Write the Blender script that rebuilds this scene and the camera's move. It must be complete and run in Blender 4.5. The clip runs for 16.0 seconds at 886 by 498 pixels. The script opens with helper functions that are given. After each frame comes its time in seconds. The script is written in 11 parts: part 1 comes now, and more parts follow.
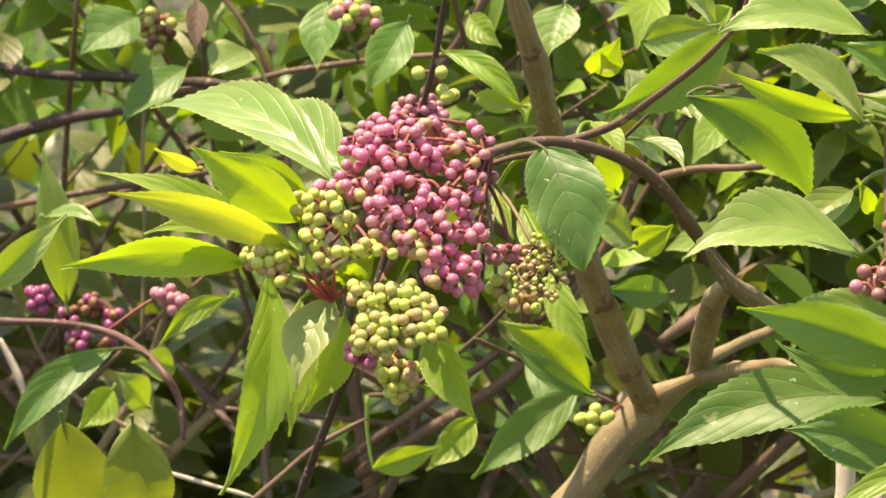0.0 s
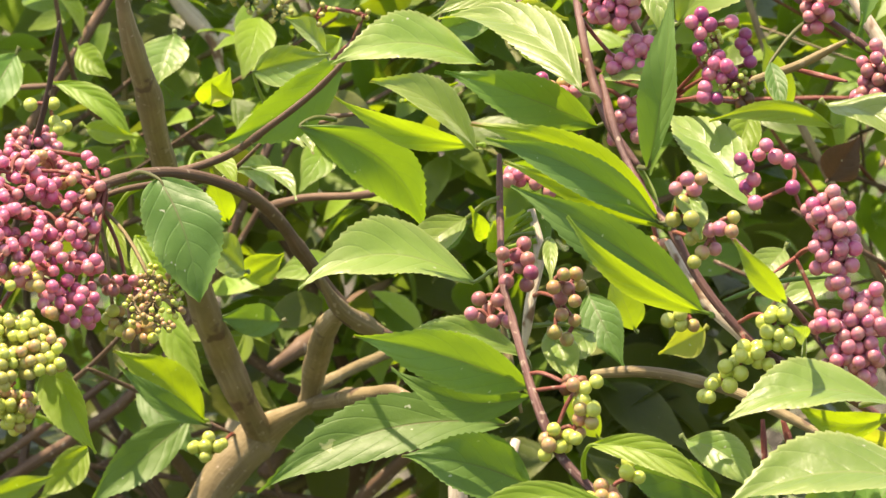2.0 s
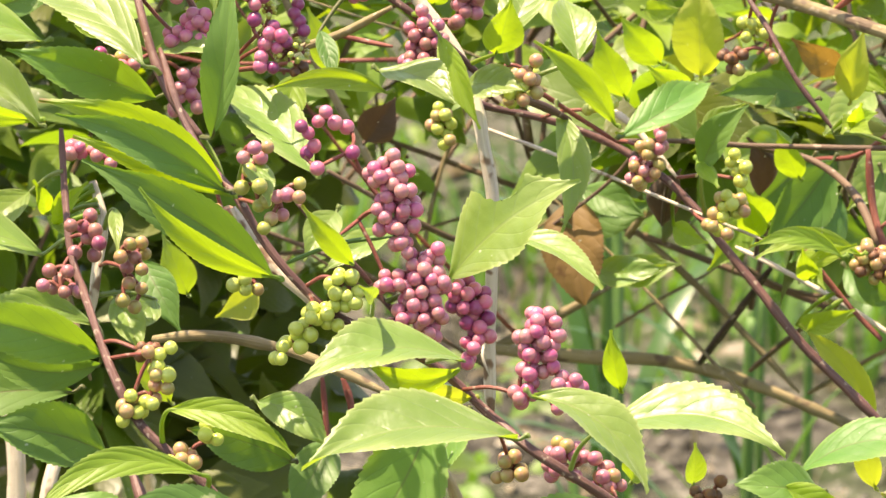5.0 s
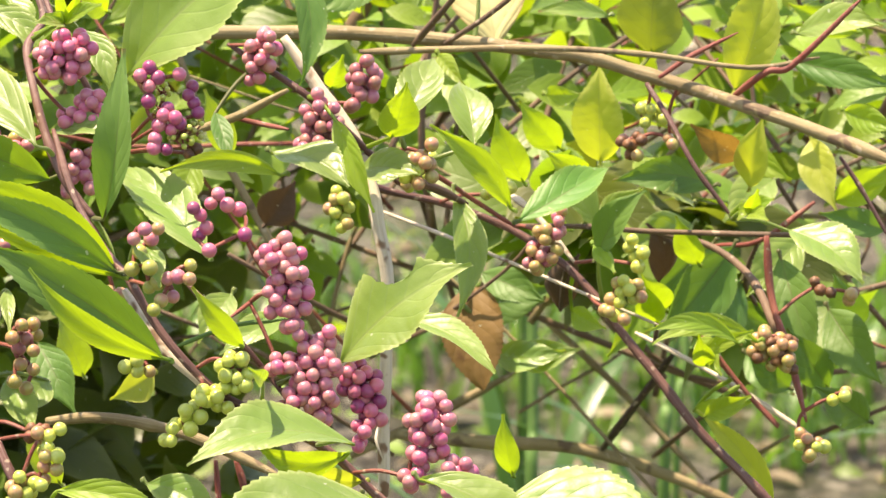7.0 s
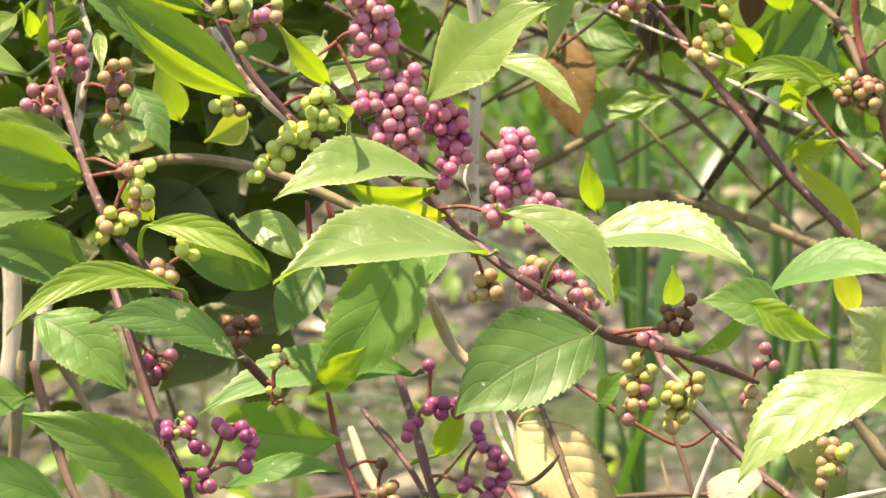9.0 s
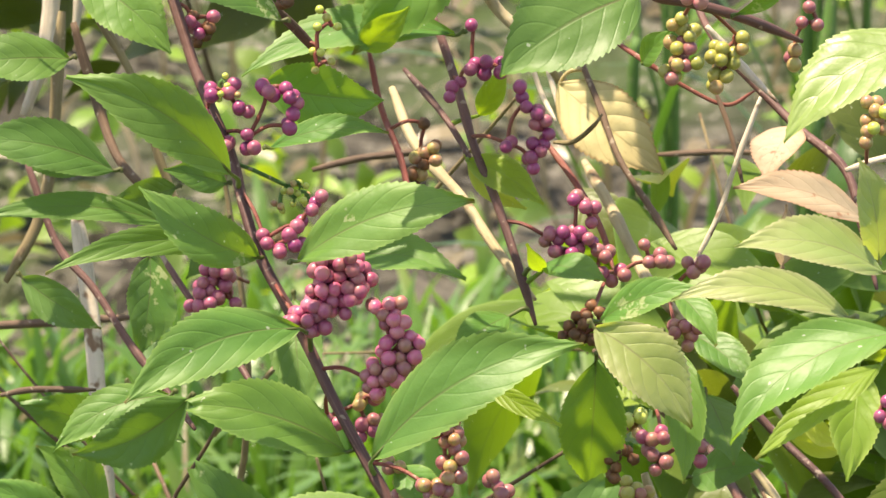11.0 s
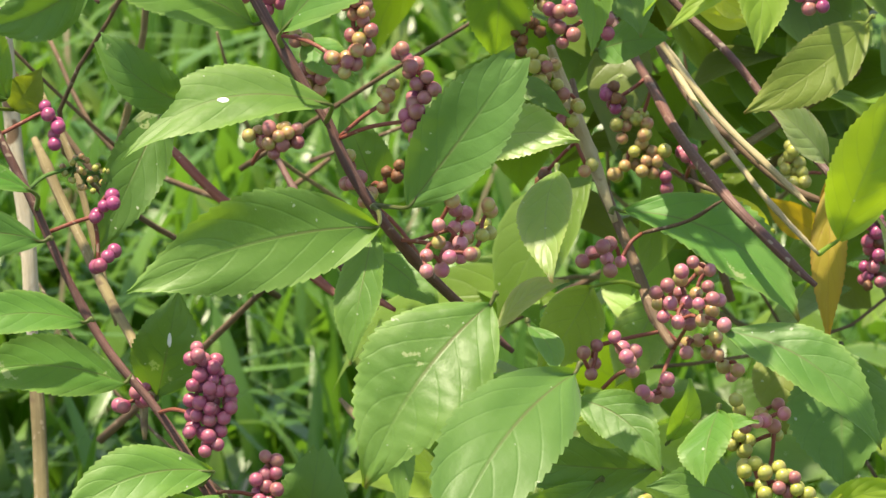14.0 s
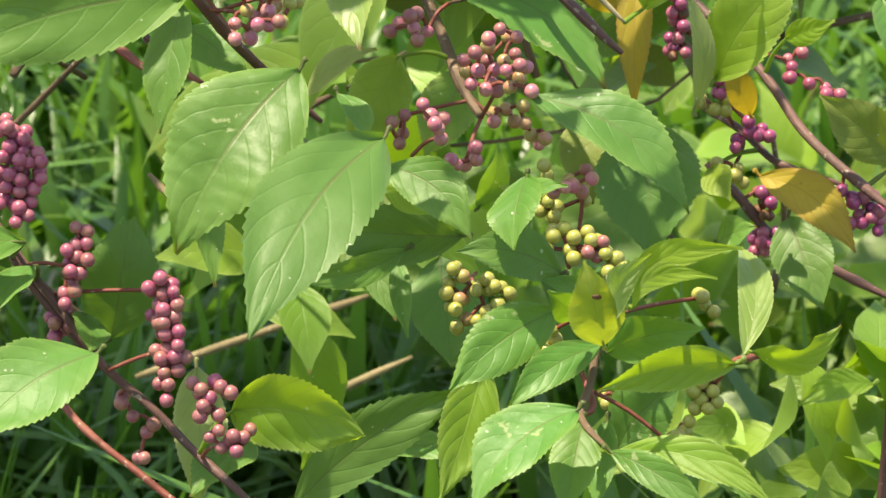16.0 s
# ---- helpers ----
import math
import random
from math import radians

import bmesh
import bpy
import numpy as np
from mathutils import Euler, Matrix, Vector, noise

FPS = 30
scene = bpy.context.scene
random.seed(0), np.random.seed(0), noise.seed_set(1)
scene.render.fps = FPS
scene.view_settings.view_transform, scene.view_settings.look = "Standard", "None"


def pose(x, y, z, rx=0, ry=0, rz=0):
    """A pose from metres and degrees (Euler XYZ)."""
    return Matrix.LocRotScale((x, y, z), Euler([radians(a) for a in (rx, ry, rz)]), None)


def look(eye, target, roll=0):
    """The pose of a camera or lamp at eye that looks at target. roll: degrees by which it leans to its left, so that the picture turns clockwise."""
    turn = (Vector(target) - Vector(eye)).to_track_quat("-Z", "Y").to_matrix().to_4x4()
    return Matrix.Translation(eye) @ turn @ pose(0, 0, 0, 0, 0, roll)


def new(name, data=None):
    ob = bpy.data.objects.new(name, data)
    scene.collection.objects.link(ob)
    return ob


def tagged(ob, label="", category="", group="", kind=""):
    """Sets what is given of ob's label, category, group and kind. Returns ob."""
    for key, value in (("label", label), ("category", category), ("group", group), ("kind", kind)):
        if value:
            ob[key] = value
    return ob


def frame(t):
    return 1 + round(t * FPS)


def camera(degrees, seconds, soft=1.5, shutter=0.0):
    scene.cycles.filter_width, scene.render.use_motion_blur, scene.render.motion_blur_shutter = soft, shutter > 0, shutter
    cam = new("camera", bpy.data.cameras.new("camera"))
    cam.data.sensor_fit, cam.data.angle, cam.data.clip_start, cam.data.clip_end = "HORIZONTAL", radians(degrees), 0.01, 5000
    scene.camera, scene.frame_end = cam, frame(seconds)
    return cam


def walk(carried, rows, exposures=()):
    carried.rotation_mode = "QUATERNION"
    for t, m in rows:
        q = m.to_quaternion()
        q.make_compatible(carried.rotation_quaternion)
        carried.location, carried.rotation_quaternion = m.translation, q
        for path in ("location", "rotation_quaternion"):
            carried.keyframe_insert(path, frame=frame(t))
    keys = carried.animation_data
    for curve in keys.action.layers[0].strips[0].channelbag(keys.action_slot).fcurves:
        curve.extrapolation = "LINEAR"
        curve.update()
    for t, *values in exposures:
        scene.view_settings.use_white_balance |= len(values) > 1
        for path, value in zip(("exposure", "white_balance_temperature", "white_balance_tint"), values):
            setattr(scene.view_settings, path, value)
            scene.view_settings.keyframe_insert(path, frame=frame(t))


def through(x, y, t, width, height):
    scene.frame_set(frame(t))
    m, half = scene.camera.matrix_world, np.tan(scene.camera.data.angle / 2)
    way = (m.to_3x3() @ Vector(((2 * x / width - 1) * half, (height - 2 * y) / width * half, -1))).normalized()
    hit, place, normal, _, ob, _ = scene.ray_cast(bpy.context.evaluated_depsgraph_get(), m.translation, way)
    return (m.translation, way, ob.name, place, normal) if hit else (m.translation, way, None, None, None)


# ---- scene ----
# ---------------------------------------------------------------- camera
cam = camera(9.0, 16.0, soft=1.5)
cam.data.dof.use_dof = True
cam.data.dof.focus_distance = 1.40
cam.data.dof.aperture_fstop = 66.0
walk(cam, [
    (0, look((0.03700, 0.04922, 0.99462), (0.03689, 1.41337, 0.67983), -0.002)),
    (0.5, look((0.03682, 0.05434, 0.99599), (0.05046, 1.41797, 0.67924), -0.220)),
    (1, look((0.03388, 0.05559, 0.99179), (0.07613, 1.41947, 0.67864), 0.049)),
    (1.5, look((0.03419, 0.05640, 0.99416), (0.10484, 1.41909, 0.68096), 0.193)),
    (2, look((0.02642, 0.04074, 0.99851), (0.13202, 1.40210, 0.68945), 0.430)),
    (2.5, look((0.02421, 0.01222, 1.00317), (0.15596, 1.37262, 0.69994), 0.631)),
    (3, look((0.01512, 0.00567, 1.00350), (0.17622, 1.36438, 0.70695), 0.821)),
    (3.5, look((0.00572, 0.00309, 1.00990), (0.19388, 1.35892, 0.71607), 0.874)),
    (4, look((-0.00723, 0.00546, 1.01298), (0.20943, 1.35820, 0.72463), 1.061)),
    (4.5, look((-0.01398, 0.00900, 1.01183), (0.22268, 1.35608, 0.71287), 0.197)),
    (5, look((-0.01930, 0.01216, 1.01104), (0.23444, 1.35098, 0.68986), -0.052)),
    (5.2, look((-0.01832, 0.00929, 1.00870), (0.23887, 1.34699, 0.68556), -0.013)),
    (7.3, look((-0.00501, 0.01138, 1.00930), (0.26172, 1.35304, 0.71130), 0.495)),
    (7.5, look((-0.00623, 0.01203, 1.00839), (0.25473, 1.35318, 0.70307), 0.529)),
    (8, look((-0.00095, 0.00364, 1.00727), (0.23868, 1.34438, 0.68326), 0.239)),
    (8.2, look((0.00670, -0.00640, 1.00763), (0.23697, 1.33461, 0.67796), 0.021)),
    (10.3, look((0.00591, -0.01961, 0.97750), (0.23291, 1.30808, 0.59578), -0.022)),
    (10.5, look((0.00727, -0.01867, 0.97726), (0.22953, 1.30730, 0.58687), 0.052)),
    (11, look((0.00086, -0.01284, 1.00091), (0.22037, 1.30084, 0.56957), -0.322)),
    (11.5, look((-0.00076, -0.00935, 1.01046), (0.21621, 1.29426, 0.54837), -0.472)),
    (12, look((-0.00276, -0.00883, 1.01133), (0.21509, 1.28689, 0.52797), -0.368)),
    (12.5, look((-0.00192, -0.00272, 1.00859), (0.21915, 1.28708, 0.51104), 0.002)),
    (13, look((-0.00464, -0.00260, 1.00293), (0.22487, 1.28204, 0.49595), 0.160)),
    (13.5, look((-0.01057, -0.00193, 0.99679), (0.23112, 1.27692, 0.48090), -0.037)),
    (14, look((-0.01178, -0.00424, 0.99582), (0.23751, 1.26790, 0.46711), 0.112)),
    (14.5, look((-0.01634, -0.00892, 0.98517), (0.24392, 1.25891, 0.45143), -0.042)),
    (15, look((-0.01765, -0.00875, 0.99040), (0.25316, 1.24889, 0.43814), 0.278)),
    (15.5, look((-0.01548, -0.01227, 0.98606), (0.26574, 1.23880, 0.42417), 0.354)),
    (16, look((-0.01728, -0.01449, 0.98308), (0.27843, 1.23107, 0.41640), 0.385)),
], exposures=[(0.0, 1.25, 8600, 17), (3.0, 1.39, 8500, 17), (3.5, 1.43, 8500, 17), (4.0, 1.54, 8500, 17), (5.0, 1.50, 8400, 17), (8.2, 1.40, 8300, 16), (11.0, 1.22, 7900, 13), (13.0, 1.16, 7800, 7), (16.0, 1.12, 7800, 4)])
from mathutils.bvhtree import BVHTree

# ---------------------------------------------------------------- light
SUN_TO = Vector((-0.26, 0.10, 0.955)).normalized()
world = bpy.data.worlds.new("daylight")
scene.world = world
world.use_nodes = True
wn = world.node_tree.nodes
sky = wn.new("ShaderNodeTexSky")
sky.sky_type = "NISHITA"
sky.sun_disc = False
sky.sun_elevation = math.asin(SUN_TO.z)
sky.sun_rotation = math.atan2(SUN_TO.x, SUN_TO.y)
wn["Background"].inputs["Strength"].default_value = 0.15
world.node_tree.links.new(sky.outputs["Color"], wn["Background"].inputs["Color"])
sun = new("sun", bpy.data.lights.new("sun", "SUN"))
sun.data.energy, sun.data.angle, sun.data.color = 4.5, radians(0.55), (1.0, 0.94, 0.83)
sun.matrix_world = Matrix.Translation((0, 0, 4)) @ SUN_TO.to_track_quat("Z", "Y").to_matrix().to_4x4()


# ---------------------------------------------------------------- materials
class Nodes:
    """Short hand for building a node material."""

    def __init__(self, name):
        self.mat = bpy.data.materials.new(name)
        self.mat.use_nodes = True
        self.tree = self.mat.node_tree
        self.tree.nodes.clear()
        self.out = self.tree.nodes.new("ShaderNodeOutputMaterial")

    def put(self, socket, value):
        if isinstance(value, bpy.types.NodeSocket):
            self.tree.links.new(value, socket)
        else:
            socket.default_value = value

    def math(self, op, a, b=0.0, c=0.0):
        node = self.tree.nodes.new("ShaderNodeMath")
        node.operation = op
        for n, value in enumerate((a, b, c)):
            self.put(node.inputs[n], value)
        return node.outputs[0]

    def mix(self, fac, a, b, blend="MIX"):
        node = self.tree.nodes.new("ShaderNodeMixRGB")
        node.blend_type = blend
        for n, value in enumerate((fac, a, b)):
            self.put(node.inputs[n], value)
        return node.outputs[0]

    def noise(self, scale, detail=3.0, where=None, rough=0.55):
        node = self.tree.nodes.new("ShaderNodeTexNoise")
        node.inputs["Scale"].default_value = scale
        node.inputs["Detail"].default_value = detail
        node.inputs["Roughness"].default_value = rough
        if where is not None:
            self.put(node.inputs["Vector"], where)
        return node.outputs["Fac"]

    def band(self, value, low, high):
        node = self.tree.nodes.new("ShaderNodeMapRange")
        node.interpolation_type = "SMOOTHSTEP"
        self.put(node.inputs[0], value)
        node.inputs[1].default_value, node.inputs[2].default_value = low, high
        return node.outputs[0]

    def bump(self, height, strength, distance):
        node = self.tree.nodes.new("ShaderNodeBump")
        node.inputs["Strength"].default_value = strength
        node.inputs["Distance"].default_value = distance
        self.put(node.inputs["Height"], height)
        return node.outputs[0]

    def object_coords(self):
        return self.tree.nodes.new("ShaderNodeTexCoord").outputs["Object"]

    def random(self):
        return self.tree.nodes.new("ShaderNodeObjectInfo").outputs["Random"]

    def principled(self, color, rough, normal=None, spec=0.5, subsurface=0.0, sheen=0.0):
        node = self.tree.nodes.new("ShaderNodeBsdfPrincipled")
        self.put(node.inputs["Base Color"], color)
        self.put(node.inputs["Roughness"], rough)
        node.inputs["Specular IOR Level"].default_value = spec
        if subsurface:
            node.inputs["Subsurface Weight"].default_value = subsurface
            node.inputs["Subsurface Radius"].default_value = (0.0012, 0.0007, 0.0005)
        if sheen:
            node.inputs["Sheen Weight"].default_value = sheen
            node.inputs["Sheen Roughness"].default_value = 0.35
            node.inputs["Sheen Tint"].default_value = (0.92, 1.0, 0.85, 1)
        if normal is not None:
            self.put(node.inputs["Normal"], normal)
        return node.outputs[0]

    def finish(self, shader):
        self.tree.links.new(shader, self.out.inputs["Surface"])
        return self.mat


def leaf_material(name, face, vein, glow, rough=0.37, spots=None, spot_level=0.62, through=0.38, stuff=False, sheen=0.15, rib=0.0, relief=0.35):
    """Leaf blade: net of veins along the UV map, blotches at two scales, and light coming through."""
    n = Nodes(name)
    uv = n.tree.nodes.new("ShaderNodeUVMap")
    uv.uv_map = "blade"
    split = n.tree.nodes.new("ShaderNodeSeparateXYZ")
    n.put(split.inputs[0], uv.outputs[0])
    u, v = split.outputs[0], split.outputs[1]
    away = n.math("ABSOLUTE", n.math("SUBTRACT", v, 0.5))
    where = n.object_coords()
    wob = n.math("MULTIPLY", n.noise(120, 2, where), 0.12)
    phase = n.math("FRACT", n.math("ADD", n.math("MULTIPLY", n.math("SUBTRACT", u, n.math("ADD", n.math("MULTIPLY", away, 0.38), n.math("MULTIPLY", n.math("MULTIPLY", away, away), 0.6))), 6.2), wob))
    side = n.math("ABSOLUTE", n.math("SUBTRACT", phase, 0.5))
    side_line = n.math("SUBTRACT", 1.0, n.band(side, 0.010, 0.085))
    mid_line = n.math("SUBTRACT", 1.0, n.band(away, 0.008, 0.026))
    lines = n.math("MAXIMUM", n.math("MULTIPLY", side_line, 0.55), mid_line)
    pillow = n.math("SUBTRACT", 1.0, n.math("POWER", n.math("MULTIPLY", n.math("SUBTRACT", 0.5, side), 2.0), 2.0))
    fine = n.noise(900, 2, where)
    broad = n.noise(55, 3, where)
    if stuff:
        chance = n.tree.nodes.new("ShaderNodeNewGeometry").outputs["Random Per Island"]
    else:
        chance = n.random()
    tone = n.tree.nodes.new("ShaderNodeHueSaturation")
    n.put(tone.inputs["Hue"], n.math("ADD", 0.485, n.math("MULTIPLY", chance, 0.03)))
    n.put(tone.inputs["Saturation"], 1.0)
    n.put(tone.inputs["Value"], n.math("ADD", 0.78, n.math("ADD", n.math("MULTIPLY", broad, 0.25), n.math("MULTIPLY", n.math("SUBTRACT", n.math("FRACT", n.math("MULTIPLY", chance, 7.3)), 0.5 if stuff else 0.0), 0.9 if stuff else 0.3))))
    n.put(tone.inputs["Color"], face)
    color = n.mix(n.math("MULTIPLY", n.math("MAXIMUM", n.math("MULTIPLY", side_line, 0.36), mid_line), 0.28), tone.outputs[0], vein)
    color = n.mix(n.math("MULTIPLY", n.band(fine, 0.55, 0.75), 0.18), color, vein)
    edge = n.band(n.math("ADD", away, n.math("MULTIPLY", n.math("SUBTRACT", broad, 0.5), 0.5)), 0.24, 0.52)
    color = n.mix(n.math("MULTIPLY", edge, 0.38), color, vein)
    aged = n.band(n.math("ADD", u, n.math("MULTIPLY", n.math("SUBTRACT", broad, 0.5), 0.7)), 0.45, 1.1)
    color = n.mix(n.math("MULTIPLY", aged, 0.42), color, vein)
    rim = n.band(away, 0.455, 0.488)
    color = n.mix(n.math("MULTIPLY", rim, 0.9), color, vein)
    if rib:
        flush = n.math("MULTIPLY", n.math("SUBTRACT", 1.0, n.band(away, 0.006, 0.020)), n.math("SUBTRACT", 1.0, n.band(u, 0.15, 0.85)))
        color = n.mix(n.math("MULTIPLY", flush, rib), color, (0.13, 0.045, 0.035, 1))
    if rib > 0.5:
        grazed = n.math("MULTIPLY", n.band(n.noise(60, 5, where, 0.75), 0.63, 0.66), n.band(n.math("FRACT", n.math("MULTIPLY", chance, 5.1)), 0.45, 0.55))
        color = n.mix(n.math("MULTIPLY", grazed, 0.75), color, (0.42, 0.46, 0.22, 1))
    flecks = n.band(n.noise(520, 1, where), 0.765, 0.785)
    color = n.mix(n.math("MULTIPLY", flecks, 0.8), color, (0.55, 0.58, 0.42, 1))
    if spots:
        color = n.mix(n.band(n.noise(95, 4, where, 0.65), spot_level, spot_level + 0.07), color, spots)
    scorch = n.math("MULTIPLY", n.band(n.math("ADD", u, n.math("MULTIPLY", broad, 0.12)), 1.0, 1.06), n.band(n.math("FRACT", n.math("MULTIPLY", chance, 13.7)), 0.62, 0.66))
    color = n.mix(scorch, color, (0.17, 0.085, 0.03, 1))
    height = n.math("ADD", n.math("MULTIPLY", pillow, relief), n.math("ADD", n.math("MULTIPLY", lines, -0.5), n.math("MULTIPLY", fine, 0.25)))
    crinkle = n.noise(260, 3, where, 0.6)
    height = n.math("ADD", height, n.math("MULTIPLY", crinkle, 0.9))
    normal = n.bump(height, 0.33, 0.0005)
    top = n.principled(color, n.math("ADD", rough - (0.08 if sheen > 0.3 else 0.02), n.math("MULTIPLY", broad, 0.22)), normal, 0.62 if sheen > 0.3 else 0.48, sheen=sheen)
    back = n.tree.nodes.new("ShaderNodeBsdfTranslucent")
    n.put(back.inputs["Color"], n.mix(n.math("MULTIPLY", lines, 0.35), glow, face))
    blend = n.tree.nodes.new("ShaderNodeMixShader")
    blend.inputs[0].default_value = through
    n.put(blend.inputs[1], top)
    n.put(blend.inputs[2], back.outputs[0])
    return n.finish(blend.outputs[0])


# The greens differ partly for light: sunny paler where sunlit, blue deeper where shaded.
LEAF = {
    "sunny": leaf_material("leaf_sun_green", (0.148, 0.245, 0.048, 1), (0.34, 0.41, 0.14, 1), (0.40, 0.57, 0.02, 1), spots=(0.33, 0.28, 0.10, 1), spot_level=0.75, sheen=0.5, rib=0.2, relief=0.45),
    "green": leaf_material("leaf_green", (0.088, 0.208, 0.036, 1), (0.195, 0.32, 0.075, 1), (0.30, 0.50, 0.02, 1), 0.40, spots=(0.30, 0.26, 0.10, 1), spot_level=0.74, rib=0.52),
    "blue": leaf_material("leaf_deep_shade_green", (0.085, 0.180, 0.034, 1), (0.125, 0.225, 0.055, 1), (0.20, 0.37, 0.02, 1), 0.42, (0.30, 0.30, 0.16, 1), 0.76, through=0.34, rib=0.52),
    "lime": leaf_material("leaf_lime", (0.182, 0.29, 0.030, 1), (0.33, 0.43, 0.10, 1), (0.42, 0.60, 0.020, 1), 0.40, (0.25, 0.14, 0.03, 1), 0.77, through=0.48, relief=0.7),
    "yellow": leaf_material("leaf_yellow", (0.33, 0.38, 0.050, 1), (0.43, 0.46, 0.13, 1), (0.55, 0.64, 0.035, 1), 0.42, (0.23, 0.15, 0.04, 1), 0.73, 0.48),
    "olive": leaf_material("leaf_olive", (0.15, 0.19, 0.030, 1), (0.24, 0.26, 0.07, 1), (0.30, 0.38, 0.02, 1), 0.5, (0.22, 0.12, 0.04, 1), 0.70),
    "orange": leaf_material("leaf_gold", (0.40, 0.28, 0.035, 1), (0.30, 0.15, 0.03, 1), (0.60, 0.42, 0.02, 1), 0.50, (0.22, 0.08, 0.02, 1), 0.62, 0.42),
    "tan": leaf_material("leaf_dry_tan", (0.52, 0.46, 0.22, 1), (0.29, 0.18, 0.07, 1), (0.55, 0.44, 0.18, 1), 0.62, (0.27, 0.15, 0.07, 1), 0.66, 0.30, relief=1.8),
    "rust": leaf_material("leaf_rusty", (0.52, 0.40, 0.27, 1), (0.36, 0.19, 0.11, 1), (0.55, 0.40, 0.22, 1), 0.58, (0.30, 0.10, 0.05, 1), 0.60, 0.30),
    "amber": leaf_material("leaf_amber", (0.20, 0.12, 0.03, 1), (0.14, 0.075, 0.02, 1), (0.34, 0.19, 0.03, 1), 0.55, (0.12, 0.05, 0.015, 1), 0.58, 0.40),
    "pale": leaf_material("leaf_pale_green", (0.245, 0.315, 0.100, 1), (0.42, 0.40, 0.20, 1), (0.50, 0.60, 0.07, 1), 0.42, (0.42, 0.26, 0.17, 1), 0.72, 0.42, sheen=0.35, rib=0.4, relief=0.7),
    "brown": leaf_material("leaf_dead_brown", (0.075, 0.042, 0.024, 1), (0.12, 0.07, 0.04, 1), (0.10, 0.05, 0.02, 1), 0.65, None, 0.6, 0.12),
}
# Far leaves in three steps of light: sun and shade are put into the colours.
BACK_LEAF = {
    "green": leaf_material("far_leaf_green", (0.115, 0.205, 0.026, 1), (0.2, 0.3, 0.07, 1), (0.30, 0.50, 0.02, 1), stuff=True),
    "lime": leaf_material("far_leaf_lime", (0.182, 0.30, 0.032, 1), (0.3, 0.4, 0.09, 1), (0.42, 0.58, 0.02, 1), stuff=True),
    "dark": leaf_material("far_leaf_shaded", (0.090, 0.115, 0.017, 1), (0.15, 0.17, 0.045, 1), (0.22, 0.29, 0.018, 1), stuff=True, through=0.32),
}


def berry_material(name, low, high, flush, rough=0.26):
    n = Nodes(name)
    where = n.object_coords()
    chance = n.random()
    color = n.mix(chance, low, high)
    color = n.mix(n.band(n.noise(260, 2, where), 0.38, 0.68), color, flush)
    fine = n.noise(1500, 2, where)
    return n.finish(n.principled(color, n.math("ADD", rough, n.math("MULTIPLY", fine, 0.16)), n.bump(fine, 0.12, 0.0002), 0.55, 0.10))


BERRY = {
    "m": berry_material("berry_magenta", (0.46, 0.072, 0.180, 1), (0.58, 0.145, 0.250, 1), (0.56, 0.20, 0.22, 1)),
    "w": berry_material("berry_dull_magenta", (0.28, 0.050, 0.115, 1), (0.38, 0.090, 0.165, 1), (0.37, 0.130, 0.15, 1), 0.32),
    "p": berry_material("berry_pink", (0.41, 0.105, 0.180, 1), (0.50, 0.175, 0.225, 1), (0.48, 0.22, 0.19, 1)),
    "q": berry_material("berry_dusky_pink", (0.275, 0.075, 0.105, 1), (0.35, 0.125, 0.140, 1), (0.34, 0.16, 0.115, 1), 0.30),
    "v": berry_material("berry_violet", (0.23, 0.030, 0.120, 1), (0.34, 0.055, 0.17, 1), (0.29, 0.075, 0.14, 1)),
    "g": berry_material("berry_green", (0.38, 0.44, 0.065, 1), (0.49, 0.53, 0.095, 1), (0.45, 0.51, 0.12, 1), 0.24),
    "h": berry_material("berry_gold_green", (0.28, 0.30, 0.055, 1), (0.38, 0.36, 0.085, 1), (0.34, 0.31, 0.09, 1), 0.28),
    "o": berry_material("berry_half_ripe", (0.38, 0.25, 0.10, 1), (0.41, 0.18, 0.125, 1), (0.37, 0.32, 0.095, 1)),
    "d": berry_material("berry_shrivelled", (0.15, 0.055, 0.022, 1), (0.26, 0.115, 0.045, 1), (0.10, 0.045, 0.02, 1), 0.5),
}


def bark_material(name, low, high, streak, rough, scale=(1, 1, 1), shed=None, shed_level=0.6):
    n = Nodes(name)
    where = n.object_coords()
    broad = n.noise(42, 4, where, 0.6)
    fine = n.noise(620, 3, where)
    uv = n.tree.nodes.new("ShaderNodeUVMap")
    uv.uv_map = "bark"
    stretch = n.tree.nodes.new("ShaderNodeMapping")
    stretch.inputs["Scale"].default_value = (38, 900, 1)
    n.put(stretch.inputs["Vector"], uv.outputs[0])
    grain = n.noise(1.0, 3, stretch.outputs[0])
    color = n.mix(n.band(broad, 0.30, 0.70), low, high)
    color = n.mix(n.math("MULTIPLY", n.band(grain, 0.46, 0.70), 0.4), color, streak)
    dots = n.band(n.noise(430, 1, where), 0.66, 0.72)
    color = n.mix(n.math("MULTIPLY", dots, 0.55), color, (0.42, 0.34, 0.25, 1))
    if shed:
        color = n.mix(n.band(n.noise(70, 3, where, 0.7), shed_level, shed_level + 0.06), color, shed)
    height = n.math("ADD", n.math("MULTIPLY", grain, 0.7), n.math("MULTIPLY", fine, 0.5))
    return n.finish(n.principled(color, n.math("ADD", rough, n.math("MULTIPLY", fine, 0.15)), n.bump(height, 0.6, 0.0007), 0.4))


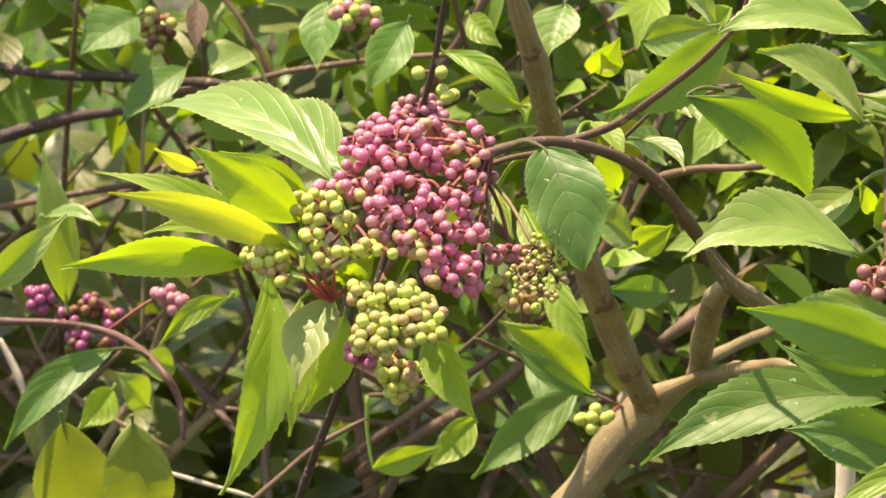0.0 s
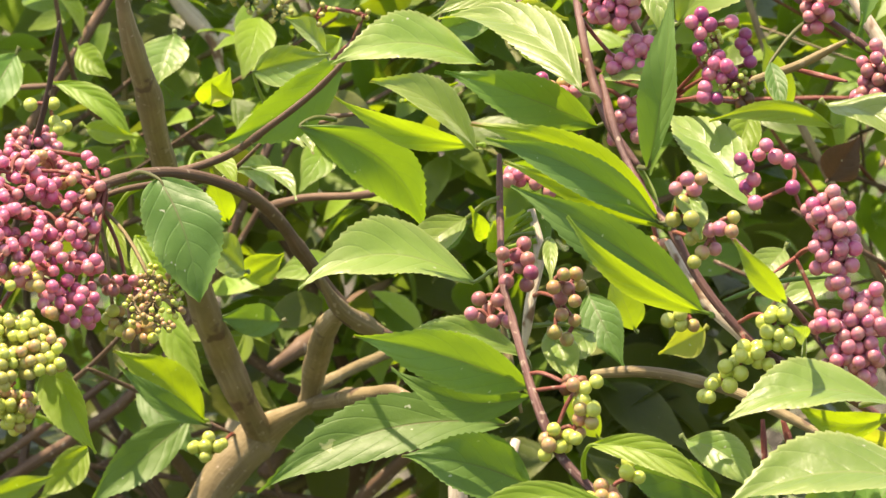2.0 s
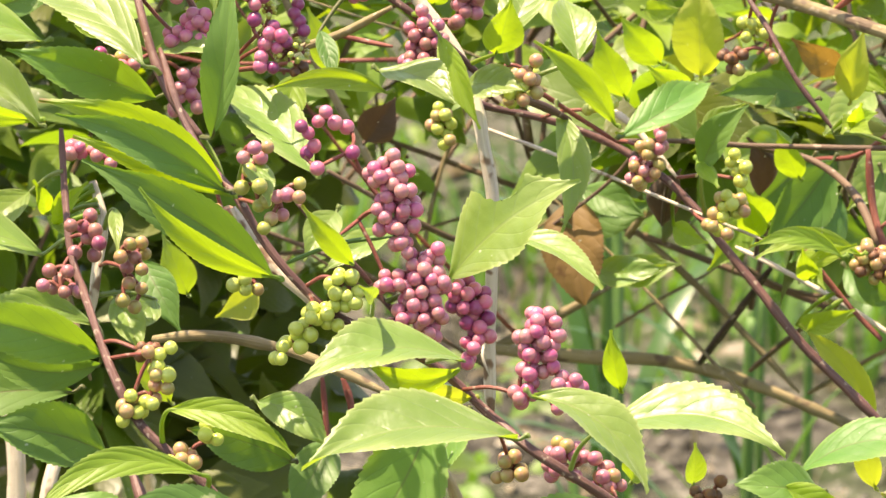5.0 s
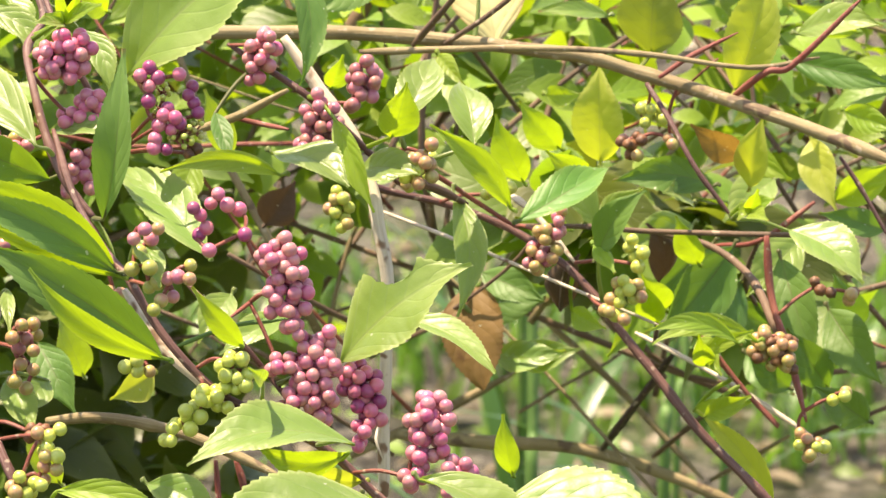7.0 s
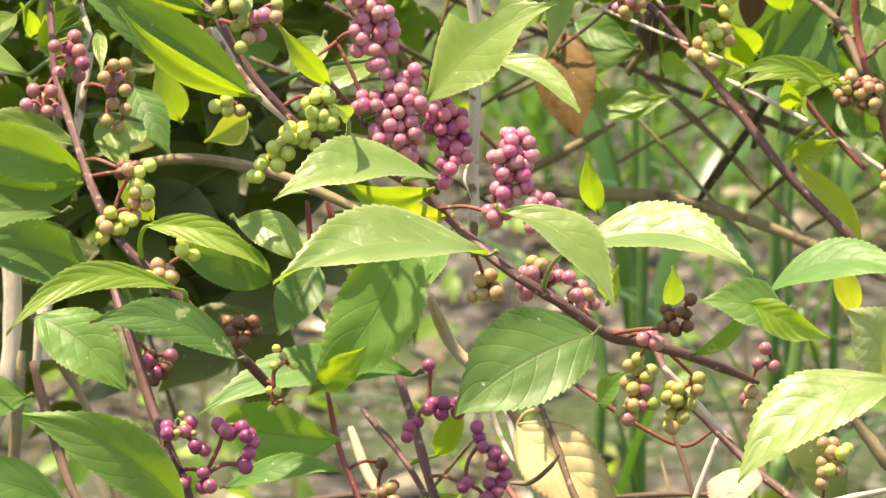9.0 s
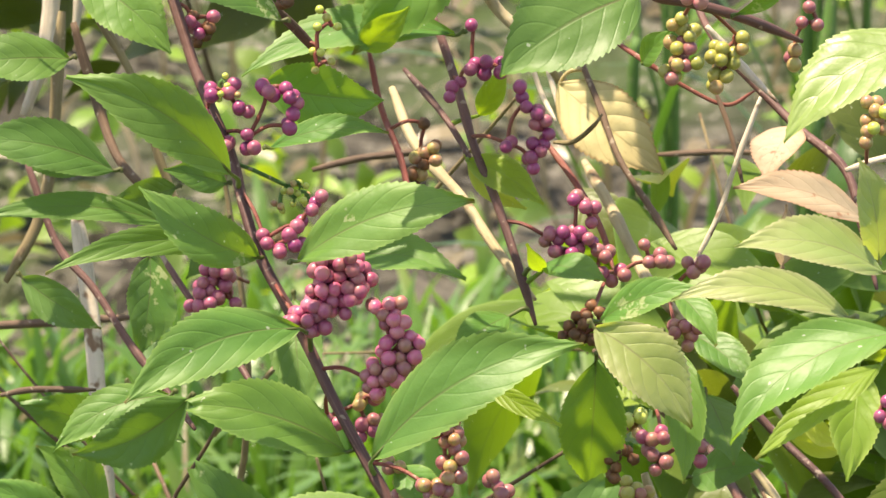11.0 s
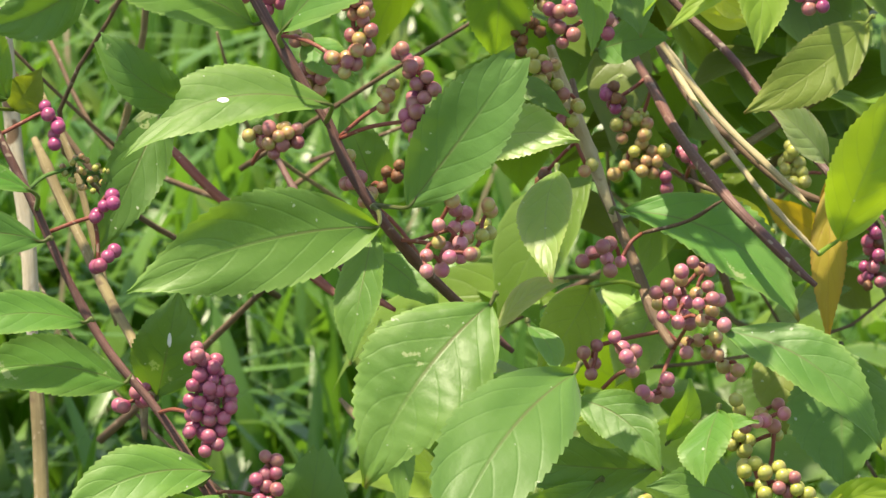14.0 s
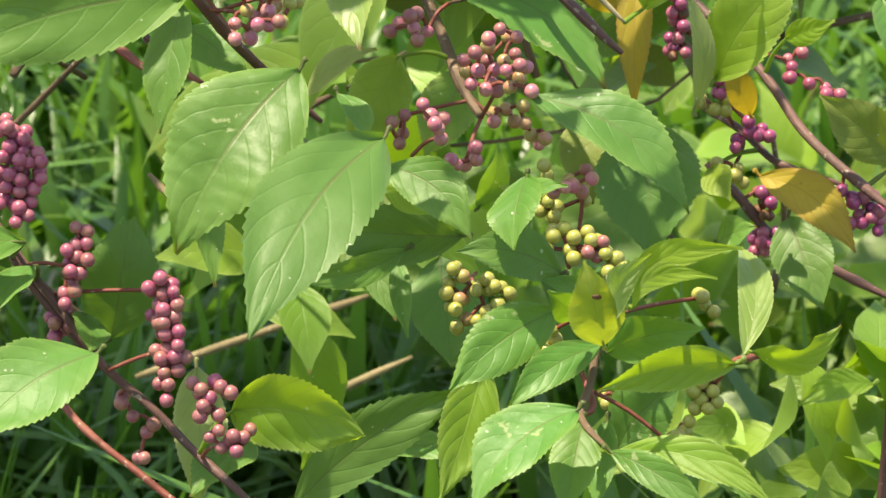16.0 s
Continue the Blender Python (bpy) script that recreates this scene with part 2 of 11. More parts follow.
BARK = {
    "purple": bark_material("bark_purple", (0.075, 0.032, 0.028, 1), (0.150, 0.070, 0.058, 1), (0.27, 0.155, 0.125, 1), 0.42),
    "red": bark_material("bark_red", (0.19, 0.038, 0.030, 1), (0.24, 0.075, 0.050, 1), (0.28, 0.12, 0.07, 1), 0.42),
    "crimson": bark_material("bark_crimson", (0.30, 0.035, 0.040, 1), (0.38, 0.075, 0.065, 1), (0.42, 0.14, 0.10, 1), 0.40),
    "tan": bark_material("bark_tan", (0.155, 0.114, 0.053, 1), (0.275, 0.214, 0.106, 1), (0.36, 0.295, 0.170, 1), 0.62, shed=(0.13, 0.085, 0.05, 1)),
    "straw": bark_material("bark_straw", (0.33, 0.26, 0.14, 1), (0.46, 0.38, 0.23, 1), (0.24, 0.16, 0.08, 1), 0.62, shed=(0.20, 0.13, 0.07, 1), shed_level=0.62),
    "brown": bark_material("bark_brown", (0.095, 0.057, 0.036, 1), (0.165, 0.10, 0.060, 1), (0.22, 0.15, 0.10, 1), 0.58),
    "pale": bark_material("bark_bleached", (0.50, 0.42, 0.31, 1), (0.62, 0.545, 0.43, 1), (0.26, 0.18, 0.11, 1), 0.72, shed=(0.20, 0.12, 0.07, 1), shed_level=0.57),
    "dark": bark_material("bark_dark", (0.035, 0.022, 0.018, 1), (0.07, 0.04, 0.03, 1), (0.11, 0.07, 0.05, 1), 0.6),
    "cane": bark_material("cane_green", (0.06, 0.14, 0.025, 1), (0.095, 0.19, 0.036, 1), (0.13, 0.23, 0.06, 1), 0.45),
}


def ground_material():
    n = Nodes("soil")
    where = n.object_coords()
    broad, mid, fine = n.noise(2.6, 4, where), n.noise(24, 4, where), n.noise(190, 3, where)
    color = n.mix(n.band(mid, 0.38, 0.66), (0.022, 0.019, 0.013, 1), (0.115, 0.103, 0.080, 1))
    color = n.mix(n.math("MULTIPLY", n.band(broad, 0.45, 0.62), 0.8), color, (0.055, 0.088, 0.024, 1))
    pebble = n.noise(75, 2, where)
    color = n.mix(n.math("MULTIPLY", n.band(pebble, 0.58, 0.66), 0.75), color, (0.27, 0.245, 0.20, 1))
    color = n.mix(n.math("MULTIPLY", n.band(fine, 0.6, 0.7), 0.5), color, (0.15, 0.135, 0.105, 1))
    return n.finish(n.principled(color, 0.9, n.bump(n.math("ADD", mid, fine), 0.9, 0.012), 0.2))


def blade_material(name, low, high, tip, glow):
    n = Nodes(name)
    chance = n.tree.nodes.new("ShaderNodeNewGeometry").outputs["Random Per Island"]
    where = n.object_coords()
    color = n.mix(chance, low, high)
    color = n.mix(n.band(n.noise(12, 3, where), 0.55, 0.75), color, tip)
    top = n.principled(color, 0.32, n.bump(n.noise(700, 2, where), 0.3, 0.0006), 0.5)
    back = n.tree.nodes.new("ShaderNodeBsdfTranslucent")
    n.put(back.inputs["Color"], glow)
    blend = n.tree.nodes.new("ShaderNodeMixShader")
    blend.inputs[0].default_value = 0.35
    n.put(blend.inputs[1], top)
    n.put(blend.inputs[2], back.outputs[0])
    return n.finish(blend.outputs[0])


SOIL = ground_material()
GRASS = blade_material("grass_green", (0.050, 0.125, 0.022, 1), (0.125, 0.235, 0.045, 1), (0.17, 0.22, 0.05, 1), (0.18, 0.38, 0.03, 1))
REED = blade_material("reed_green", (0.030, 0.085, 0.016, 1), (0.060, 0.135, 0.028, 1), (0.08, 0.13, 0.03, 1), (0.10, 0.24, 0.02, 1))
STRAW = blade_material("grass_dry", (0.19, 0.15, 0.085, 1), (0.32, 0.26, 0.16, 1), (0.16, 0.12, 0.07, 1), (0.22, 0.17, 0.09, 1))

# ---------------------------------------------------------------- builders
BERRY_SIZE = 0.00189


def mesh_object(name, verts, faces, materials, parent=None, uvs=None, uv_name="blade", smooth=True, slots=None):
    mesh = bpy.data.meshes.new(name)
    mesh.from_pydata(verts, [], faces)
    for material in materials:
        mesh.materials.append(material)
    if uvs is not None:
        layer = mesh.uv_layers.new(name=uv_name)
        index = np.empty(len(mesh.loops), dtype=np.int32)
        mesh.loops.foreach_get("vertex_index", index)
        layer.data.foreach_set("uv", np.asarray(uvs, dtype=np.float32)[index].ravel())
    if slots is not None:
        mesh.polygons.foreach_set("material_index", np.asarray(slots, dtype=np.int32))
    mesh.polygons.foreach_set("use_smooth", np.full(len(mesh.polygons), smooth))
    mesh.update()
    ob = new(name, mesh)
    if parent is not None:
        ob.parent = parent
        ob.matrix_parent_inverse = parent.matrix_basis.inverted()
    return ob


def branch(label, foot, group=""):
    """The Empty of one branch with all that grows on it."""
    ob = new("beautyberry_branch")
    ob.empty_display_size = 0.02
    ob.location = foot
    return tagged(ob, label, "branch", group)


def smooth_path(points, steps=7):
    """Catmull-Rom through the points, which are rows of x, y, z."""
    p = [Vector(q) for q in points]
    p = [p[0] * 2 - p[1], *p, p[-1] * 2 - p[-2]]
    out = []
    for a, b, c, d in zip(p, p[1:], p[2:], p[3:]):
        for k in range(steps):
            t = k / steps
            out.append(0.5 * ((2 * b) + (c - a) * t + (2 * a - 5 * b + 4 * c - d) * t * t + (3 * b - a - 3 * c + d) * t ** 3))
    out.append(p[-2].copy())
    return out


def tube(path, radii, sides=8):
    """Verts, faces and uvs of a closed tube along a path."""
    verts, faces, uvs = [], [], []
    side, run = None, 0.0
    for k, point in enumerate(path):
        ahead = (path[min(k + 1, len(path) - 1)] - path[max(k - 1, 0)]).normalized()
        if side is None:
            side = ahead.orthogonal().normalized()
        side = (side - ahead * side.dot(ahead)).normalized()
        up = ahead.cross(side)
        run += (point - path[k - 1]).length if k else 0.0
        for s in range(sides):
            a = 2 * math.pi * s / sides
            verts.append(point + (side * math.cos(a) + up * math.sin(a)) * radii[k])
            uvs.append((run, s / sides * 0.02))
    rings = len(path)
    for k in range(rings - 1):
        for s in range(sides):
            a, b = k * sides + s, k * sides + (s + 1) % sides
            faces.append((a, b, b + sides, a + sides))
    faces.append(tuple(range(sides))[::-1])
    faces.append(tuple((rings - 1) * sides + s for s in range(sides)))
    return verts, faces, uvs


def stem(parent, bark, thick, thin, points, name="stem", knots=0.035, sides=10, label=""):
    """One stem through the points, swollen at its nodes, thinning from thick to thin (radii)."""
    path = smooth_path(points)
    total = sum((b - a).length for a, b in zip(path, path[1:]))
    run, radii, shift = 0.0, [], random.uniform(0, 10)
    for k, point in enumerate(path):
        run += (point - path[k - 1]).length if k else 0.0
        r = thick + (thin - thick) * run / max(total, 1e-6)
        swell = max(0.0, math.cos(2 * math.pi * (run / knots + shift))) ** 12 * 0.20
        r *= 1 + swell + 0.10 * noise.noise(point * 90 + Vector((shift, 0, 0)))
        r *= min(1.0, 0.45 + (total - run) / (thin * 14), 0.6 + run / (thick * 14))
        radii.append(r)
        path[k] = point + noise.noise_vector(point * 55) * r * 0.22
    verts, faces, uvs = tube(path, radii, sides)
    ob = mesh_object(name, verts, faces, [BARK[bark]], parent, uvs, "bark")
    if label:
        ob["label"] = label
    return ob


def blade_outline(u, plump=0.0):
    """Half width of the blade along its length, 1 at the widest; plump: 0 drawn out at both ends, 1 nearly oval."""
    u = min(max(u, 0.0), 1.0)
    w = math.sin(math.pi * u ** 0.84) ** (1.08 - 0.42 * plump)
    if u > 0.7:
        w *= 1 - 0.5 * (1 - 0.62 * plump) * ((u - 0.7) / 0.3) ** 1.15
    return w


def leaf(parent, base, tip, width, up, tone="green", arc=0.0, sag=0.07, fold=0.16, cut=1.0, curl=0.0, plump=0.15, stalk=None, notch=None, quilt=1.0, name="leaf", label=""):
    """A toothed leaf from base to tip. up: the way its face looks; arc: bow sideways, sag: bow along the face, fold: keel,
    curl: roll of the edges, quilt: swelling between the veins, cut: where a bite has taken the end off, notch: (from, to, depth) of a bite in the upper edge."""
    base, tip = Vector(base), Vector(tip)
    along = tip - base
    length = along.length
    along.normalize()
    up = Vector(up)
    up = (up - along * up.dot(along)).normalized()
    side = along.cross(up)
    rows, across = 66, 5
    half = width / 2
    seed = random.uniform(0, 50)
    verts, uvs, faces = [], [], []
    lean, bend = random.uniform(-0.06, 0.06), random.uniform(0.02, 0.11)
    puff = random.uniform(0.018, 0.048) * half * (0.75 if tone in ("green", "blue", "olive") else 1.0)
    for k in range(rows + 1):
        u = k / rows * cut
        bow = 4 * u * (1 - u)
        middle = base + along * length * u + side * arc * length * bow + up * sag * length * bow
        droop = -bend * length * u ** 3
        middle += up * droop
        plain = max(blade_outline(u, plump) * half, 0.00045)
        tooth = k % 3 if 0.2 < u < 0.95 else 1
        for j in range(-across, across + 1):
            v = j / across
            bite = 1.0
            if notch and notch[0] < u < notch[1] and v * side.z > 0:
                bite = 1 - notch[2] * math.sin(math.pi * (u - notch[0]) / (notch[1] - notch[0])) ** 0.6 * abs(v)
            v *= bite
            rim = abs(j) == across
            w = plain * ((0.968, 0.996, 1.026)[tooth] if rim else 1.0)
            wave = noise.noise(Vector((u * 3.2, v * 1.4, seed))) * 0.115 * half * 2
            wave += noise.noise(Vector((u * 9.0, v * 3.0, seed + 9))) * 0.030 * half
            gap = ((u - 0.19 * abs(v) - 0.15 * v * v) * 6.2) % 1.0
            swell = puff * quilt * (1 - (1 - 2 * abs(gap - 0.5)) ** 3) * abs(v) ** 0.6 * (1 - abs(v) ** 4) * bow ** 0.5
            lift = fold * abs(v) * w - curl * w * abs(v) ** 2.6 + wave * abs(v) + swell + lean * v * w
            back = length / rows * 0.55 if rim and tooth == 2 else 0.0
            if cut < 1.0 and k > rows - 6:
                back = -0.05 * length * (1 - abs(v)) * (k - rows + 6) / 6
            verts.append(middle + side * v * w + up * lift + along * (back + 0.02 * length * abs(v) * bow * 0.5))
            uvs.append((u, 0.5 + 0.5 * v))
    wide = 2 * across + 1
    for k in range(rows):
        for j in range(wide - 1):
            a = k * wide + j
            faces.append((a, a + 1, a + 1 + wide, a + wide))
    count = len(verts)
    inner = base + along * 0.09 * length + side * arc * length * 0.3 + up * (sag * length * 0.3 - 0.0003)
    foot = Vector(stalk) if stalk else base - along * 0.05 * length
    path = smooth_path([foot, (foot + base) / 2 - along * 0.001 + Vector((0, 0, 0.0008)), base - up * 0.0002, inner], 4)
    tv, tf, tu = tube(path, [0.0008 - 0.0005 * k / (len(path) - 1) for k in range(len(path))], 5)
    verts += tv
    uvs += [(0.02, 0.5)] * len(tv)
    faces += [tuple(i + count for i in f) for f in tf]
    ob = mesh_object(name, verts, faces, [LEAF[tone]], parent, uvs)
    if label:
        ob["label"] = label
    return ob


def berry_mesh(tone):
    bm = bmesh.new()
    bmesh.ops.create_uvsphere(bm, u_segments=14, v_segments=10, radius=BERRY_SIZE)
    for v in bm.verts:
        v.co.z *= 0.95
        if tone == "d":
            v.co *= 0.86 + 0.22 * noise.noise(v.co * 1900)
    for f in bm.faces:
        f.smooth = True
    mesh = bpy.data.meshes.new("berry")
    bm.to_mesh(mesh)
    bm.free()
    mesh.materials.append(BERRY[tone])
    return mesh


BERRY_MESH = {tone: berry_mesh(tone) for tone in BERRY}


def cluster(parent, foot, blobs, tones, bark="red", label="", buds=1.0, berry=1.0, fill=1.0):
    """A cyme of berries: stalks fork from the foot to blobs (x, y, z, radius), which the berries pack. buds, berry: their size against a full berry; fill: growth of the blobs."""
    foot = Vector(foot)
    rng = random.Random(int(abs(foot.x) * 1e5) + int(foot.z * 1e5))
    centres = [Vector(b[:3]) for b in blobs]
    size = BERRY_SIZE * buds * berry
    spots = []
    for centre, blob in zip(centres, blobs):
        reach = max(blob[3] * fill * 1.28 - size * 0.35, 0.0004)
        tries = 60 + int(150 * (reach / size) ** 2)
        for _ in range(tries):
            way = Vector((rng.gauss(0, 1), rng.gauss(0, 1), rng.gauss(0, 1))).normalized()
            spot = centre + Vector((way.x, way.y * 1.5, way.z)) * reach * rng.uniform(0.1, 1.0) ** 0.5
            if all((spot - s[0]).length > size * (3.1 if buds < 1.0 else 1.47 if blob[3] * fill > 0.0011 else 1.2) for s in spots):
                spots.append((spot, centre))
    verts, faces, uvs = [], [], []

    def join(path, radii, sides=5):
        a, b, c = tube(path, radii, sides)
        n = len(verts)
        if n:
            foot_of = min(range(n), key=lambda i: (verts[i] - path[0]).length_squared)
            faces.append((n, n + 1, foot_of))
        verts.extend(a), uvs.extend(c)
        faces.extend(tuple(i + n for i in f) for f in b)

    done = [foot]
    for centre in sorted(centres, key=lambda c: (c - foot).length):
        near = min(done, key=lambda d: (d - centre).length)
        middle = (near + centre) / 2 + Vector((rng.uniform(-1, 1), 0.6, rng.uniform(0.0, 1.2))) * 0.0012
        join(smooth_path([near, middle, centre + Vector((0, 0.0008, 0))], 3), [0.00055] * 7)
        done.append(centre + Vector((0, 0.0008, 0)))
    for spot, centre in spots:
        join([centre, (spot + centre) / 2 + Vector((0, 0, -0.0005)), spot], [0.0003] * 3, 4)
    ob = mesh_object("fruit_stalk", verts, faces, [BARK[bark]], parent, uvs, "bark")
    if label:
        ob["label"] = label
    for spot, _ in spots:
        fruit = new("berry" if buds == 1.0 else "bud", BERRY_MESH[rng.choice(tones)])
        fruit.parent = ob
        s = rng.uniform(0.88, 1.08) * buds * berry
        fruit.matrix_basis = Matrix.LocRotScale(spot, Euler((rng.uniform(-1.4, 1.4), rng.uniform(-1.4, 1.4), rng.uniform(0, 6))), (s, s, s))
        fruit.matrix_parent_inverse = (parent.matrix_basis @ ob.matrix_parent_inverse @ ob.matrix_basis).inverted()
    return ob


def fleck(blade, spot, wide, tall, label, stuff="white"):
    """A small dried splash or dead spot on a leaf."""
    tree = BVHTree.FromPolygons([v.co for v in blade.data.vertices], [p.vertices for p in blade.data.polygons])
    spot, up, _, _ = tree.find_nearest(Vector(spot))
    if up.y > 0:
        up = -up
    bm = bmesh.new()
    bmesh.ops.create_icosphere(bm, subdivisions=2, radius=1.0)
    turn = up.to_track_quat("Z", "Y").to_matrix()
    for v in bm.verts:
        r = 1 + 0.35 * noise.noise(v.co * 2.3)
        v.co = turn @ Vector((v.co.x * wide * r, v.co.y * tall * r, v.co.z * 0.0003)) + spot
    mesh = bpy.data.meshes.new("splash")
    bm.to_mesh(mesh)
    bm.free()
    mesh.materials.append(SPLASH if stuff == "white" else BERRY["d"])
    ob = new("splash", mesh)
    ob.parent = blade
    ob["label"] = label
    return ob


def splash_material():
    n = Nodes("dried_splash")
    where = n.object_coords()
    return n.finish(n.principled(n.mix(n.noise(900, 2, where), (0.55, 0.56, 0.50, 1), (0.8, 0.8, 0.76, 1)), 0.8, None, 0.2))


SPLASH = splash_material()


def strap(parent, foot, out, long, wide):
    """A long narrow blade that leaves its stalk and bends over."""
    out = Vector((out[0], out[1], 0)).normalized()
    side = Vector((-out.y, out.x, 0))
    verts, faces = [], []
    for k in range(13):
        s = k / 12
        p = Vector(foot) + Vector((0, 0, long * (s - 0.45 * s ** 2.6))) + out * long * (0.10 * s + 0.42 * s ** 2.2)
        w = wide / 2 * min(1.0, 0.35 + 3 * s) * (1 - s ** 2.5) + 0.0004
        verts += [p - side * w + out * w * 0.3, p, p + side * w + out * w * 0.3]
    for k in range(12):
        a = k * 3
        faces += [(a, a + 1, a + 4, a + 3), (a + 1, a + 2, a + 5, a + 4)]
    return mesh_object("blade", verts, faces, [REED], parent)


def reed(thick, thin, points):
    """A smooth green stalk of a tall herb with strap-like blades, standing in the ground."""
    foot = Vector(points[0])
    ob = new("reed_stalk")
    ob.location = foot
    tagged(ob, "smooth green stalk standing upright in the grass", "stalk", "green stalks behind the shrub")
    stem(ob, "cane", thick, thin, points, "stalk", knots=0.16, sides=10)
    rng = random.Random(int(foot.x * 1e4))
    for k in range(3):
        turn = rng.uniform(0, 6.28)
        strap(ob, Vector(points[1]) * 0.5 + foot * 0.5 + Vector((0, 0, 0.05 * k)), (math.cos(turn), 0.5 * math.sin(turn)), rng.uniform(0.16, 0.30), thick * 3.2)
    return ob


# ---------------------------------------------------------------- ground and grass
def height(x, y):
    return 0.03 * noise.noise(Vector((x * 0.7, y * 0.7, 3.1))) + 0.012 * noise.noise(Vector((x * 4, y * 4, 7.7)))


def ground():
    n = 110
    axis = [math.copysign(abs(k / n * 2 - 1) ** 3 * 900, k - n / 2) + 1.5 * (k / n * 2 - 1) for k in range(n + 1)]
    verts = [(x + 0.3, y + 3.0, height(x + 0.3, y + 3.0)) for y in axis for x in axis]
    faces = [(r * (n + 1) + c, r * (n + 1) + c + 1, (r + 1) * (n + 1) + c + 1, (r + 1) * (n + 1) + c) for r in range(n) for c in range(n)]
    ob = mesh_object("ground", verts, faces, [SOIL])
    return tagged(ob, "grey-brown soil with patches of low green growth", "ground", kind="structure")


def grass(name, label, count, area, size, width, material, seed, gap=None):
    """Bent blades rooted in the ground, spread over area (y from, y to, x per y left, x per y right)."""
    rng = random.Random(seed)
    verts, faces = [], []
    near, far, left, right = area
    made = 0
    while made < count:
        y = near + (far - near) * rng.random() ** 1.3
        x = rng.uniform(left * y - 0.15, right * y + 0.15)
        if far > 4 and noise.noise(Vector((x * 3.2, y * 3.2, 0.5 + seed))) < -0.25:
            continue
        if gap and noise.noise(Vector((x * 1.6, y * 1.6, 9.3))) > -0.30 and gap[0] < y < gap[1] and x > 0.05 * y and rng.random() < 0.965:
            continue
        made += 1
        tall = size * rng.uniform(0.45, 1.15)
        half = width * rng.uniform(0.5, 1.1) / 2
        turn = rng.uniform(0, 2 * math.pi)
        lean = rng.uniform(0.15, 1.25)
        out, side = Vector((math.cos(turn), math.sin(turn), 0)), Vector((-math.sin(turn), math.cos(turn), 0))
        spot = Vector((x, y, height(x, y) - 0.01))
        first = len(verts)
        for k in range(6):
            s = k / 5
            p = spot + Vector((0, 0, tall * s * (1 - 0.38 * lean * s * s))) + out * tall * lean * 0.62 * s * s
            w = half * (1 - s ** 2.2) + 0.0003
            verts += [p - side * w + out * w * 0.25, p, p + side * w + out * w * 0.25]
        for k in range(5):
            a = first + k * 3
            faces += [(a, a + 1, a + 4, a + 3), (a + 1, a + 2, a + 5, a + 4)]
    ob = mesh_object(name, verts, faces, [material])
    return tagged(ob, label, "grass", kind="stuff")


ground()
grass("grass", "tall green grass blades beside the shrub's foot", 110, (1.335, 1.40, 0.385, 0.250), 0.36, 0.012, GRASS, 9)
grass("grass", "bright green long grass blades behind the shrub", 8500, (1.75, 2.55, 0.03, 0.42), 0.19, 0.015, GRASS, 1)
grass("grass", "long green grass close under the shrub", 6500, (1.3, 1.8, 0.03, 0.46), 0.18, 0.014, GRASS, 7)
grass("grass", "short green grass at the edge of the bare soil", 1300, (2.5, 2.85, 0.02, 0.42), 0.09, 0.010, GRASS, 4)
grass("grass", "bright green grass farther off", 9000, (2.75, 9.0, -0.15, 0.42), 0.12, 0.010, GRASS, 2, (2.75, 5.6))
grass("dry_grass", "dry straw-coloured grass stalks lying in the grass", 300, (1.9, 4.5, -0.12, 0.42), 0.22, 0.005, STRAW, 3)


def litter(count, area, seed):
    """Clods and curled dead leaves lying on the soil."""
    rng = random.Random(seed)
    verts, faces, slots = [], [], []
    for k in range(count):
        y = rng.uniform(area[0], area[1])
        x = rng.uniform(area[2] * y, area[3] * y)
        first = len(verts)
        turn = Matrix.Rotation(rng.uniform(0, 6.28), 3, "Z") @ Matrix.Rotation(rng.uniform(-0.5, 0.5), 3, "X")
        spot = Vector((x, y, height(x, y)))
        if k % 3:
            r = rng.uniform(0.004, 0.016)
            for q in ((1, 0, 0), (0.3, 0.9, 0), (-0.8, 0.6, 0), (-0.9, -0.5, 0), (0.2, -1, 0), (0.3, 0.2, 0.7), (-0.3, -0.2, 0.6)):
                verts.append(spot + turn @ (Vector(q) * r * rng.uniform(0.75, 1.2)))
            faces += [tuple(first + i for i in f) for f in ((0, 1, 5), (1, 2, 5), (2, 6, 5), (2, 3, 6), (3, 4, 6), (4, 0, 5), (4, 5, 6))]
            slots += [0] * 7
        else:
            long = rng.uniform(0.02, 0.045)
            for i in range(6):
                u = i / 5
                w = math.sin(math.pi * (0.06 + 0.88 * u)) * long * 0.22
                lift = 0.004 + 0.3 * long * u * (1 - u)
                for v in (-1, 0, 1):
                    verts.append(spot + turn @ Vector((long * (u - 0.5), v * w, lift + abs(v) * w * 0.5)))
            faces += [(first + i * 3 + v, first + i * 3 + v + 1, first + i * 3 + v + 4, first + i * 3 + v + 3) for i in range(5) for v in (0, 1)]
            slots += [1] * 10
    ob = mesh_object("litter", verts, faces, [SOIL, STRAW], slots=slots, smooth=False)
    return tagged(ob, "crumbs of soil and dead leaves on the ground", "litter", kind="stuff")


litter(3400, (2.2, 6.2, -0.16, 0.34), 5)


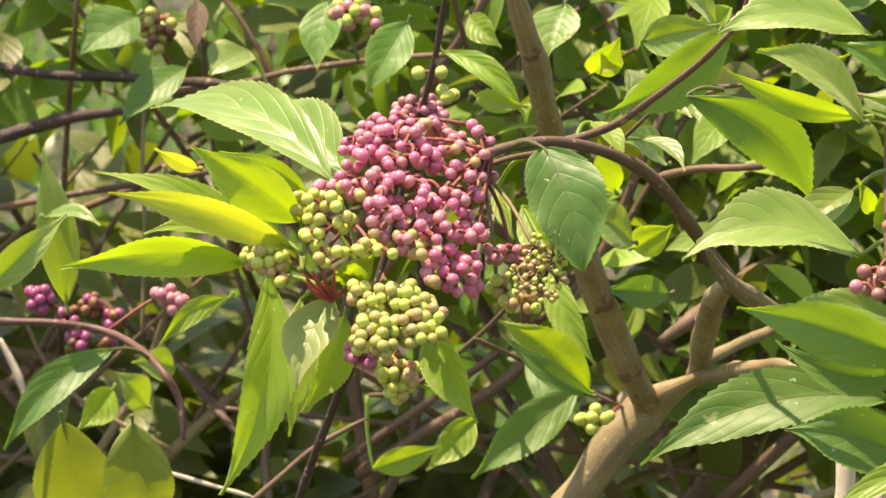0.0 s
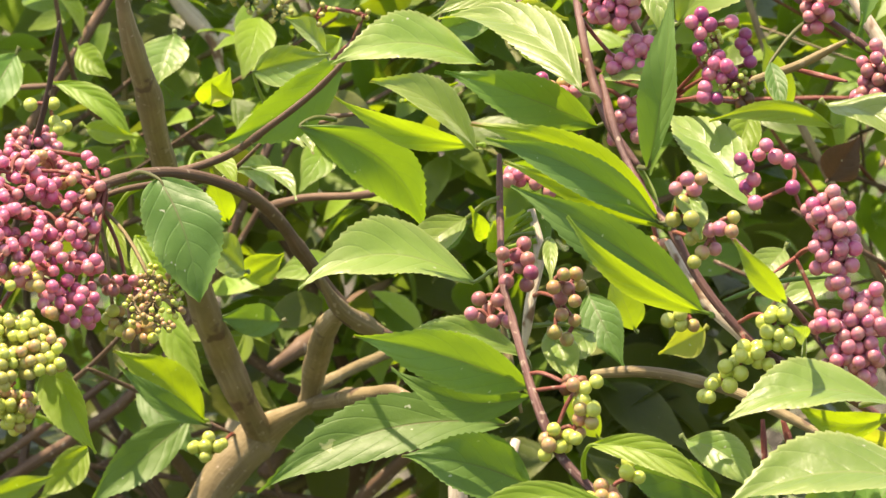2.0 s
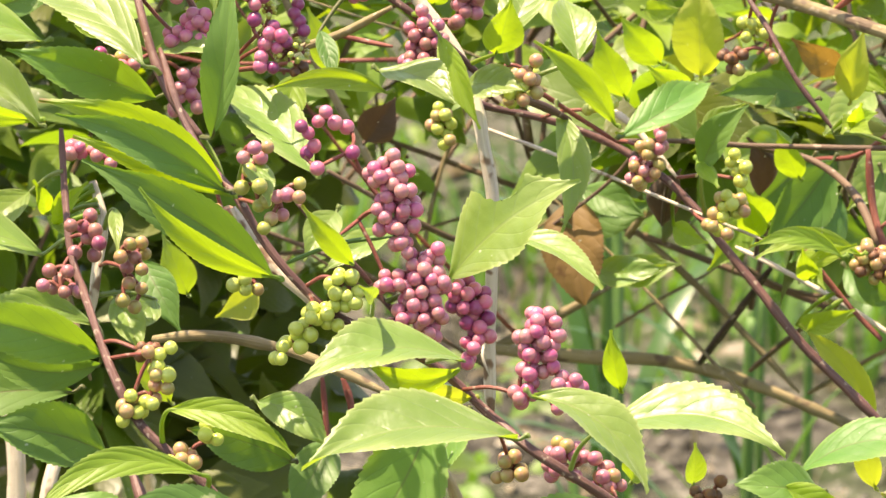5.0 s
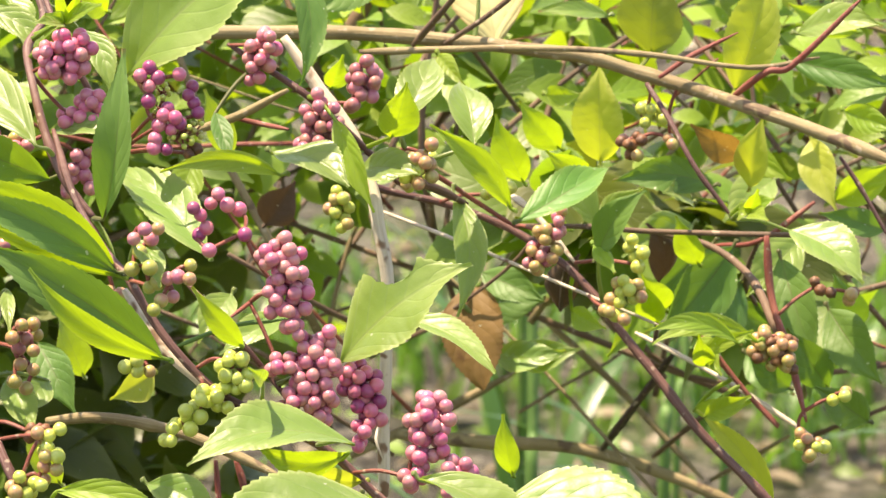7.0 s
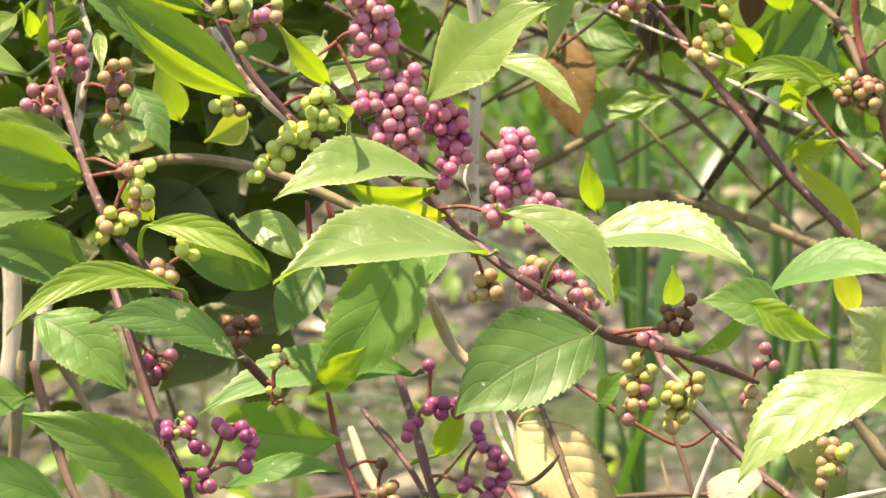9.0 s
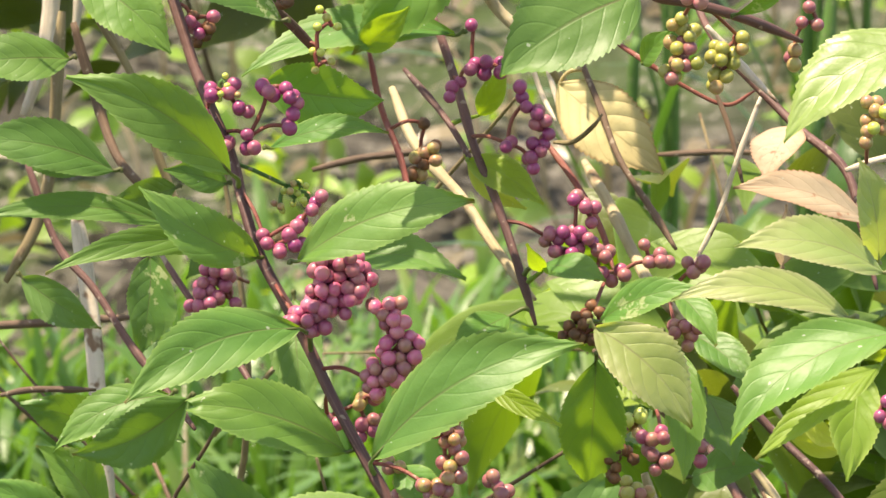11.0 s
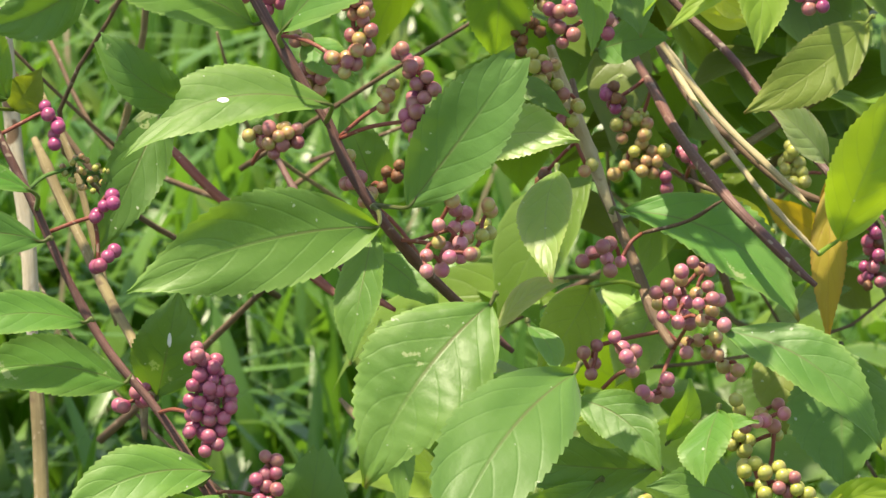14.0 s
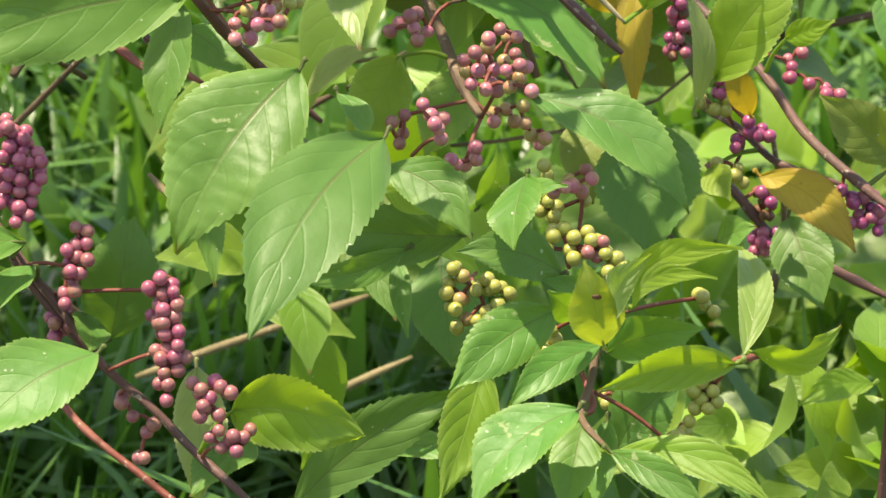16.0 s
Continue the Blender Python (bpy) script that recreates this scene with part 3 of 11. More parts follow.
# ---------------------------------------------------------------- the shrub's far side
def far_foliage(name, label, clumps, count, tone, seed, size=0.055):
    """Small folded leaves that fill the shrub's far side, spread through ellipsoids (x, y, z, rx, ry, rz)."""
    rng = random.Random(seed)
    verts, faces, uvs = [], [], []
    weights = [c[3] * c[5] for c in clumps]
    for _ in range(count):
        c = rng.choices(clumps, weights)[0]
        way = Vector((rng.gauss(0, 1), rng.gauss(0, 1), rng.gauss(0, 1))).normalized() * rng.random() ** 0.4
        spot = Vector((c[0] + way.x * c[3], c[1] + way.y * c[4], c[2] + way.z * c[5]))
        long = size * rng.uniform(0.55, 1.15)
        half = long * rng.uniform(0.17, 0.26)
        along = Vector((rng.gauss(0, 1), rng.gauss(0, 0.8), rng.gauss(-0.35, 0.5))).normalized()
        up = Vector((rng.gauss(0, 0.4), rng.gauss(-0.35, 0.45), rng.uniform(0.3, 1.0)))
        up = (up - along * up.dot(along)).normalized()
        side = along.cross(up)
        first = len(verts)
        for k in range(9):
            u = k / 8
            w = blade_outline(u) * half + 0.0003
            p = spot + along * long * u + up * (0.09 * long * 4 * u * (1 - u) - 0.1 * long * u * u)
            verts += [p - side * w + up * w * 0.2, p, p + side * w + up * w * 0.2]
            uvs += [(u, 0.0), (u, 0.5), (u, 1.0)]
        for k in range(8):
            a = first + k * 3
            faces += [(a, a + 1, a + 4, a + 3), (a + 1, a + 2, a + 5, a + 4)]
    ob = mesh_object(name, verts, faces, [BACK_LEAF[tone]], None, uvs)
    return tagged(ob, label, "foliage", kind="stuff")


LEFT = [(0.02, 1.88, 0.66, 0.12, 0.14, 0.06), (0.12, 1.84, 0.62, 0.12, 0.16, 0.09), (0.22, 1.83, 0.63, 0.10, 0.10, 0.08)]
EDGE = [(-0.14, 1.90, 0.66, 0.10, 0.16, 0.05), (-0.10, 1.92, 0.56, 0.14, 0.16, 0.05)]
UPPER = [(0.28, 1.76, 0.69, 0.10, 0.08, 0.05), (0.40, 1.74, 0.69, 0.12, 0.08, 0.055), (0.52, 1.76, 0.68, 0.09, 0.08, 0.055), (0.14, 1.82, 0.71, 0.16, 0.12, 0.04)]
LOW = [(-0.10, 1.95, 0.49, 0.16, 0.18, 0.07), (0.12, 1.95, 0.50, 0.16, 0.18, 0.07), (0.22, 1.78, 0.56, 0.07, 0.10, 0.05)]
far_foliage("far_leaves", "green leaves on the far side of the shrub", LEFT + UPPER + EDGE[:1], 900, "green", 11, 0.029)
far_foliage("far_leaves", "sunlit lime-green leaves on the far side of the shrub", LEFT + UPPER, 1250, "lime", 12, 0.023)
# The dark leaf colour carries the shade deep in the shrub.
far_foliage("far_leaves", "leaves low in the shrub, coloured dark for shade", LOW + EDGE + LEFT, 900, "dark", 13, 0.034)


def twig(rng, box, bark, stout=1.0):
    """One thin bare twig inside the shrub."""
    foot = Vector((rng.uniform(box[0], box[1]), rng.uniform(box[2], box[3]), rng.uniform(box[4], box[5])))
    way = Vector((rng.gauss(0, 0.8), rng.gauss(0, 0.3), rng.uniform(0.2, 1.0))).normalized()
    long = rng.uniform(0.06, 0.20)
    bend = Vector((rng.gauss(0, 0.1), rng.gauss(0, 0.1), rng.gauss(0, 0.06))) * long
    path = smooth_path([foot, foot + way * long * 0.5 + bend, foot + way * long], 4)
    r = rng.uniform(0.0006, 0.0015) * stout
    verts, faces, uvs = tube(path, [r * (1 - 0.5 * k / len(path)) for k in range(len(path))], 6)
    ob = mesh_object("twig", verts, faces, [BARK[bark]], None, uvs, "bark")
    return tagged(ob, {"brown": "thin brown twig inside the shrub", "tan": "thin tan twig inside the shrub", "red": "thin red twig inside the shrub"}[bark], "twig", "twigs inside the shrub")


INSIDE = [(-0.2, 0.30, 1.74, 1.98, 0.45, 0.64), (0.28, 0.62, 1.64, 1.85, 0.56, 0.68)]
chance = random.Random(21)
for bark, number, boxes in (("brown", 135, INSIDE), ("tan", 42, INSIDE), ("red", 24, INSIDE[1:])):
    for _ in range(number):
        twig(chance, chance.choice(boxes), bark, 0.55 if bark == "red" else 1.0)
# Leaves above the view, added to cast shade on the shrub's far side.
UNSEEN_TOP = [(-0.12, 1.86, 0.78, 0.16, 0.14, 0.035), (0.08, 1.86, 0.79, 0.16, 0.14, 0.035), (0.19, 1.83, 0.79, 0.09, 0.08, 0.03)]
far_foliage("far_leaves", "unseen green leaves added above the shrub to shade it", UNSEEN_TOP, 190, "green", 14, 0.032)
far_foliage("far_leaves", "unseen dark leaves added above the shrub to shade it", UNSEEN_TOP, 560, "dark", 25, 0.032)
MIDDLE = [(0.40, 1.51, 0.41, 0.10, 0.06, 0.07), (0.35, 1.53, 0.47, 0.08, 0.06, 0.05), (0.30, 1.47, 0.33, 0.06, 0.05, 0.04)]
far_foliage("far_leaves", "green leaves behind the lower berry stems", MIDDLE, 120, "green", 15, 0.05)
far_foliage("far_leaves", "leaves behind the lower berry stems, coloured dark for shade", MIDDLE[:2], 60, "dark", 16, 0.040)
far_foliage("far_leaves", "lime-green leaves behind the lower berry stems", MIDDLE, 45, "lime", 17, 0.045)
for bark, number in (("brown", 22), ("tan", 14)):
    for _ in range(number):
        twig(chance, (0.18, 0.48, 1.46, 1.60, 0.28, 0.45), bark)
SHADE = [(0.23, 1.80, 0.555, 0.06, 0.05, 0.035), (0.16, 1.80, 0.555, 0.07, 0.05, 0.035), (0.26, 1.80, 0.525, 0.04, 0.04, 0.02)]
# Dark clump whose colour stands for the shade below the limb.
far_foliage("far_leaves", "leaves under the tan limb, coloured dark for shade", SHADE, 120, "dark", 18, 0.045)
far_foliage("far_leaves", "green leaves under the tan limb", SHADE, 40, "green", 19, 0.04)
for bark, number in (("brown", 52), ("tan", 8)):
    for _ in range(number):
        twig(chance, (-0.22, 0.14, 1.70, 1.90, 0.44, 0.56), bark, 1.9)
# Dark-coloured clumps added to darken the gap low on the left, as shade would.
BASE = [(-0.12, 1.92, 0.50, 0.10, 0.05, 0.045), (0.02, 1.92, 0.49, 0.10, 0.05, 0.03)]
far_foliage("far_leaves", "dark leaves added for the shade among bare twigs at the shrub's foot", BASE, 260, "dark", 20, 0.045)
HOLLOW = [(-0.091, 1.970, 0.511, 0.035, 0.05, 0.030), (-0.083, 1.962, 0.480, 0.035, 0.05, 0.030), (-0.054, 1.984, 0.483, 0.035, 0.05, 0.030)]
far_foliage("far_leaves", "dark leaves added for the shade in the hollow of the shrub", HOLLOW, 170, "dark", 30, 0.032)
RIGHT = [(0.40, 1.65, 0.640, 0.03, 0.03, 0.014), (0.425, 1.65, 0.628, 0.025, 0.03, 0.014), (0.375, 1.65, 0.655, 0.03, 0.03, 0.012)]
far_foliage("far_leaves", "green leaves behind the red stems", RIGHT, 60, "green", 22, 0.042)
far_foliage("far_leaves", "leaves behind the red stems, coloured dark for shade", RIGHT, 45, "dark", 23, 0.042)
far_foliage("far_leaves", "lime-green leaves behind the red stems", RIGHT, 25, "lime", 24, 0.036)

BROAD = [(0.58, 1.68, 0.16, 0.13, 0.18, 0.05), (0.50, 1.80, 0.14, 0.12, 0.14, 0.05)]
far_foliage("broad_weeds", "broad-bladed green weeds in the grass", BROAD, 150, "green", 28, 0.045)
far_foliage("broad_weeds", "sunlit broad-bladed weeds in the grass", BROAD, 90, "lime", 29, 0.04)
TALL = [(0.430, 1.372, 0.280, 0.060, 0.018, 0.040)]
far_foliage("broad_weeds", "sunlit tall weeds with pale narrow leaves", TALL, 20, "lime", 31, 0.036)
far_foliage("broad_weeds", "tall green weeds beside the shrub's foot", TALL, 12, "green", 32, 0.042)
WEEDS = [(0.30, 2.75, 0.025, 0.40, 0.45, 0.025), (0.42, 3.4, 0.03, 0.50, 0.6, 0.03), (0.75, 4.6, 0.03, 0.90, 1.2, 0.03), (0.05, 2.9, 0.03, 0.30, 0.5, 0.03)]
far_foliage("ground_weeds", "small green weeds creeping over the bare soil", WEEDS, 700, "green", 26, 0.032)
far_foliage("ground_weeds", "small bright weeds creeping over the bare soil", WEEDS, 350, "lime", 27, 0.026)

# ---------------------------------------------------------------- the shrub, branch by branch

b = branch("arching brown twig with a dense head of magenta and green berries", (0.1249, 1.4983, 0.6443), "branches of the shrub")
stem(b, "brown", 0.00224, 0.00122, [(0.1262, 1.5127, 0.6403), (0.1153, 1.5074, 0.6467), (0.1094, 1.5022, 0.6556), (0.1015, 1.4829, 0.6703), (0.0915, 1.4640, 0.6865), (0.0816, 1.4511, 0.6952), (0.0721, 1.4448, 0.6995), (0.0605, 1.4382, 0.7017), (0.0488, 1.4307, 0.7007), (0.0377, 1.4372, 0.6935)])
stem(b, "brown", 0.00101, 0.00067, [(0.0738, 1.4547, 0.6959), (0.0621, 1.4448, 0.6974), (0.0527, 1.4376, 0.6975), (0.0463, 1.4373, 0.6949)])
cluster(b, (0.0488, 1.4307, 0.7007), [(0.0229, 1.4274, 0.7071, 0.0007), (0.0213, 1.4307, 0.706, 0.0007), (0.0243, 1.4333, 0.7047, 0.0007), (0.0274, 1.4281, 0.7061, 0.0007), (0.0264, 1.4345, 0.7063, 0.0007), (0.0301, 1.4278, 0.7068, 0.0007), (0.0311, 1.4285, 0.7045, 0.0007), (0.0301, 1.4293, 0.7025, 0.0007), (0.0271, 1.4233, 0.704, 0.0007), (0.021, 1.4289, 0.704, 0.0007), (0.0187, 1.4235, 0.7052, 0.0007), (0.0155, 1.4292, 0.7046, 0.0007), (0.0127, 1.4327, 0.703, 0.0007), (0.0117, 1.4241, 0.7026, 0.0007), (0.0144, 1.4272, 0.7022, 0.0007), (0.0166, 1.4189, 0.7028, 0.0007), (0.0188, 1.4232, 0.7025, 0.0007), (0.0195, 1.4239, 0.7002, 0.0007), (0.0223, 1.4204, 0.7028, 0.0007), (0.0243, 1.4279, 0.7036, 0.0007), (0.0293, 1.4177, 0.7025, 0.0007), (0.0266, 1.418, 0.7002, 0.0007)], "mmmpp", label="dense cluster of ripe magenta berries", berry=0.86, fill=1.9)
cluster(b, (0.0488, 1.4307, 0.7007), [(0.032, 1.4241, 0.6995, 0.0007), (0.035, 1.4224, 0.7021, 0.0007), (0.0347, 1.4232, 0.6997, 0.0007), (0.0332, 1.4207, 0.7031, 0.0007), (0.0129, 1.4198, 0.6995, 0.0007), (0.0159, 1.4224, 0.6989, 0.0007), (0.0232, 1.4168, 0.7011, 0.0007), (0.0252, 1.422, 0.7009, 0.0007), (0.0407, 1.4199, 0.6998, 0.0007), (0.0389, 1.4192, 0.6973, 0.0007), (0.0416, 1.4264, 0.6968, 0.0007), (0.0431, 1.4188, 0.6963, 0.0007), (0.0446, 1.4207, 0.6931, 0.0007), (0.0243, 1.4326, 0.7048, 0.0007), (0.0258, 1.4383, 0.7023, 0.0007), (0.0279, 1.4396, 0.7039, 0.0007), (0.0326, 1.4336, 0.7021, 0.0007), (0.0287, 1.4283, 0.7016, 0.0007), (0.0201, 1.4286, 0.7028, 0.0007), (0.0142, 1.4379, 0.7006, 0.0007), (0.0158, 1.4323, 0.6998, 0.0007), (0.0202, 1.4283, 0.7001, 0.0007)], "mmmpp", label="dense cluster of ripe magenta berries", berry=0.86, fill=1.9)
cluster(b, (0.0488, 1.4307, 0.7007), [(0.0238, 1.4255, 0.7004, 0.0007), (0.0308, 1.4228, 0.7001, 0.0007), (0.0335, 1.4291, 0.6971, 0.0007), (0.0362, 1.4282, 0.6973, 0.0007), (0.0144, 1.425, 0.6971, 0.0007), (0.0248, 1.4219, 0.6987, 0.0007), (0.0423, 1.4251, 0.6974, 0.0007), (0.0432, 1.4314, 0.6944, 0.0007), (0.0462, 1.4259, 0.6907, 0.0007)], "mmmpp", label="dense cluster of ripe magenta berries", berry=0.86, fill=1.9)
cluster(b, (0.0488, 1.4307, 0.7007), [(0.026, 1.41, 0.6989, 0.0007), (0.0284, 1.4135, 0.6975, 0.0007), (0.0311, 1.4173, 0.6961, 0.0007), (0.0236, 1.4108, 0.6978, 0.0007), (0.0212, 1.4155, 0.6973, 0.0007), (0.0194, 1.4111, 0.6993, 0.0007), (0.0182, 1.4125, 0.6967, 0.0007), (0.0151, 1.4174, 0.6957, 0.0007), (0.007, 1.4154, 0.6959, 0.0007), (0.0097, 1.4172, 0.6951, 0.0007), (0.0061, 1.4119, 0.6948, 0.0007), (0.0109, 1.4165, 0.6969, 0.0007), (0.019, 1.4133, 0.6941, 0.0007), (0.0218, 1.4086, 0.6964, 0.0007), (0.0236, 1.4093, 0.6935, 0.0007), (0.0215, 1.4028, 0.6943, 0.0007), (0.0185, 1.4059, 0.6924, 0.0007), (0.0151, 1.4124, 0.6925, 0.0007), (0.0326, 1.4091, 0.6954, 0.0007), (0.0365, 1.4147, 0.6942, 0.0007), (0.0398, 1.4104, 0.6947, 0.0007), (0.0314, 1.4078, 0.6932, 0.0007)], "mmpp", label="dense cluster of ripe magenta berries", berry=0.86, fill=1.9)
cluster(b, (0.0488, 1.4307, 0.7007), [(0.035, 1.4127, 0.6918, 0.0007), (0.0422, 1.4124, 0.6928, 0.0007), (0.045, 1.4199, 0.6924, 0.0007), (0.0392, 1.4067, 0.6925, 0.0007), (0.0413, 1.4098, 0.6897, 0.0007), (0.0284, 1.409, 0.6911, 0.0007), (0.0254, 1.4018, 0.6918, 0.0007), (0.0215, 1.4062, 0.6911, 0.0007), (0.0201, 1.3981, 0.6904, 0.0007), (0.0362, 1.4058, 0.6897, 0.0007), (0.0338, 1.4068, 0.6876, 0.0007), (0.0308, 1.399, 0.6882, 0.0007), (0.0326, 1.4026, 0.6864, 0.0007), (0.0374, 1.4003, 0.6885, 0.0007), (0.0395, 1.4039, 0.6858, 0.0007), (0.0419, 1.4113, 0.6863, 0.0007), (0.0437, 1.4043, 0.6848, 0.0007), (0.0461, 1.4096, 0.6826, 0.0007), (0.0452, 1.405, 0.6862, 0.0007), (0.0344, 1.4002, 0.6854, 0.0007), (0.0275, 1.4152, 0.6965, 0.0007), (0.0326, 1.4224, 0.6936, 0.0007)], "mmpp", label="dense cluster of ripe magenta berries", berry=0.86, fill=1.9)
cluster(b, (0.0488, 1.4307, 0.7007), [(0.0226, 1.4206, 0.6949, 0.0007), (0.0196, 1.4176, 0.6944, 0.0007), (0.0084, 1.4204, 0.6934, 0.0007), (0.0075, 1.417, 0.6924, 0.0007), (0.0205, 1.4185, 0.6917, 0.0007), (0.0251, 1.4143, 0.6911, 0.0007), (0.0199, 1.4111, 0.69, 0.0007), (0.0341, 1.4141, 0.693, 0.0007), (0.0413, 1.4156, 0.6924, 0.0007), (0.0365, 1.4179, 0.6894, 0.0007), (0.0465, 1.425, 0.69, 0.0007), (0.0429, 1.4149, 0.6872, 0.0007), (0.0269, 1.407, 0.6894, 0.0007), (0.0216, 1.4032, 0.6881, 0.0007), (0.0353, 1.412, 0.6851, 0.0007), (0.0341, 1.4076, 0.6839, 0.0007), (0.0411, 1.4091, 0.6833, 0.0007), (0.0452, 1.4095, 0.6823, 0.0007), (0.0467, 1.41, 0.6837, 0.0007)], "mmpp", label="dense cluster of ripe magenta berries", berry=0.86, fill=1.9)
cluster(b, (0.0488, 1.4307, 0.7007), [(0.0356, 1.394, 0.6829, 0.0007), (0.0386, 1.4, 0.6821, 0.0007), (0.0446, 1.408, 0.6799, 0.0007), (0.043, 1.3995, 0.6795, 0.0007), (0.0404, 1.401, 0.6785, 0.0007), (0.0451, 1.3985, 0.6784, 0.0007), (0.0365, 1.3976, 0.6808, 0.0007), (0.0413, 1.4047, 0.6794, 0.0007), (0.0418, 1.3974, 0.6778, 0.0007), (0.044, 1.4019, 0.6746, 0.0007), (0.0395, 1.3931, 0.6773, 0.0007), (0.0368, 1.3958, 0.6778, 0.0007), (0.0428, 1.4021, 0.6727, 0.0007), (0.0404, 1.3941, 0.6733, 0.0007), (0.0386, 1.3972, 0.6738, 0.0007), (0.0371, 1.399, 0.6804, 0.0007), (0.0446, 1.4045, 0.677, 0.0007), (0.038, 1.4026, 0.6783, 0.0007), (0.0456, 1.407, 0.6721, 0.0007), (0.0443, 1.4071, 0.6702, 0.0007)], "mmp", label="cluster of ripe magenta berries", berry=0.86, fill=1.5)
cluster(b, (0.0488, 1.4307, 0.7007), [(0.0329, 1.4337, 0.7074, 0.0007), (0.035, 1.4391, 0.7067, 0.0007), (0.0375, 1.4404, 0.704, 0.0007), (0.0392, 1.4324, 0.7037, 0.0007), (0.0416, 1.4384, 0.7027, 0.0007), (0.0403, 1.4277, 0.7024, 0.0007), (0.0441, 1.434, 0.7008, 0.0007), (0.0362, 1.4355, 0.7024, 0.0007), (0.0371, 1.4268, 0.702, 0.0007), (0.0462, 1.4347, 0.6985, 0.0007), (0.0452, 1.4251, 0.6983, 0.0007), (0.0459, 1.4247, 0.6947, 0.0007), (0.0471, 1.4329, 0.6954, 0.0007), (0.0345, 1.4389, 0.7051, 0.0007), (0.0391, 1.4455, 0.7016, 0.0007), (0.0432, 1.4436, 0.7003, 0.0007), (0.0457, 1.4391, 0.6984, 0.0007), (0.0386, 1.4319, 0.6996, 0.0007), (0.0468, 1.4301, 0.696, 0.0007), (0.0487, 1.438, 0.693, 0.0007)], "pppo", label="cluster of rosy pink berries", berry=0.86, fill=1.9)
cluster(b, (0.0488, 1.4307, 0.7007), [(0.0128, 1.4097, 0.6967, 0.0007), (0.0164, 1.4098, 0.6946, 0.0007), (0.0311, 1.4082, 0.6898, 0.0007), (0.0231, 1.4001, 0.6904, 0.0007), (0.0267, 1.4025, 0.688, 0.0007), (0.0285, 1.3946, 0.687, 0.0007), (0.0261, 1.3984, 0.6864, 0.0007), (0.0236, 1.4012, 0.6846, 0.0007), (0.0207, 1.3973, 0.6876, 0.0007), (0.0314, 1.3996, 0.6837, 0.0007), (0.032, 1.3919, 0.6824, 0.0007), (0.0335, 1.395, 0.6793, 0.0007), (0.038, 1.4011, 0.6779, 0.0007), (0.0297, 1.3938, 0.683, 0.0007), (0.0273, 1.3982, 0.6834, 0.0007), (0.0344, 1.39, 0.6774, 0.0007), (0.0327, 1.3939, 0.6781, 0.0007), (0.0362, 1.3978, 0.6737, 0.0007), (0.0142, 1.4148, 0.6943, 0.0007), (0.0326, 1.4133, 0.6873, 0.0007), (0.0281, 1.4075, 0.6855, 0.0007), (0.0276, 1.4035, 0.684, 0.0007)], "ppoh", label="cluster of half-ripe pink and tan berries", berry=0.86, fill=1.9)
cluster(b, (0.0488, 1.4307, 0.7007), [(0.0222, 1.4024, 0.6852, 0.0007), (0.0335, 1.3971, 0.68, 0.0007), (0.0396, 1.4061, 0.6753, 0.0007), (0.0288, 1.4032, 0.6809, 0.0007), (0.0341, 1.3988, 0.6755, 0.0007)], "ppo", label="cluster of half-ripe pink and tan berries", berry=0.86, fill=1.9)
cluster(b, (0.0463, 1.4373, 0.6949), [(0.0482, 1.4121, 0.6799, 0.0007), (0.0513, 1.4188, 0.6777, 0.0007), (0.0541, 1.4249, 0.6747, 0.0007), (0.0507, 1.415, 0.6768, 0.0007), (0.0483, 1.4165, 0.6767, 0.0007), (0.0553, 1.4198, 0.6778, 0.0007), (0.0565, 1.4235, 0.6741, 0.0007), (0.0591, 1.432, 0.6741, 0.0007), (0.0596, 1.4257, 0.6733, 0.0007)], "pq", berry=0.86, fill=1.55)
cluster(b, (0.0162, 1.4406, 0.6722), [(0.0036, 1.4044, 0.694, 0.0007), (-0.0001, 1.4093, 0.6908, 0.0007), (0.0025, 1.4105, 0.6902, 0.0007), (0.009, 1.4037, 0.6953, 0.0007), (0.0078, 1.4048, 0.6918, 0.0007), (0.0109, 1.3977, 0.6939, 0.0007), (0.0127, 1.3985, 0.6914, 0.0007), (0.0032, 1.4073, 0.6881, 0.0007), (0.0067, 1.3988, 0.69, 0.0007), (0.0111, 1.3993, 0.6893, 0.0007), (0.0031, 1.3969, 0.6871, 0.0007), (0.0067, 1.3987, 0.6876, 0.0007), (0.0063, 1.3999, 0.6837, 0.0007), (0.0104, 1.3907, 0.6846, 0.0007), (0.013, 1.3928, 0.6834, 0.0007), (0.0158, 1.3865, 0.6858, 0.0007), (0.0065, 1.394, 0.6819, 0.0007), (0.0088, 1.3954, 0.6801, 0.0007), (0.0181, 1.3891, 0.687, 0.0007), (0.0207, 1.3909, 0.6845, 0.0007), (0.0241, 1.384, 0.6848, 0.0007), (0.001, 1.4118, 0.6936, 0.0007)], "gggh", label="cluster of unripe green berries", berry=0.86, fill=1.55)
cluster(b, (0.0162, 1.4406, 0.6722), [(0.007, 1.4103, 0.6935, 0.0007), (0.0044, 1.408, 0.6953, 0.0007), (0.005, 1.4094, 0.6915, 0.0007), (0.0104, 1.4089, 0.6929, 0.0007), (0.0141, 1.4034, 0.6889, 0.0007), (0.0125, 1.4045, 0.6868, 0.0007), (0.0077, 1.4051, 0.6812, 0.0007), (0.0173, 1.3915, 0.6834, 0.0007), (0.0195, 1.3941, 0.6846, 0.0007), (0.0024, 1.4168, 0.6911, 0.0007)], "gggh", label="cluster of unripe green berries", berry=0.86, fill=1.55)
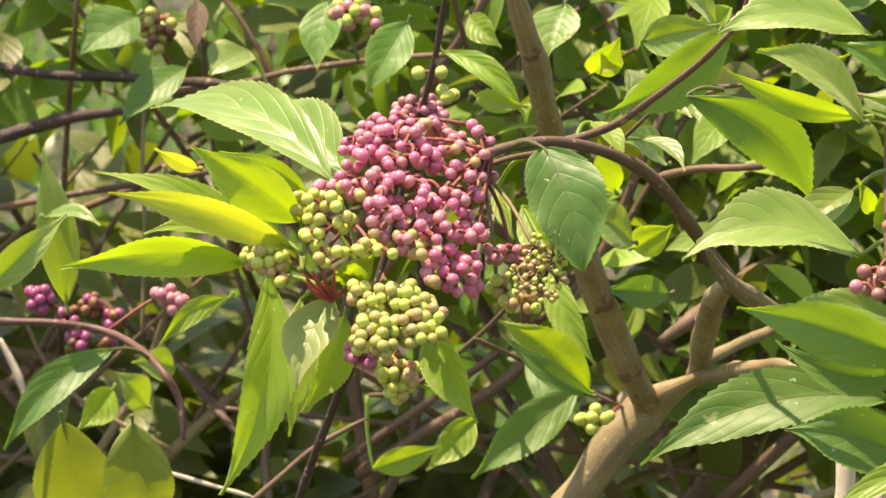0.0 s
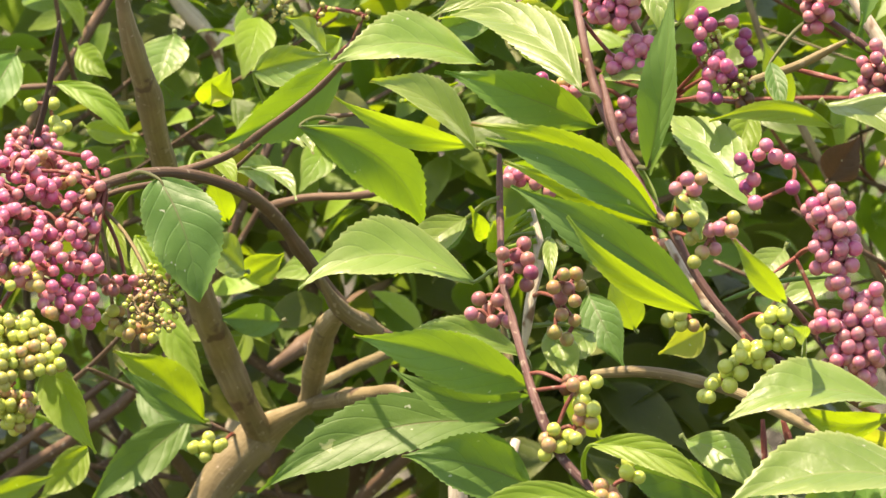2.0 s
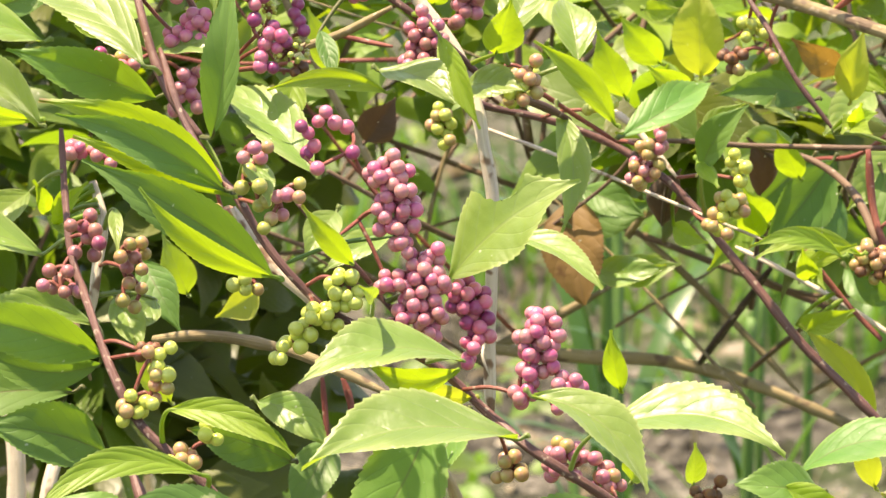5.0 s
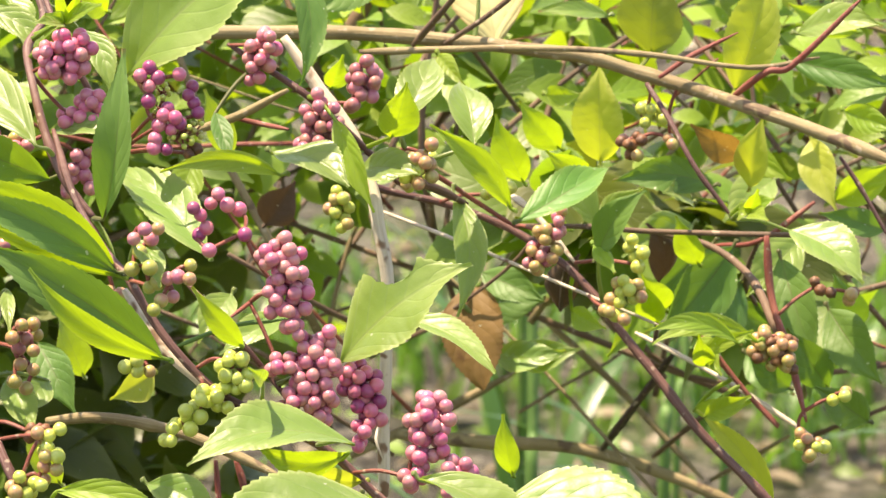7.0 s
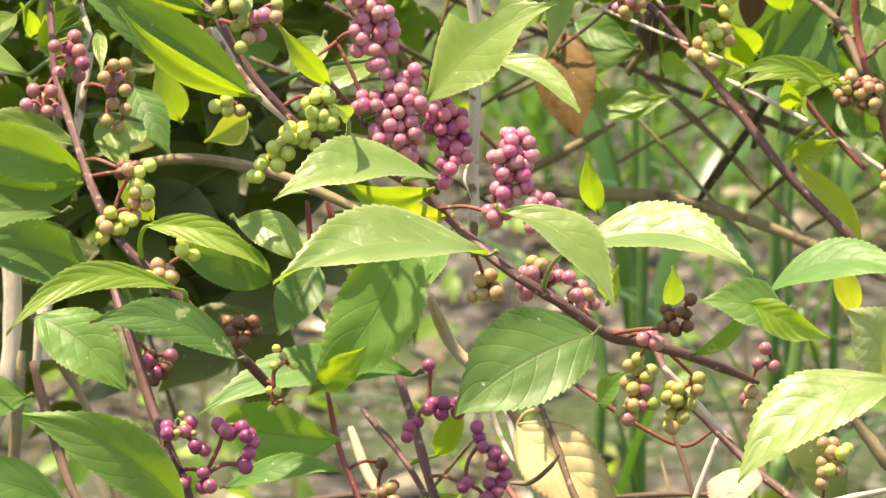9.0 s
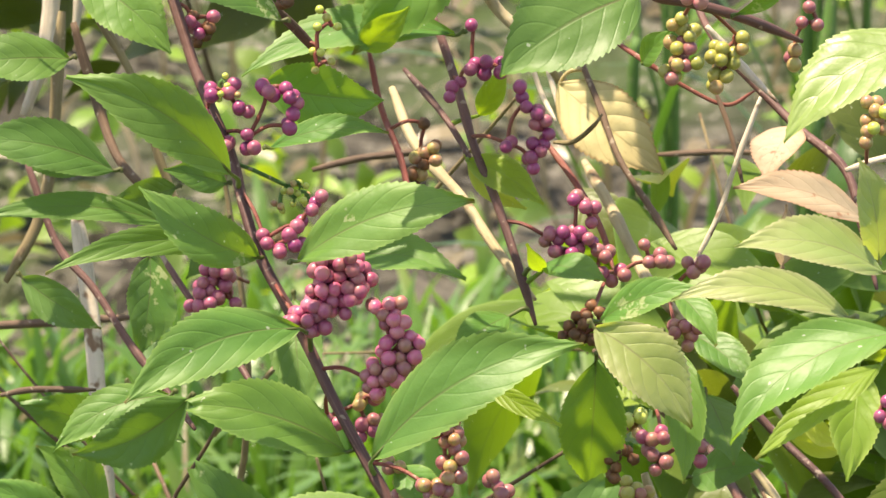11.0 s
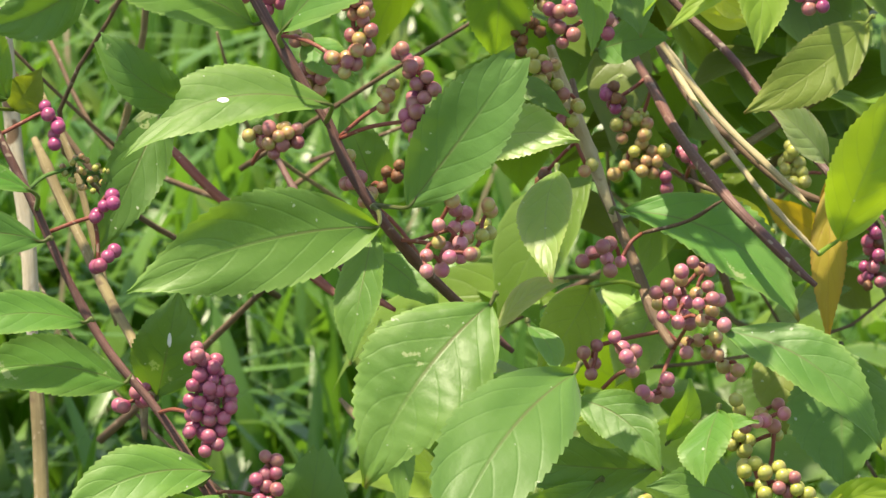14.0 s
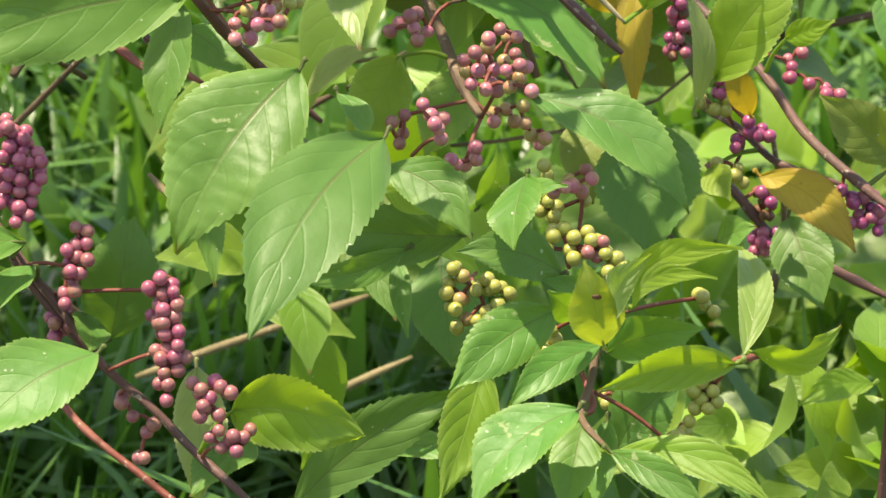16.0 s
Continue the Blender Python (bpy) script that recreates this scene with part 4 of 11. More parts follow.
cluster(b, (0.0048, 1.4391, 0.6652), [(-0.0083, 1.4034, 0.6802, 0.0034), (-0.0048, 1.402, 0.679, 0.0031), (-0.0098, 1.4089, 0.6846, 0.002), (-0.0026, 1.3972, 0.6752, 0.0017)], "ggo", berry=0.86)
cluster(b, (0.0234, 1.4389, 0.6653), [(0.0163, 1.3856, 0.6751, 0.0025), (0.0198, 1.3827, 0.673, 0.0028), (0.0239, 1.3847, 0.6745, 0.0031), (0.028, 1.3846, 0.6746, 0.0031), (0.0315, 1.3818, 0.6724, 0.0034), (0.0342, 1.3797, 0.6708, 0.0028), (0.0185, 1.3779, 0.6691, 0.0028), (0.0226, 1.3771, 0.6686, 0.0031), (0.0267, 1.3777, 0.6692, 0.0025), (0.0301, 1.3756, 0.6676, 0.0028), (0.0226, 1.3729, 0.6654, 0.0028), (0.0171, 1.3737, 0.6659, 0.0022), (0.0349, 1.3755, 0.6676, 0.0022)], "gghho", label="cluster of unripe green berries", berry=0.86)
cluster(b, (0.0248, 1.4356, 0.6513), [(0.0155, 1.3905, 0.6596, 0.0023), (0.019, 1.3884, 0.658, 0.002)], "w", berry=0.86)
cluster(b, (0.0256, 1.4349, 0.6485), [(0.0234, 1.4339, 0.6444, 0.0029), (0.0277, 1.4333, 0.6423, 0.0029), (0.0248, 1.4325, 0.6388, 0.0026)], "go", berry=0.86)
cluster(b, (0.0463, 1.4373, 0.6949), [(0.0504, 1.4204, 0.6689, 0.0023), (0.0539, 1.4168, 0.6662, 0.0023), (0.0582, 1.4173, 0.6667, 0.0023), (0.0595, 1.4145, 0.6645, 0.0017)], "oog", "tan", berry=0.86)
cluster(b, (0.0463, 1.4373, 0.6949), [(0.0595, 1.413, 0.6801, 0.0028), (0.0644, 1.4108, 0.6785, 0.0028), (0.0601, 1.4074, 0.6756, 0.0028), (0.065, 1.4058, 0.6745, 0.0025), (0.0573, 1.4042, 0.6728, 0.0025), (0.0621, 1.4019, 0.6712, 0.0025), (0.0552, 1.4076, 0.6755, 0.002)], "ogo", "tan", label="withered buds on tan stalks", buds=0.5, berry=0.86)
cluster(b, (0.0377, 1.4372, 0.6935), [(0.0276, 1.471, 0.7033, 0.0029), (0.0334, 1.4717, 0.7039, 0.0026), (0.0356, 1.4695, 0.7021, 0.002)], "pq", berry=0.74)
cluster(b, (0.025, 1.4243, 0.705), [(0.0178, 1.4349, 0.7068, 0.0014), (0.0209, 1.4373, 0.7077, 0.0014), (0.025, 1.4391, 0.7082, 0.0013), (0.0286, 1.4361, 0.7077, 0.0013), (0.0165, 1.4299, 0.7046, 0.0013), (0.0456, 1.433, 0.7052, 0.0013), (0.0485, 1.432, 0.7034, 0.0013), (0.0474, 1.4274, 0.7005, 0.0013), (0.0435, 1.4359, 0.7066, 0.0013)], "mmp", berry=0.76)
stem(b, "crimson", 0.00084, 0.00036, [(0.0165, 1.425, 0.6715), (0.0111, 1.4092, 0.6694), (0.0056, 1.4022, 0.6722), (0.0022, 1.4003, 0.6773)])
stem(b, "crimson", 0.00071, 0.00035, [(0.0099, 1.3987, 0.6705), (0.0069, 1.3936, 0.6749), (0.0048, 1.3887, 0.6803)])
stem(b, "crimson", 0.00071, 0.00035, [(0.0102, 1.3973, 0.6711), (0.0083, 1.3922, 0.6756), (0.0076, 1.3888, 0.6811)])
stem(b, "crimson", 0.00071, 0.00035, [(0.0104, 1.3973, 0.6711), (0.01, 1.3922, 0.6756), (0.0104, 1.3886, 0.6803)])
stem(b, "crimson", 0.00071, 0.00035, [(0.0096, 1.3971, 0.6703), (0.0058, 1.3917, 0.6736), (0.0032, 1.388, 0.6776)])
stem(b, "tan", 0.00047, 0.00035, [(0.0477, 1.4300, 0.6761), (0.0540, 1.4230, 0.6734), (0.0603, 1.4195, 0.6728), (0.0653, 1.4196, 0.6742)])
stem(b, "tan", 0.00046, 0.00035, [(0.0533, 1.4231, 0.6737), (0.0575, 1.4190, 0.6700), (0.0625, 1.4182, 0.6673)])
stem(b, "tan", 0.00047, 0.00035, [(0.0505, 1.4265, 0.6748), (0.0561, 1.4224, 0.6779), (0.0618, 1.4209, 0.6790)])
stem(b, "crimson", 0.00127, 0.00085, [(0.0109, 1.4163, 0.667), (0.0077, 1.4021, 0.6718), (0.0048, 1.3957, 0.6772)])
stem(b, "red", 0.00084, 0.00047, [(0.0271, 1.4188, 0.6787), (0.0237, 1.4063, 0.6773), (0.0213, 1.3995, 0.6746)])
leaf(b, (0.0091, 1.43, 0.6933), (-0.0402, 1.476, 0.7064), 0.0158, (-0.17, -0.58, 0.79), "sunny", arc=0.1, sag=0.05, fold=0.3, stalk=(0.0165, 1.425, 0.6715), quilt=0.3)
leaf(b, (0.0117, 1.4451, 0.6925), (-0.0137, 1.485, 0.7012), 0.016, (-0.17, -0.58, 0.79), "sunny", arc=0.06, sag=0.06, fold=0.3, quilt=0.3)
leaf(b, (-0.0014, 1.4165, 0.6810), (-0.0474, 1.4085, 0.7040), 0.0088, (0.45, -0.53, 0.72), "lime", arc=-0.04, sag=0.06, fold=0.30, stalk=(0.0022, 1.4003, 0.6773))
leaf(b, (0.0016, 1.4118, 0.6872), (-0.0248, 1.4036, 0.7072), 0.0134, (0.1, -0.96, -0.26), "lime", arc=0.05, sag=0.06, fold=0.3, stalk=(0.0022, 1.4003, 0.6773))
leaf(b, (0.0029, 1.4337, 0.6892), (-0.0184, 1.4241, 0.7021), 0.0052, (0.48, -0.86, 0.16), "lime", arc=0.06, sag=0.06, fold=0.30, stalk=(0.0165, 1.4250, 0.6715))
leaf(b, (-0.0005, 1.4045, 0.682), (-0.0449, 1.3947, 0.6968), 0.0097, (0.13, -0.96, -0.26), "yellow", arc=0.1, sag=0.06, fold=0.3, stalk=(0.0022, 1.4003, 0.6773))
leaf(b, (-0.0112, 1.4123, 0.6762), (-0.0565, 1.399, 0.6767), 0.0112, (0.27, -0.94, -0.2), "lime", arc=0.11, sag=0.06, fold=0.3, stalk=(0.0022, 1.4003, 0.6773))
leaf(b, (-0.0119, 1.4251, 0.6784), (-0.0364, 1.4139, 0.6853), 0.0060, (0.43, -0.47, 0.77), "lime", arc=0.07, sag=0.06, fold=0.30)
leaf(b, (-0.0253, 1.4451, 0.6933), (-0.0354, 1.4342, 0.7007), 0.0046, (0.49, -0.75, -0.44), "yellow", sag=0.06, fold=0.30)
leaf(b, (-0.0074, 1.4248, 0.6703), (-0.0172, 1.3999, 0.6208), 0.0138, (0.1, -0.95, -0.3), "lime", arc=-0.08, sag=0.06, fold=0.3, stalk=(0.0109, 1.4163, 0.667))
leaf(b, (0.0008, 1.4381, 0.661), (-0.0013, 1.4183, 0.631), 0.01, (0.1, -0.95, -0.3), "lime", sag=0.06, fold=0.3, stalk=(0.0165, 1.425, 0.6715))
leaf(b, (0.0095, 1.4046, 0.6694), (0.0006, 1.388, 0.6517), 0.0137, (-0.16, -0.46, 0.87), "pale", arc=0.03, sag=0.06, fold=0.3, stalk=(0.0084, 1.4051, 0.6708))
leaf(b, (0.0118, 1.4473, 0.6544), (0.0031, 1.43, 0.6343), 0.0121, (0.1, -0.95, -0.3), "lime", sag=0.06, fold=0.3)
leaf(b, (0.033, 1.4025, 0.6621), (0.0441, 1.385, 0.6427), 0.0117, (-0.3, -0.95, -0.09), "lime", arc=-0.06, sag=0.08, fold=0.5, stalk=(0.0219, 1.4013, 0.6753))
leaf(b, (0.0102, 1.4171, 0.6704), (0.0202, 1.4069, 0.6800), 0.0084, (-0.27, -0.79, -0.55), "lime", sag=0.06, fold=0.30, stalk=(0.0133, 1.4159, 0.6703))
leaf(b, (0.0116, 1.4207, 0.6725), (0.0188, 1.4081, 0.6718), 0.0062, (-0.86, -0.50, 0.08), "lime", sag=0.06, fold=0.30, stalk=(0.0148, 1.4200, 0.6708))
leaf(b, (0.0619, 1.4202, 0.7041), (0.0712, 1.4017, 0.6778), 0.0194, (0.04, -0.95, 0.3), "blue", arc=-0.05, sag=0.06, fold=0.3, plump=1.0, stalk=(0.0537, 1.4338, 0.7011), quilt=0.3)
leaf(b, (0.0507, 1.4509, 0.6876), (0.0542, 1.4363, 0.6776), 0.0046, (-0.51, -0.56, 0.65), "lime", sag=0.06, fold=0.30, stalk=(0.0581, 1.4418, 0.6974))

b = branch("dark thin twig crossing behind the berry head", (-0.0015, 1.4900, 0.5915), "branches of the shrub")
stem(b, "dark", 0.0035, 0.0016, [(0.030, 1.560, -0.020), (0.012, 1.530, 0.250), (-0.002, 1.490, 0.593)], "stem", knots=0.08, sides=12)
stem(b, "dark", 0.00128, 0.00073, [(-0.0024, 1.4900, 0.5915), (0.0016, 1.4855, 0.6036), (0.0082, 1.4751, 0.6232), (0.0140, 1.4638, 0.6398), (0.0231, 1.4707, 0.6698), (0.0308, 1.4696, 0.7011), (0.0346, 1.4650, 0.7171), (0.0377, 1.4610, 0.7369)])

b = branch("thick tan woody limbs forking low in the shrub", (0.0723, 1.5896, 0.5636), "branches of the shrub")
stem(b, "tan", 0.0190, 0.0078, [(0.050, 1.630, -0.030), (0.052, 1.625, 0.250), (0.062, 1.600, 0.460), (0.074, 1.588, 0.566)], "stem", knots=0.08, sides=12)
stem(b, "tan", 0.00803, 0.00434, [(0.0692, 1.5911, 0.5607), (0.0796, 1.594, 0.5732), (0.0892, 1.5966, 0.5842), (0.0973, 1.5985, 0.5924), (0.1084, 1.5807, 0.6043), (0.1121, 1.5811, 0.6063)], knots=0.09, sides=16)
stem(b, "tan", 0.00482, 0.00273, [(0.0965, 1.598, 0.5904), (0.0924, 1.5896, 0.5987), (0.0879, 1.5817, 0.6086), (0.0837, 1.579, 0.6191), (0.0796, 1.5665, 0.6318), (0.0762, 1.5589, 0.6432), (0.0718, 1.5516, 0.656), (0.0676, 1.5355, 0.6753), (0.0635, 1.5102, 0.6991), (0.0576, 1.4851, 0.7236), (0.0522, 1.4703, 0.7484)], knots=0.08, sides=14)
stem(b, "tan", 0.00382, 0.00286, [(0.1075, 1.5852, 0.6015), (0.1089, 1.5817, 0.6086), (0.1097, 1.5734, 0.6172), (0.1104, 1.5509, 0.6308), (0.1123, 1.5278, 0.6418), (0.1136, 1.5138, 0.6478)], sides=14)
stem(b, "tan", 0.00301, 0.00159, [(0.1092, 1.5807, 0.6043), (0.1166, 1.5713, 0.608), (0.1242, 1.5522, 0.6144), (0.129, 1.5427, 0.6176), (0.1343, 1.5325, 0.6178)], sides=12)
stem(b, "tan", 0.00177, 0.00145, [(0.1114, 1.6011, 0.6037), (0.1213, 1.6312, 0.6008), (0.1312, 1.6611, 0.5972), (0.1556, 1.7023, 0.5976)])
stem(b, "tan", 0.00285, 0.00195, [(0.1270, 1.5187, 0.6382), (0.1198, 1.5079, 0.6446), (0.1136, 1.5009, 0.6498), (0.1096, 1.4951, 0.6558), (0.1060, 1.4895, 0.6627)], sides=12)
stem(b, "brown", 0.00256, 0.00222, [(0.1027, 1.6994, 0.5851), (0.1121, 1.7009, 0.5918), (0.126, 1.7227, 0.5971), (0.1433, 1.7541, 0.5999)])

b = branch("thick brown shaded limb behind the forked limbs", (0.1185, 1.8471, 0.4896), "branches of the shrub")
stem(b, "brown", 0.0200, 0.0098, [(0.100, 1.800, -0.030), (0.100, 1.820, 0.250), (0.115, 1.846, 0.488)], "stem", knots=0.08, sides=12)
stem(b, "brown", 0.00761, 0.00527, [(0.1147, 1.8463, 0.4859), (0.1316, 1.8507, 0.5061), (0.1465, 1.8539, 0.5226), (0.1596, 1.8570, 0.5392), (0.1708, 1.8597, 0.5540)], sides=14)
stem(b, "pale", 0.00614, 0.00488, [(0.0961, 1.7916, 0.5399), (0.1008, 1.7944, 0.5522), (0.1044, 1.7962, 0.5598), (0.1066, 1.7975, 0.5654)], sides=14)

b = branch("brown side twig with broad drooping green leaves", (0.0675, 1.4967, 0.6897), "branches of the shrub")
stem(b, "brown", 0.00117, 0.00073, [(0.0649, 1.4779, 0.6925), (0.0797, 1.4594, 0.7013), (0.0905, 1.4415, 0.7127), (0.101, 1.4238, 0.7252), (0.1089, 1.4159, 0.7352)])
stem(b, "brown", 0.00070, 0.00046, [(0.0813, 1.5103, 0.6845), (0.0870, 1.5037, 0.6913), (0.0934, 1.4973, 0.6994)])
cluster(b, (0.0828, 1.5489, 0.7268), [(0.076, 1.5359, 0.7378, 0.0034), (0.0823, 1.5358, 0.739, 0.0034), (0.0884, 1.535, 0.7363, 0.0034), (0.0946, 1.5346, 0.736, 0.0031), (0.0853, 1.5343, 0.7314, 0.0031), (0.0961, 1.5337, 0.7314, 0.0031), (0.0899, 1.5335, 0.7284, 0.0028), (0.0976, 1.5326, 0.7256, 0.0028), (0.0775, 1.5349, 0.7324, 0.0025)], "h", "cane", label="open spray of small green buds", buds=0.42)
stem(b, "brown", 0.00127, 0.00095, [(0.0951, 1.5760, 0.6625), (0.1066, 1.5657, 0.6674), (0.1187, 1.5548, 0.6701), (0.1291, 1.5443, 0.6734)])
stem(b, "brown", 0.00068, 0.00045, [(0.0973, 1.4686, 0.7105), (0.1031, 1.4678, 0.7084), (0.1081, 1.4528, 0.7122)])
leaf(b, (0.1102, 1.463, 0.726), (0.079, 1.4489, 0.7064), 0.0145, (0.2, -0.97, -0.04), "green", arc=-0.05, sag=0.06, fold=0.3, stalk=(0.1085, 1.4599, 0.7241))
leaf(b, (0.0985, 1.4458, 0.7118), (0.1309, 1.4517, 0.6812), 0.0159, (0.1, -0.9, -0.4), "green", arc=-0.2, sag=0.05, fold=0.3, stalk=(0.1081, 1.4528, 0.7122))
leaf(b, (0.0987, 1.4829, 0.7061), (0.0815, 1.4713, 0.7040), 0.0091, (0.13, -0.36, 0.92), "sunny", sag=0.06, fold=0.30, stalk=(0.0944, 1.4801, 0.7068))
leaf(b, (0.0980, 1.4680, 0.7076), (0.1026, 1.4546, 0.7037), 0.0062, (0.18, -0.22, 0.96), "sunny", sag=0.06, fold=0.30, stalk=(0.0988, 1.4684, 0.7099))
leaf(b, (0.0974, 1.5380, 0.6748), (0.0848, 1.5283, 0.6838), 0.0119, (0.72, -0.41, 0.56), "sunny", arc=0.05, sag=0.06, fold=0.30)
leaf(b, (0.0779, 1.5586, 0.6956), (0.0845, 1.5481, 0.7062), 0.0099, (-0.20, -0.76, -0.63), "lime", sag=0.06, fold=0.30)
leaf(b, (0.0833, 1.5597, 0.7025), (0.0795, 1.5468, 0.6979), 0.0082, (0.65, -0.42, 0.64), "yellow", sag=0.06, fold=0.30)
leaf(b, (0.0760, 1.5120, 0.6918), (0.0846, 1.4980, 0.6856), 0.0067, (0.06, -0.37, 0.93), "lime", arc=-0.05, sag=0.06, fold=0.30, stalk=(0.0721, 1.5059, 0.6884))
leaf(b, (0.0893, 1.5251, 0.6845), (0.1011, 1.5110, 0.6790), 0.0057, (0.07, -0.31, 0.95), "sunny", arc=-0.12, sag=0.06, fold=0.30, stalk=(0.0813, 1.5103, 0.6845))
leaf(b, (0.0888, 1.5485, 0.6504), (0.0746, 1.5395, 0.6619), 0.0125, (0.67, -0.68, 0.30), "sunny", sag=0.06, fold=0.30)

b = branch("upright purple-red twig with long pale leaves and ripe berry clusters", (0.1779, 1.3772, 0.7154), "branches of the shrub")
stem(b, "purple", 0.00127, 0.00091, [(0.1779, 1.3771, 0.7151), (0.1728, 1.3837, 0.7214), (0.1697, 1.3885, 0.7280), (0.1675, 1.3948, 0.7353), (0.1661, 1.4027, 0.7440), (0.1663, 1.4163, 0.7517), (0.1714, 1.4244, 0.7576), (0.1701, 1.4334, 0.7650), (0.1690, 1.4501, 0.7726)])
stem(b, "purple", 0.00090, 0.00082, [(0.1895, 1.4188, 0.7229), (0.1835, 1.4193, 0.7377), (0.1792, 1.4214, 0.7462), (0.1758, 1.4308, 0.7535), (0.1733, 1.4482, 0.7639)])
cluster(b, (0.1662, 1.4077, 0.7468), [(0.1702, 1.4008, 0.7531, 0.0029), (0.1737, 1.4007, 0.7552, 0.0026), (0.1780, 1.3998, 0.7532, 0.0029), (0.1773, 1.4005, 0.7567, 0.0020), (0.1708, 1.4001, 0.7495, 0.0026), (0.1748, 1.3994, 0.7489, 0.0026), (0.1773, 1.3993, 0.7496, 0.0020)], "mmp")
cluster(b, (0.1662, 1.4077, 0.7468), [(0.1804, 1.4003, 0.7406, 0.0026), (0.1782, 1.4000, 0.7378, 0.0026), (0.1753, 1.4001, 0.7363, 0.0026), (0.1811, 1.3996, 0.7371, 0.0023), (0.1782, 1.3994, 0.7342, 0.0017)], "mmp")
cluster(b, (0.1895, 1.4188, 0.7229), [(0.1955, 1.4014, 0.7488, 0.0010), (0.1929, 1.4013, 0.7463, 0.0010), (0.1980, 1.4003, 0.7457, 0.0010), (0.2030, 1.3996, 0.7463, 0.0010), (0.1954, 1.4003, 0.7435, 0.0010), (0.1949, 1.3996, 0.7402, 0.0010), (0.1997, 1.3985, 0.7386, 0.0010), (0.2017, 1.3977, 0.7363, 0.0010), (0.1970, 1.3980, 0.7342, 0.0010), (0.2002, 1.3973, 0.7330, 0.0010), (0.1963, 1.3968, 0.7282, 0.0010), (0.1993, 1.3964, 0.7285, 0.0010), (0.1966, 1.3973, 0.7307, 0.0010), (0.2031, 1.3971, 0.7346, 0.0010), (0.1986, 1.3984, 0.7371, 0.0010)], "mmv")
cluster(b, (0.1895, 1.4188, 0.7229), [(0.2068, 1.4035, 0.7432, 0.0010), (0.2062, 1.4031, 0.7408, 0.0010), (0.2075, 1.4024, 0.7385, 0.0010), (0.2081, 1.4018, 0.7358, 0.0010), (0.2071, 1.4032, 0.7416, 0.0010)], "v")
cluster(b, (0.1895, 1.4188, 0.7229), [(0.2074, 1.4001, 0.7276, 0.0010), (0.2058, 1.4000, 0.7261, 0.0010)], "do")
cluster(b, (0.1895, 1.4188, 0.7229), [(0.2036, 1.4005, 0.7314, 0.0032), (0.2068, 1.4002, 0.7322, 0.0023), (0.1992, 1.4034, 0.7417, 0.0020), (0.1986, 1.4027, 0.7377, 0.0017)], "hg", label="yellow-green withered florets", buds=0.42)
cluster(b, (0.1684, 1.3921, 0.7322), [(0.1763, 1.3952, 0.7270, 0.0023), (0.1799, 1.3950, 0.7285, 0.0020), (0.1827, 1.3949, 0.7299, 0.0017), (0.1755, 1.3946, 0.7235, 0.0023), (0.1784, 1.3938, 0.7214, 0.0023), (0.1741, 1.3940, 0.7200, 0.0020)], "ppo")
cluster(b, (0.1857, 1.4192, 0.7322), [(0.1580, 1.4131, 0.7288, 0.0020), (0.1616, 1.4124, 0.7274, 0.0023), (0.1652, 1.4120, 0.7275, 0.0017)], "pov")
cluster(b, (0.1779, 1.3771, 0.7151), [(0.1825, 1.3726, 0.6967, 0.0017), (0.1846, 1.3709, 0.6905, 0.0017)], "o")
leaf(b, (0.1641, 1.3824, 0.7331), (0.1315, 1.4206, 0.7461), 0.014, (-0.17, -0.58, 0.79), "sunny", arc=0.12, sag=0.06, fold=0.3, stalk=(0.1695, 1.3891, 0.7288), quilt=0.35)
leaf(b, (0.1425, 1.4111, 0.7343), (0.1043, 1.4028, 0.7373), 0.0169, (0.16, -0.47, 0.87), "sunny", arc=0.13, sag=0.06, fold=0.3)
leaf(b, (0.1394, 1.3971, 0.7158), (0.1146, 1.3909, 0.7355), 0.0133, (0.59, -0.57, 0.57), "sunny", arc=0.08, sag=0.06, fold=0.30)
leaf(b, (0.1422, 1.4265, 0.7107), (0.1062, 1.4199, 0.7234), 0.0071, (0.07, -0.95, -0.3), "lime", arc=-0.03, sag=0.06, fold=0.3)
leaf(b, (0.1708, 1.4096, 0.7187), (0.1327, 1.4043, 0.7335), 0.0126, (-0.14, -0.98, 0.1), "green", arc=0.03, sag=0.06, fold=0.3, stalk=(0.1886, 1.4189, 0.7252))
leaf(b, (0.181, 1.3593, 0.706), (0.135, 1.3572, 0.7292), 0.0111, (-0.08, -0.97, -0.2), "lime", arc=0.13, sag=0.06, fold=0.3, stalk=(0.1779, 1.3771, 0.7151))
leaf(b, (0.1801, 1.3495, 0.7062), (0.1427, 1.3549, 0.7210), 0.0067, (-0.17, -0.90, -0.40), "lime", arc=0.06, sag=0.06, fold=0.30)
leaf(b, (0.1795, 1.3491, 0.7075), (0.1379, 1.3463, 0.7286), 0.0097, (-0.14, -0.98, 0.1), "blue", arc=0.07, sag=0.06, fold=0.3)
leaf(b, (0.1895, 1.3386, 0.6879), (0.1433, 1.3387, 0.7185), 0.0135, (-0.14, -0.98, 0.08), "blue", arc=0.04, sag=0.06, fold=0.3)
# Lime strip over the leaf above, standing for sunlight along its edge.
leaf(b, (0.1885, 1.3284, 0.6901), (0.155, 1.3254, 0.7128), 0.0074, (-0.12, -0.9, -0.41), "lime", arc=-0.05, sag=0.06, fold=0.3)
leaf(b, (0.1784, 1.3623, 0.7183), (0.1805, 1.3579, 0.7611), 0.0109, (-0.58, -0.62, 0.53), "blue", arc=0.1, sag=0.06, fold=0.3, stalk=(0.1779, 1.3771, 0.7151))
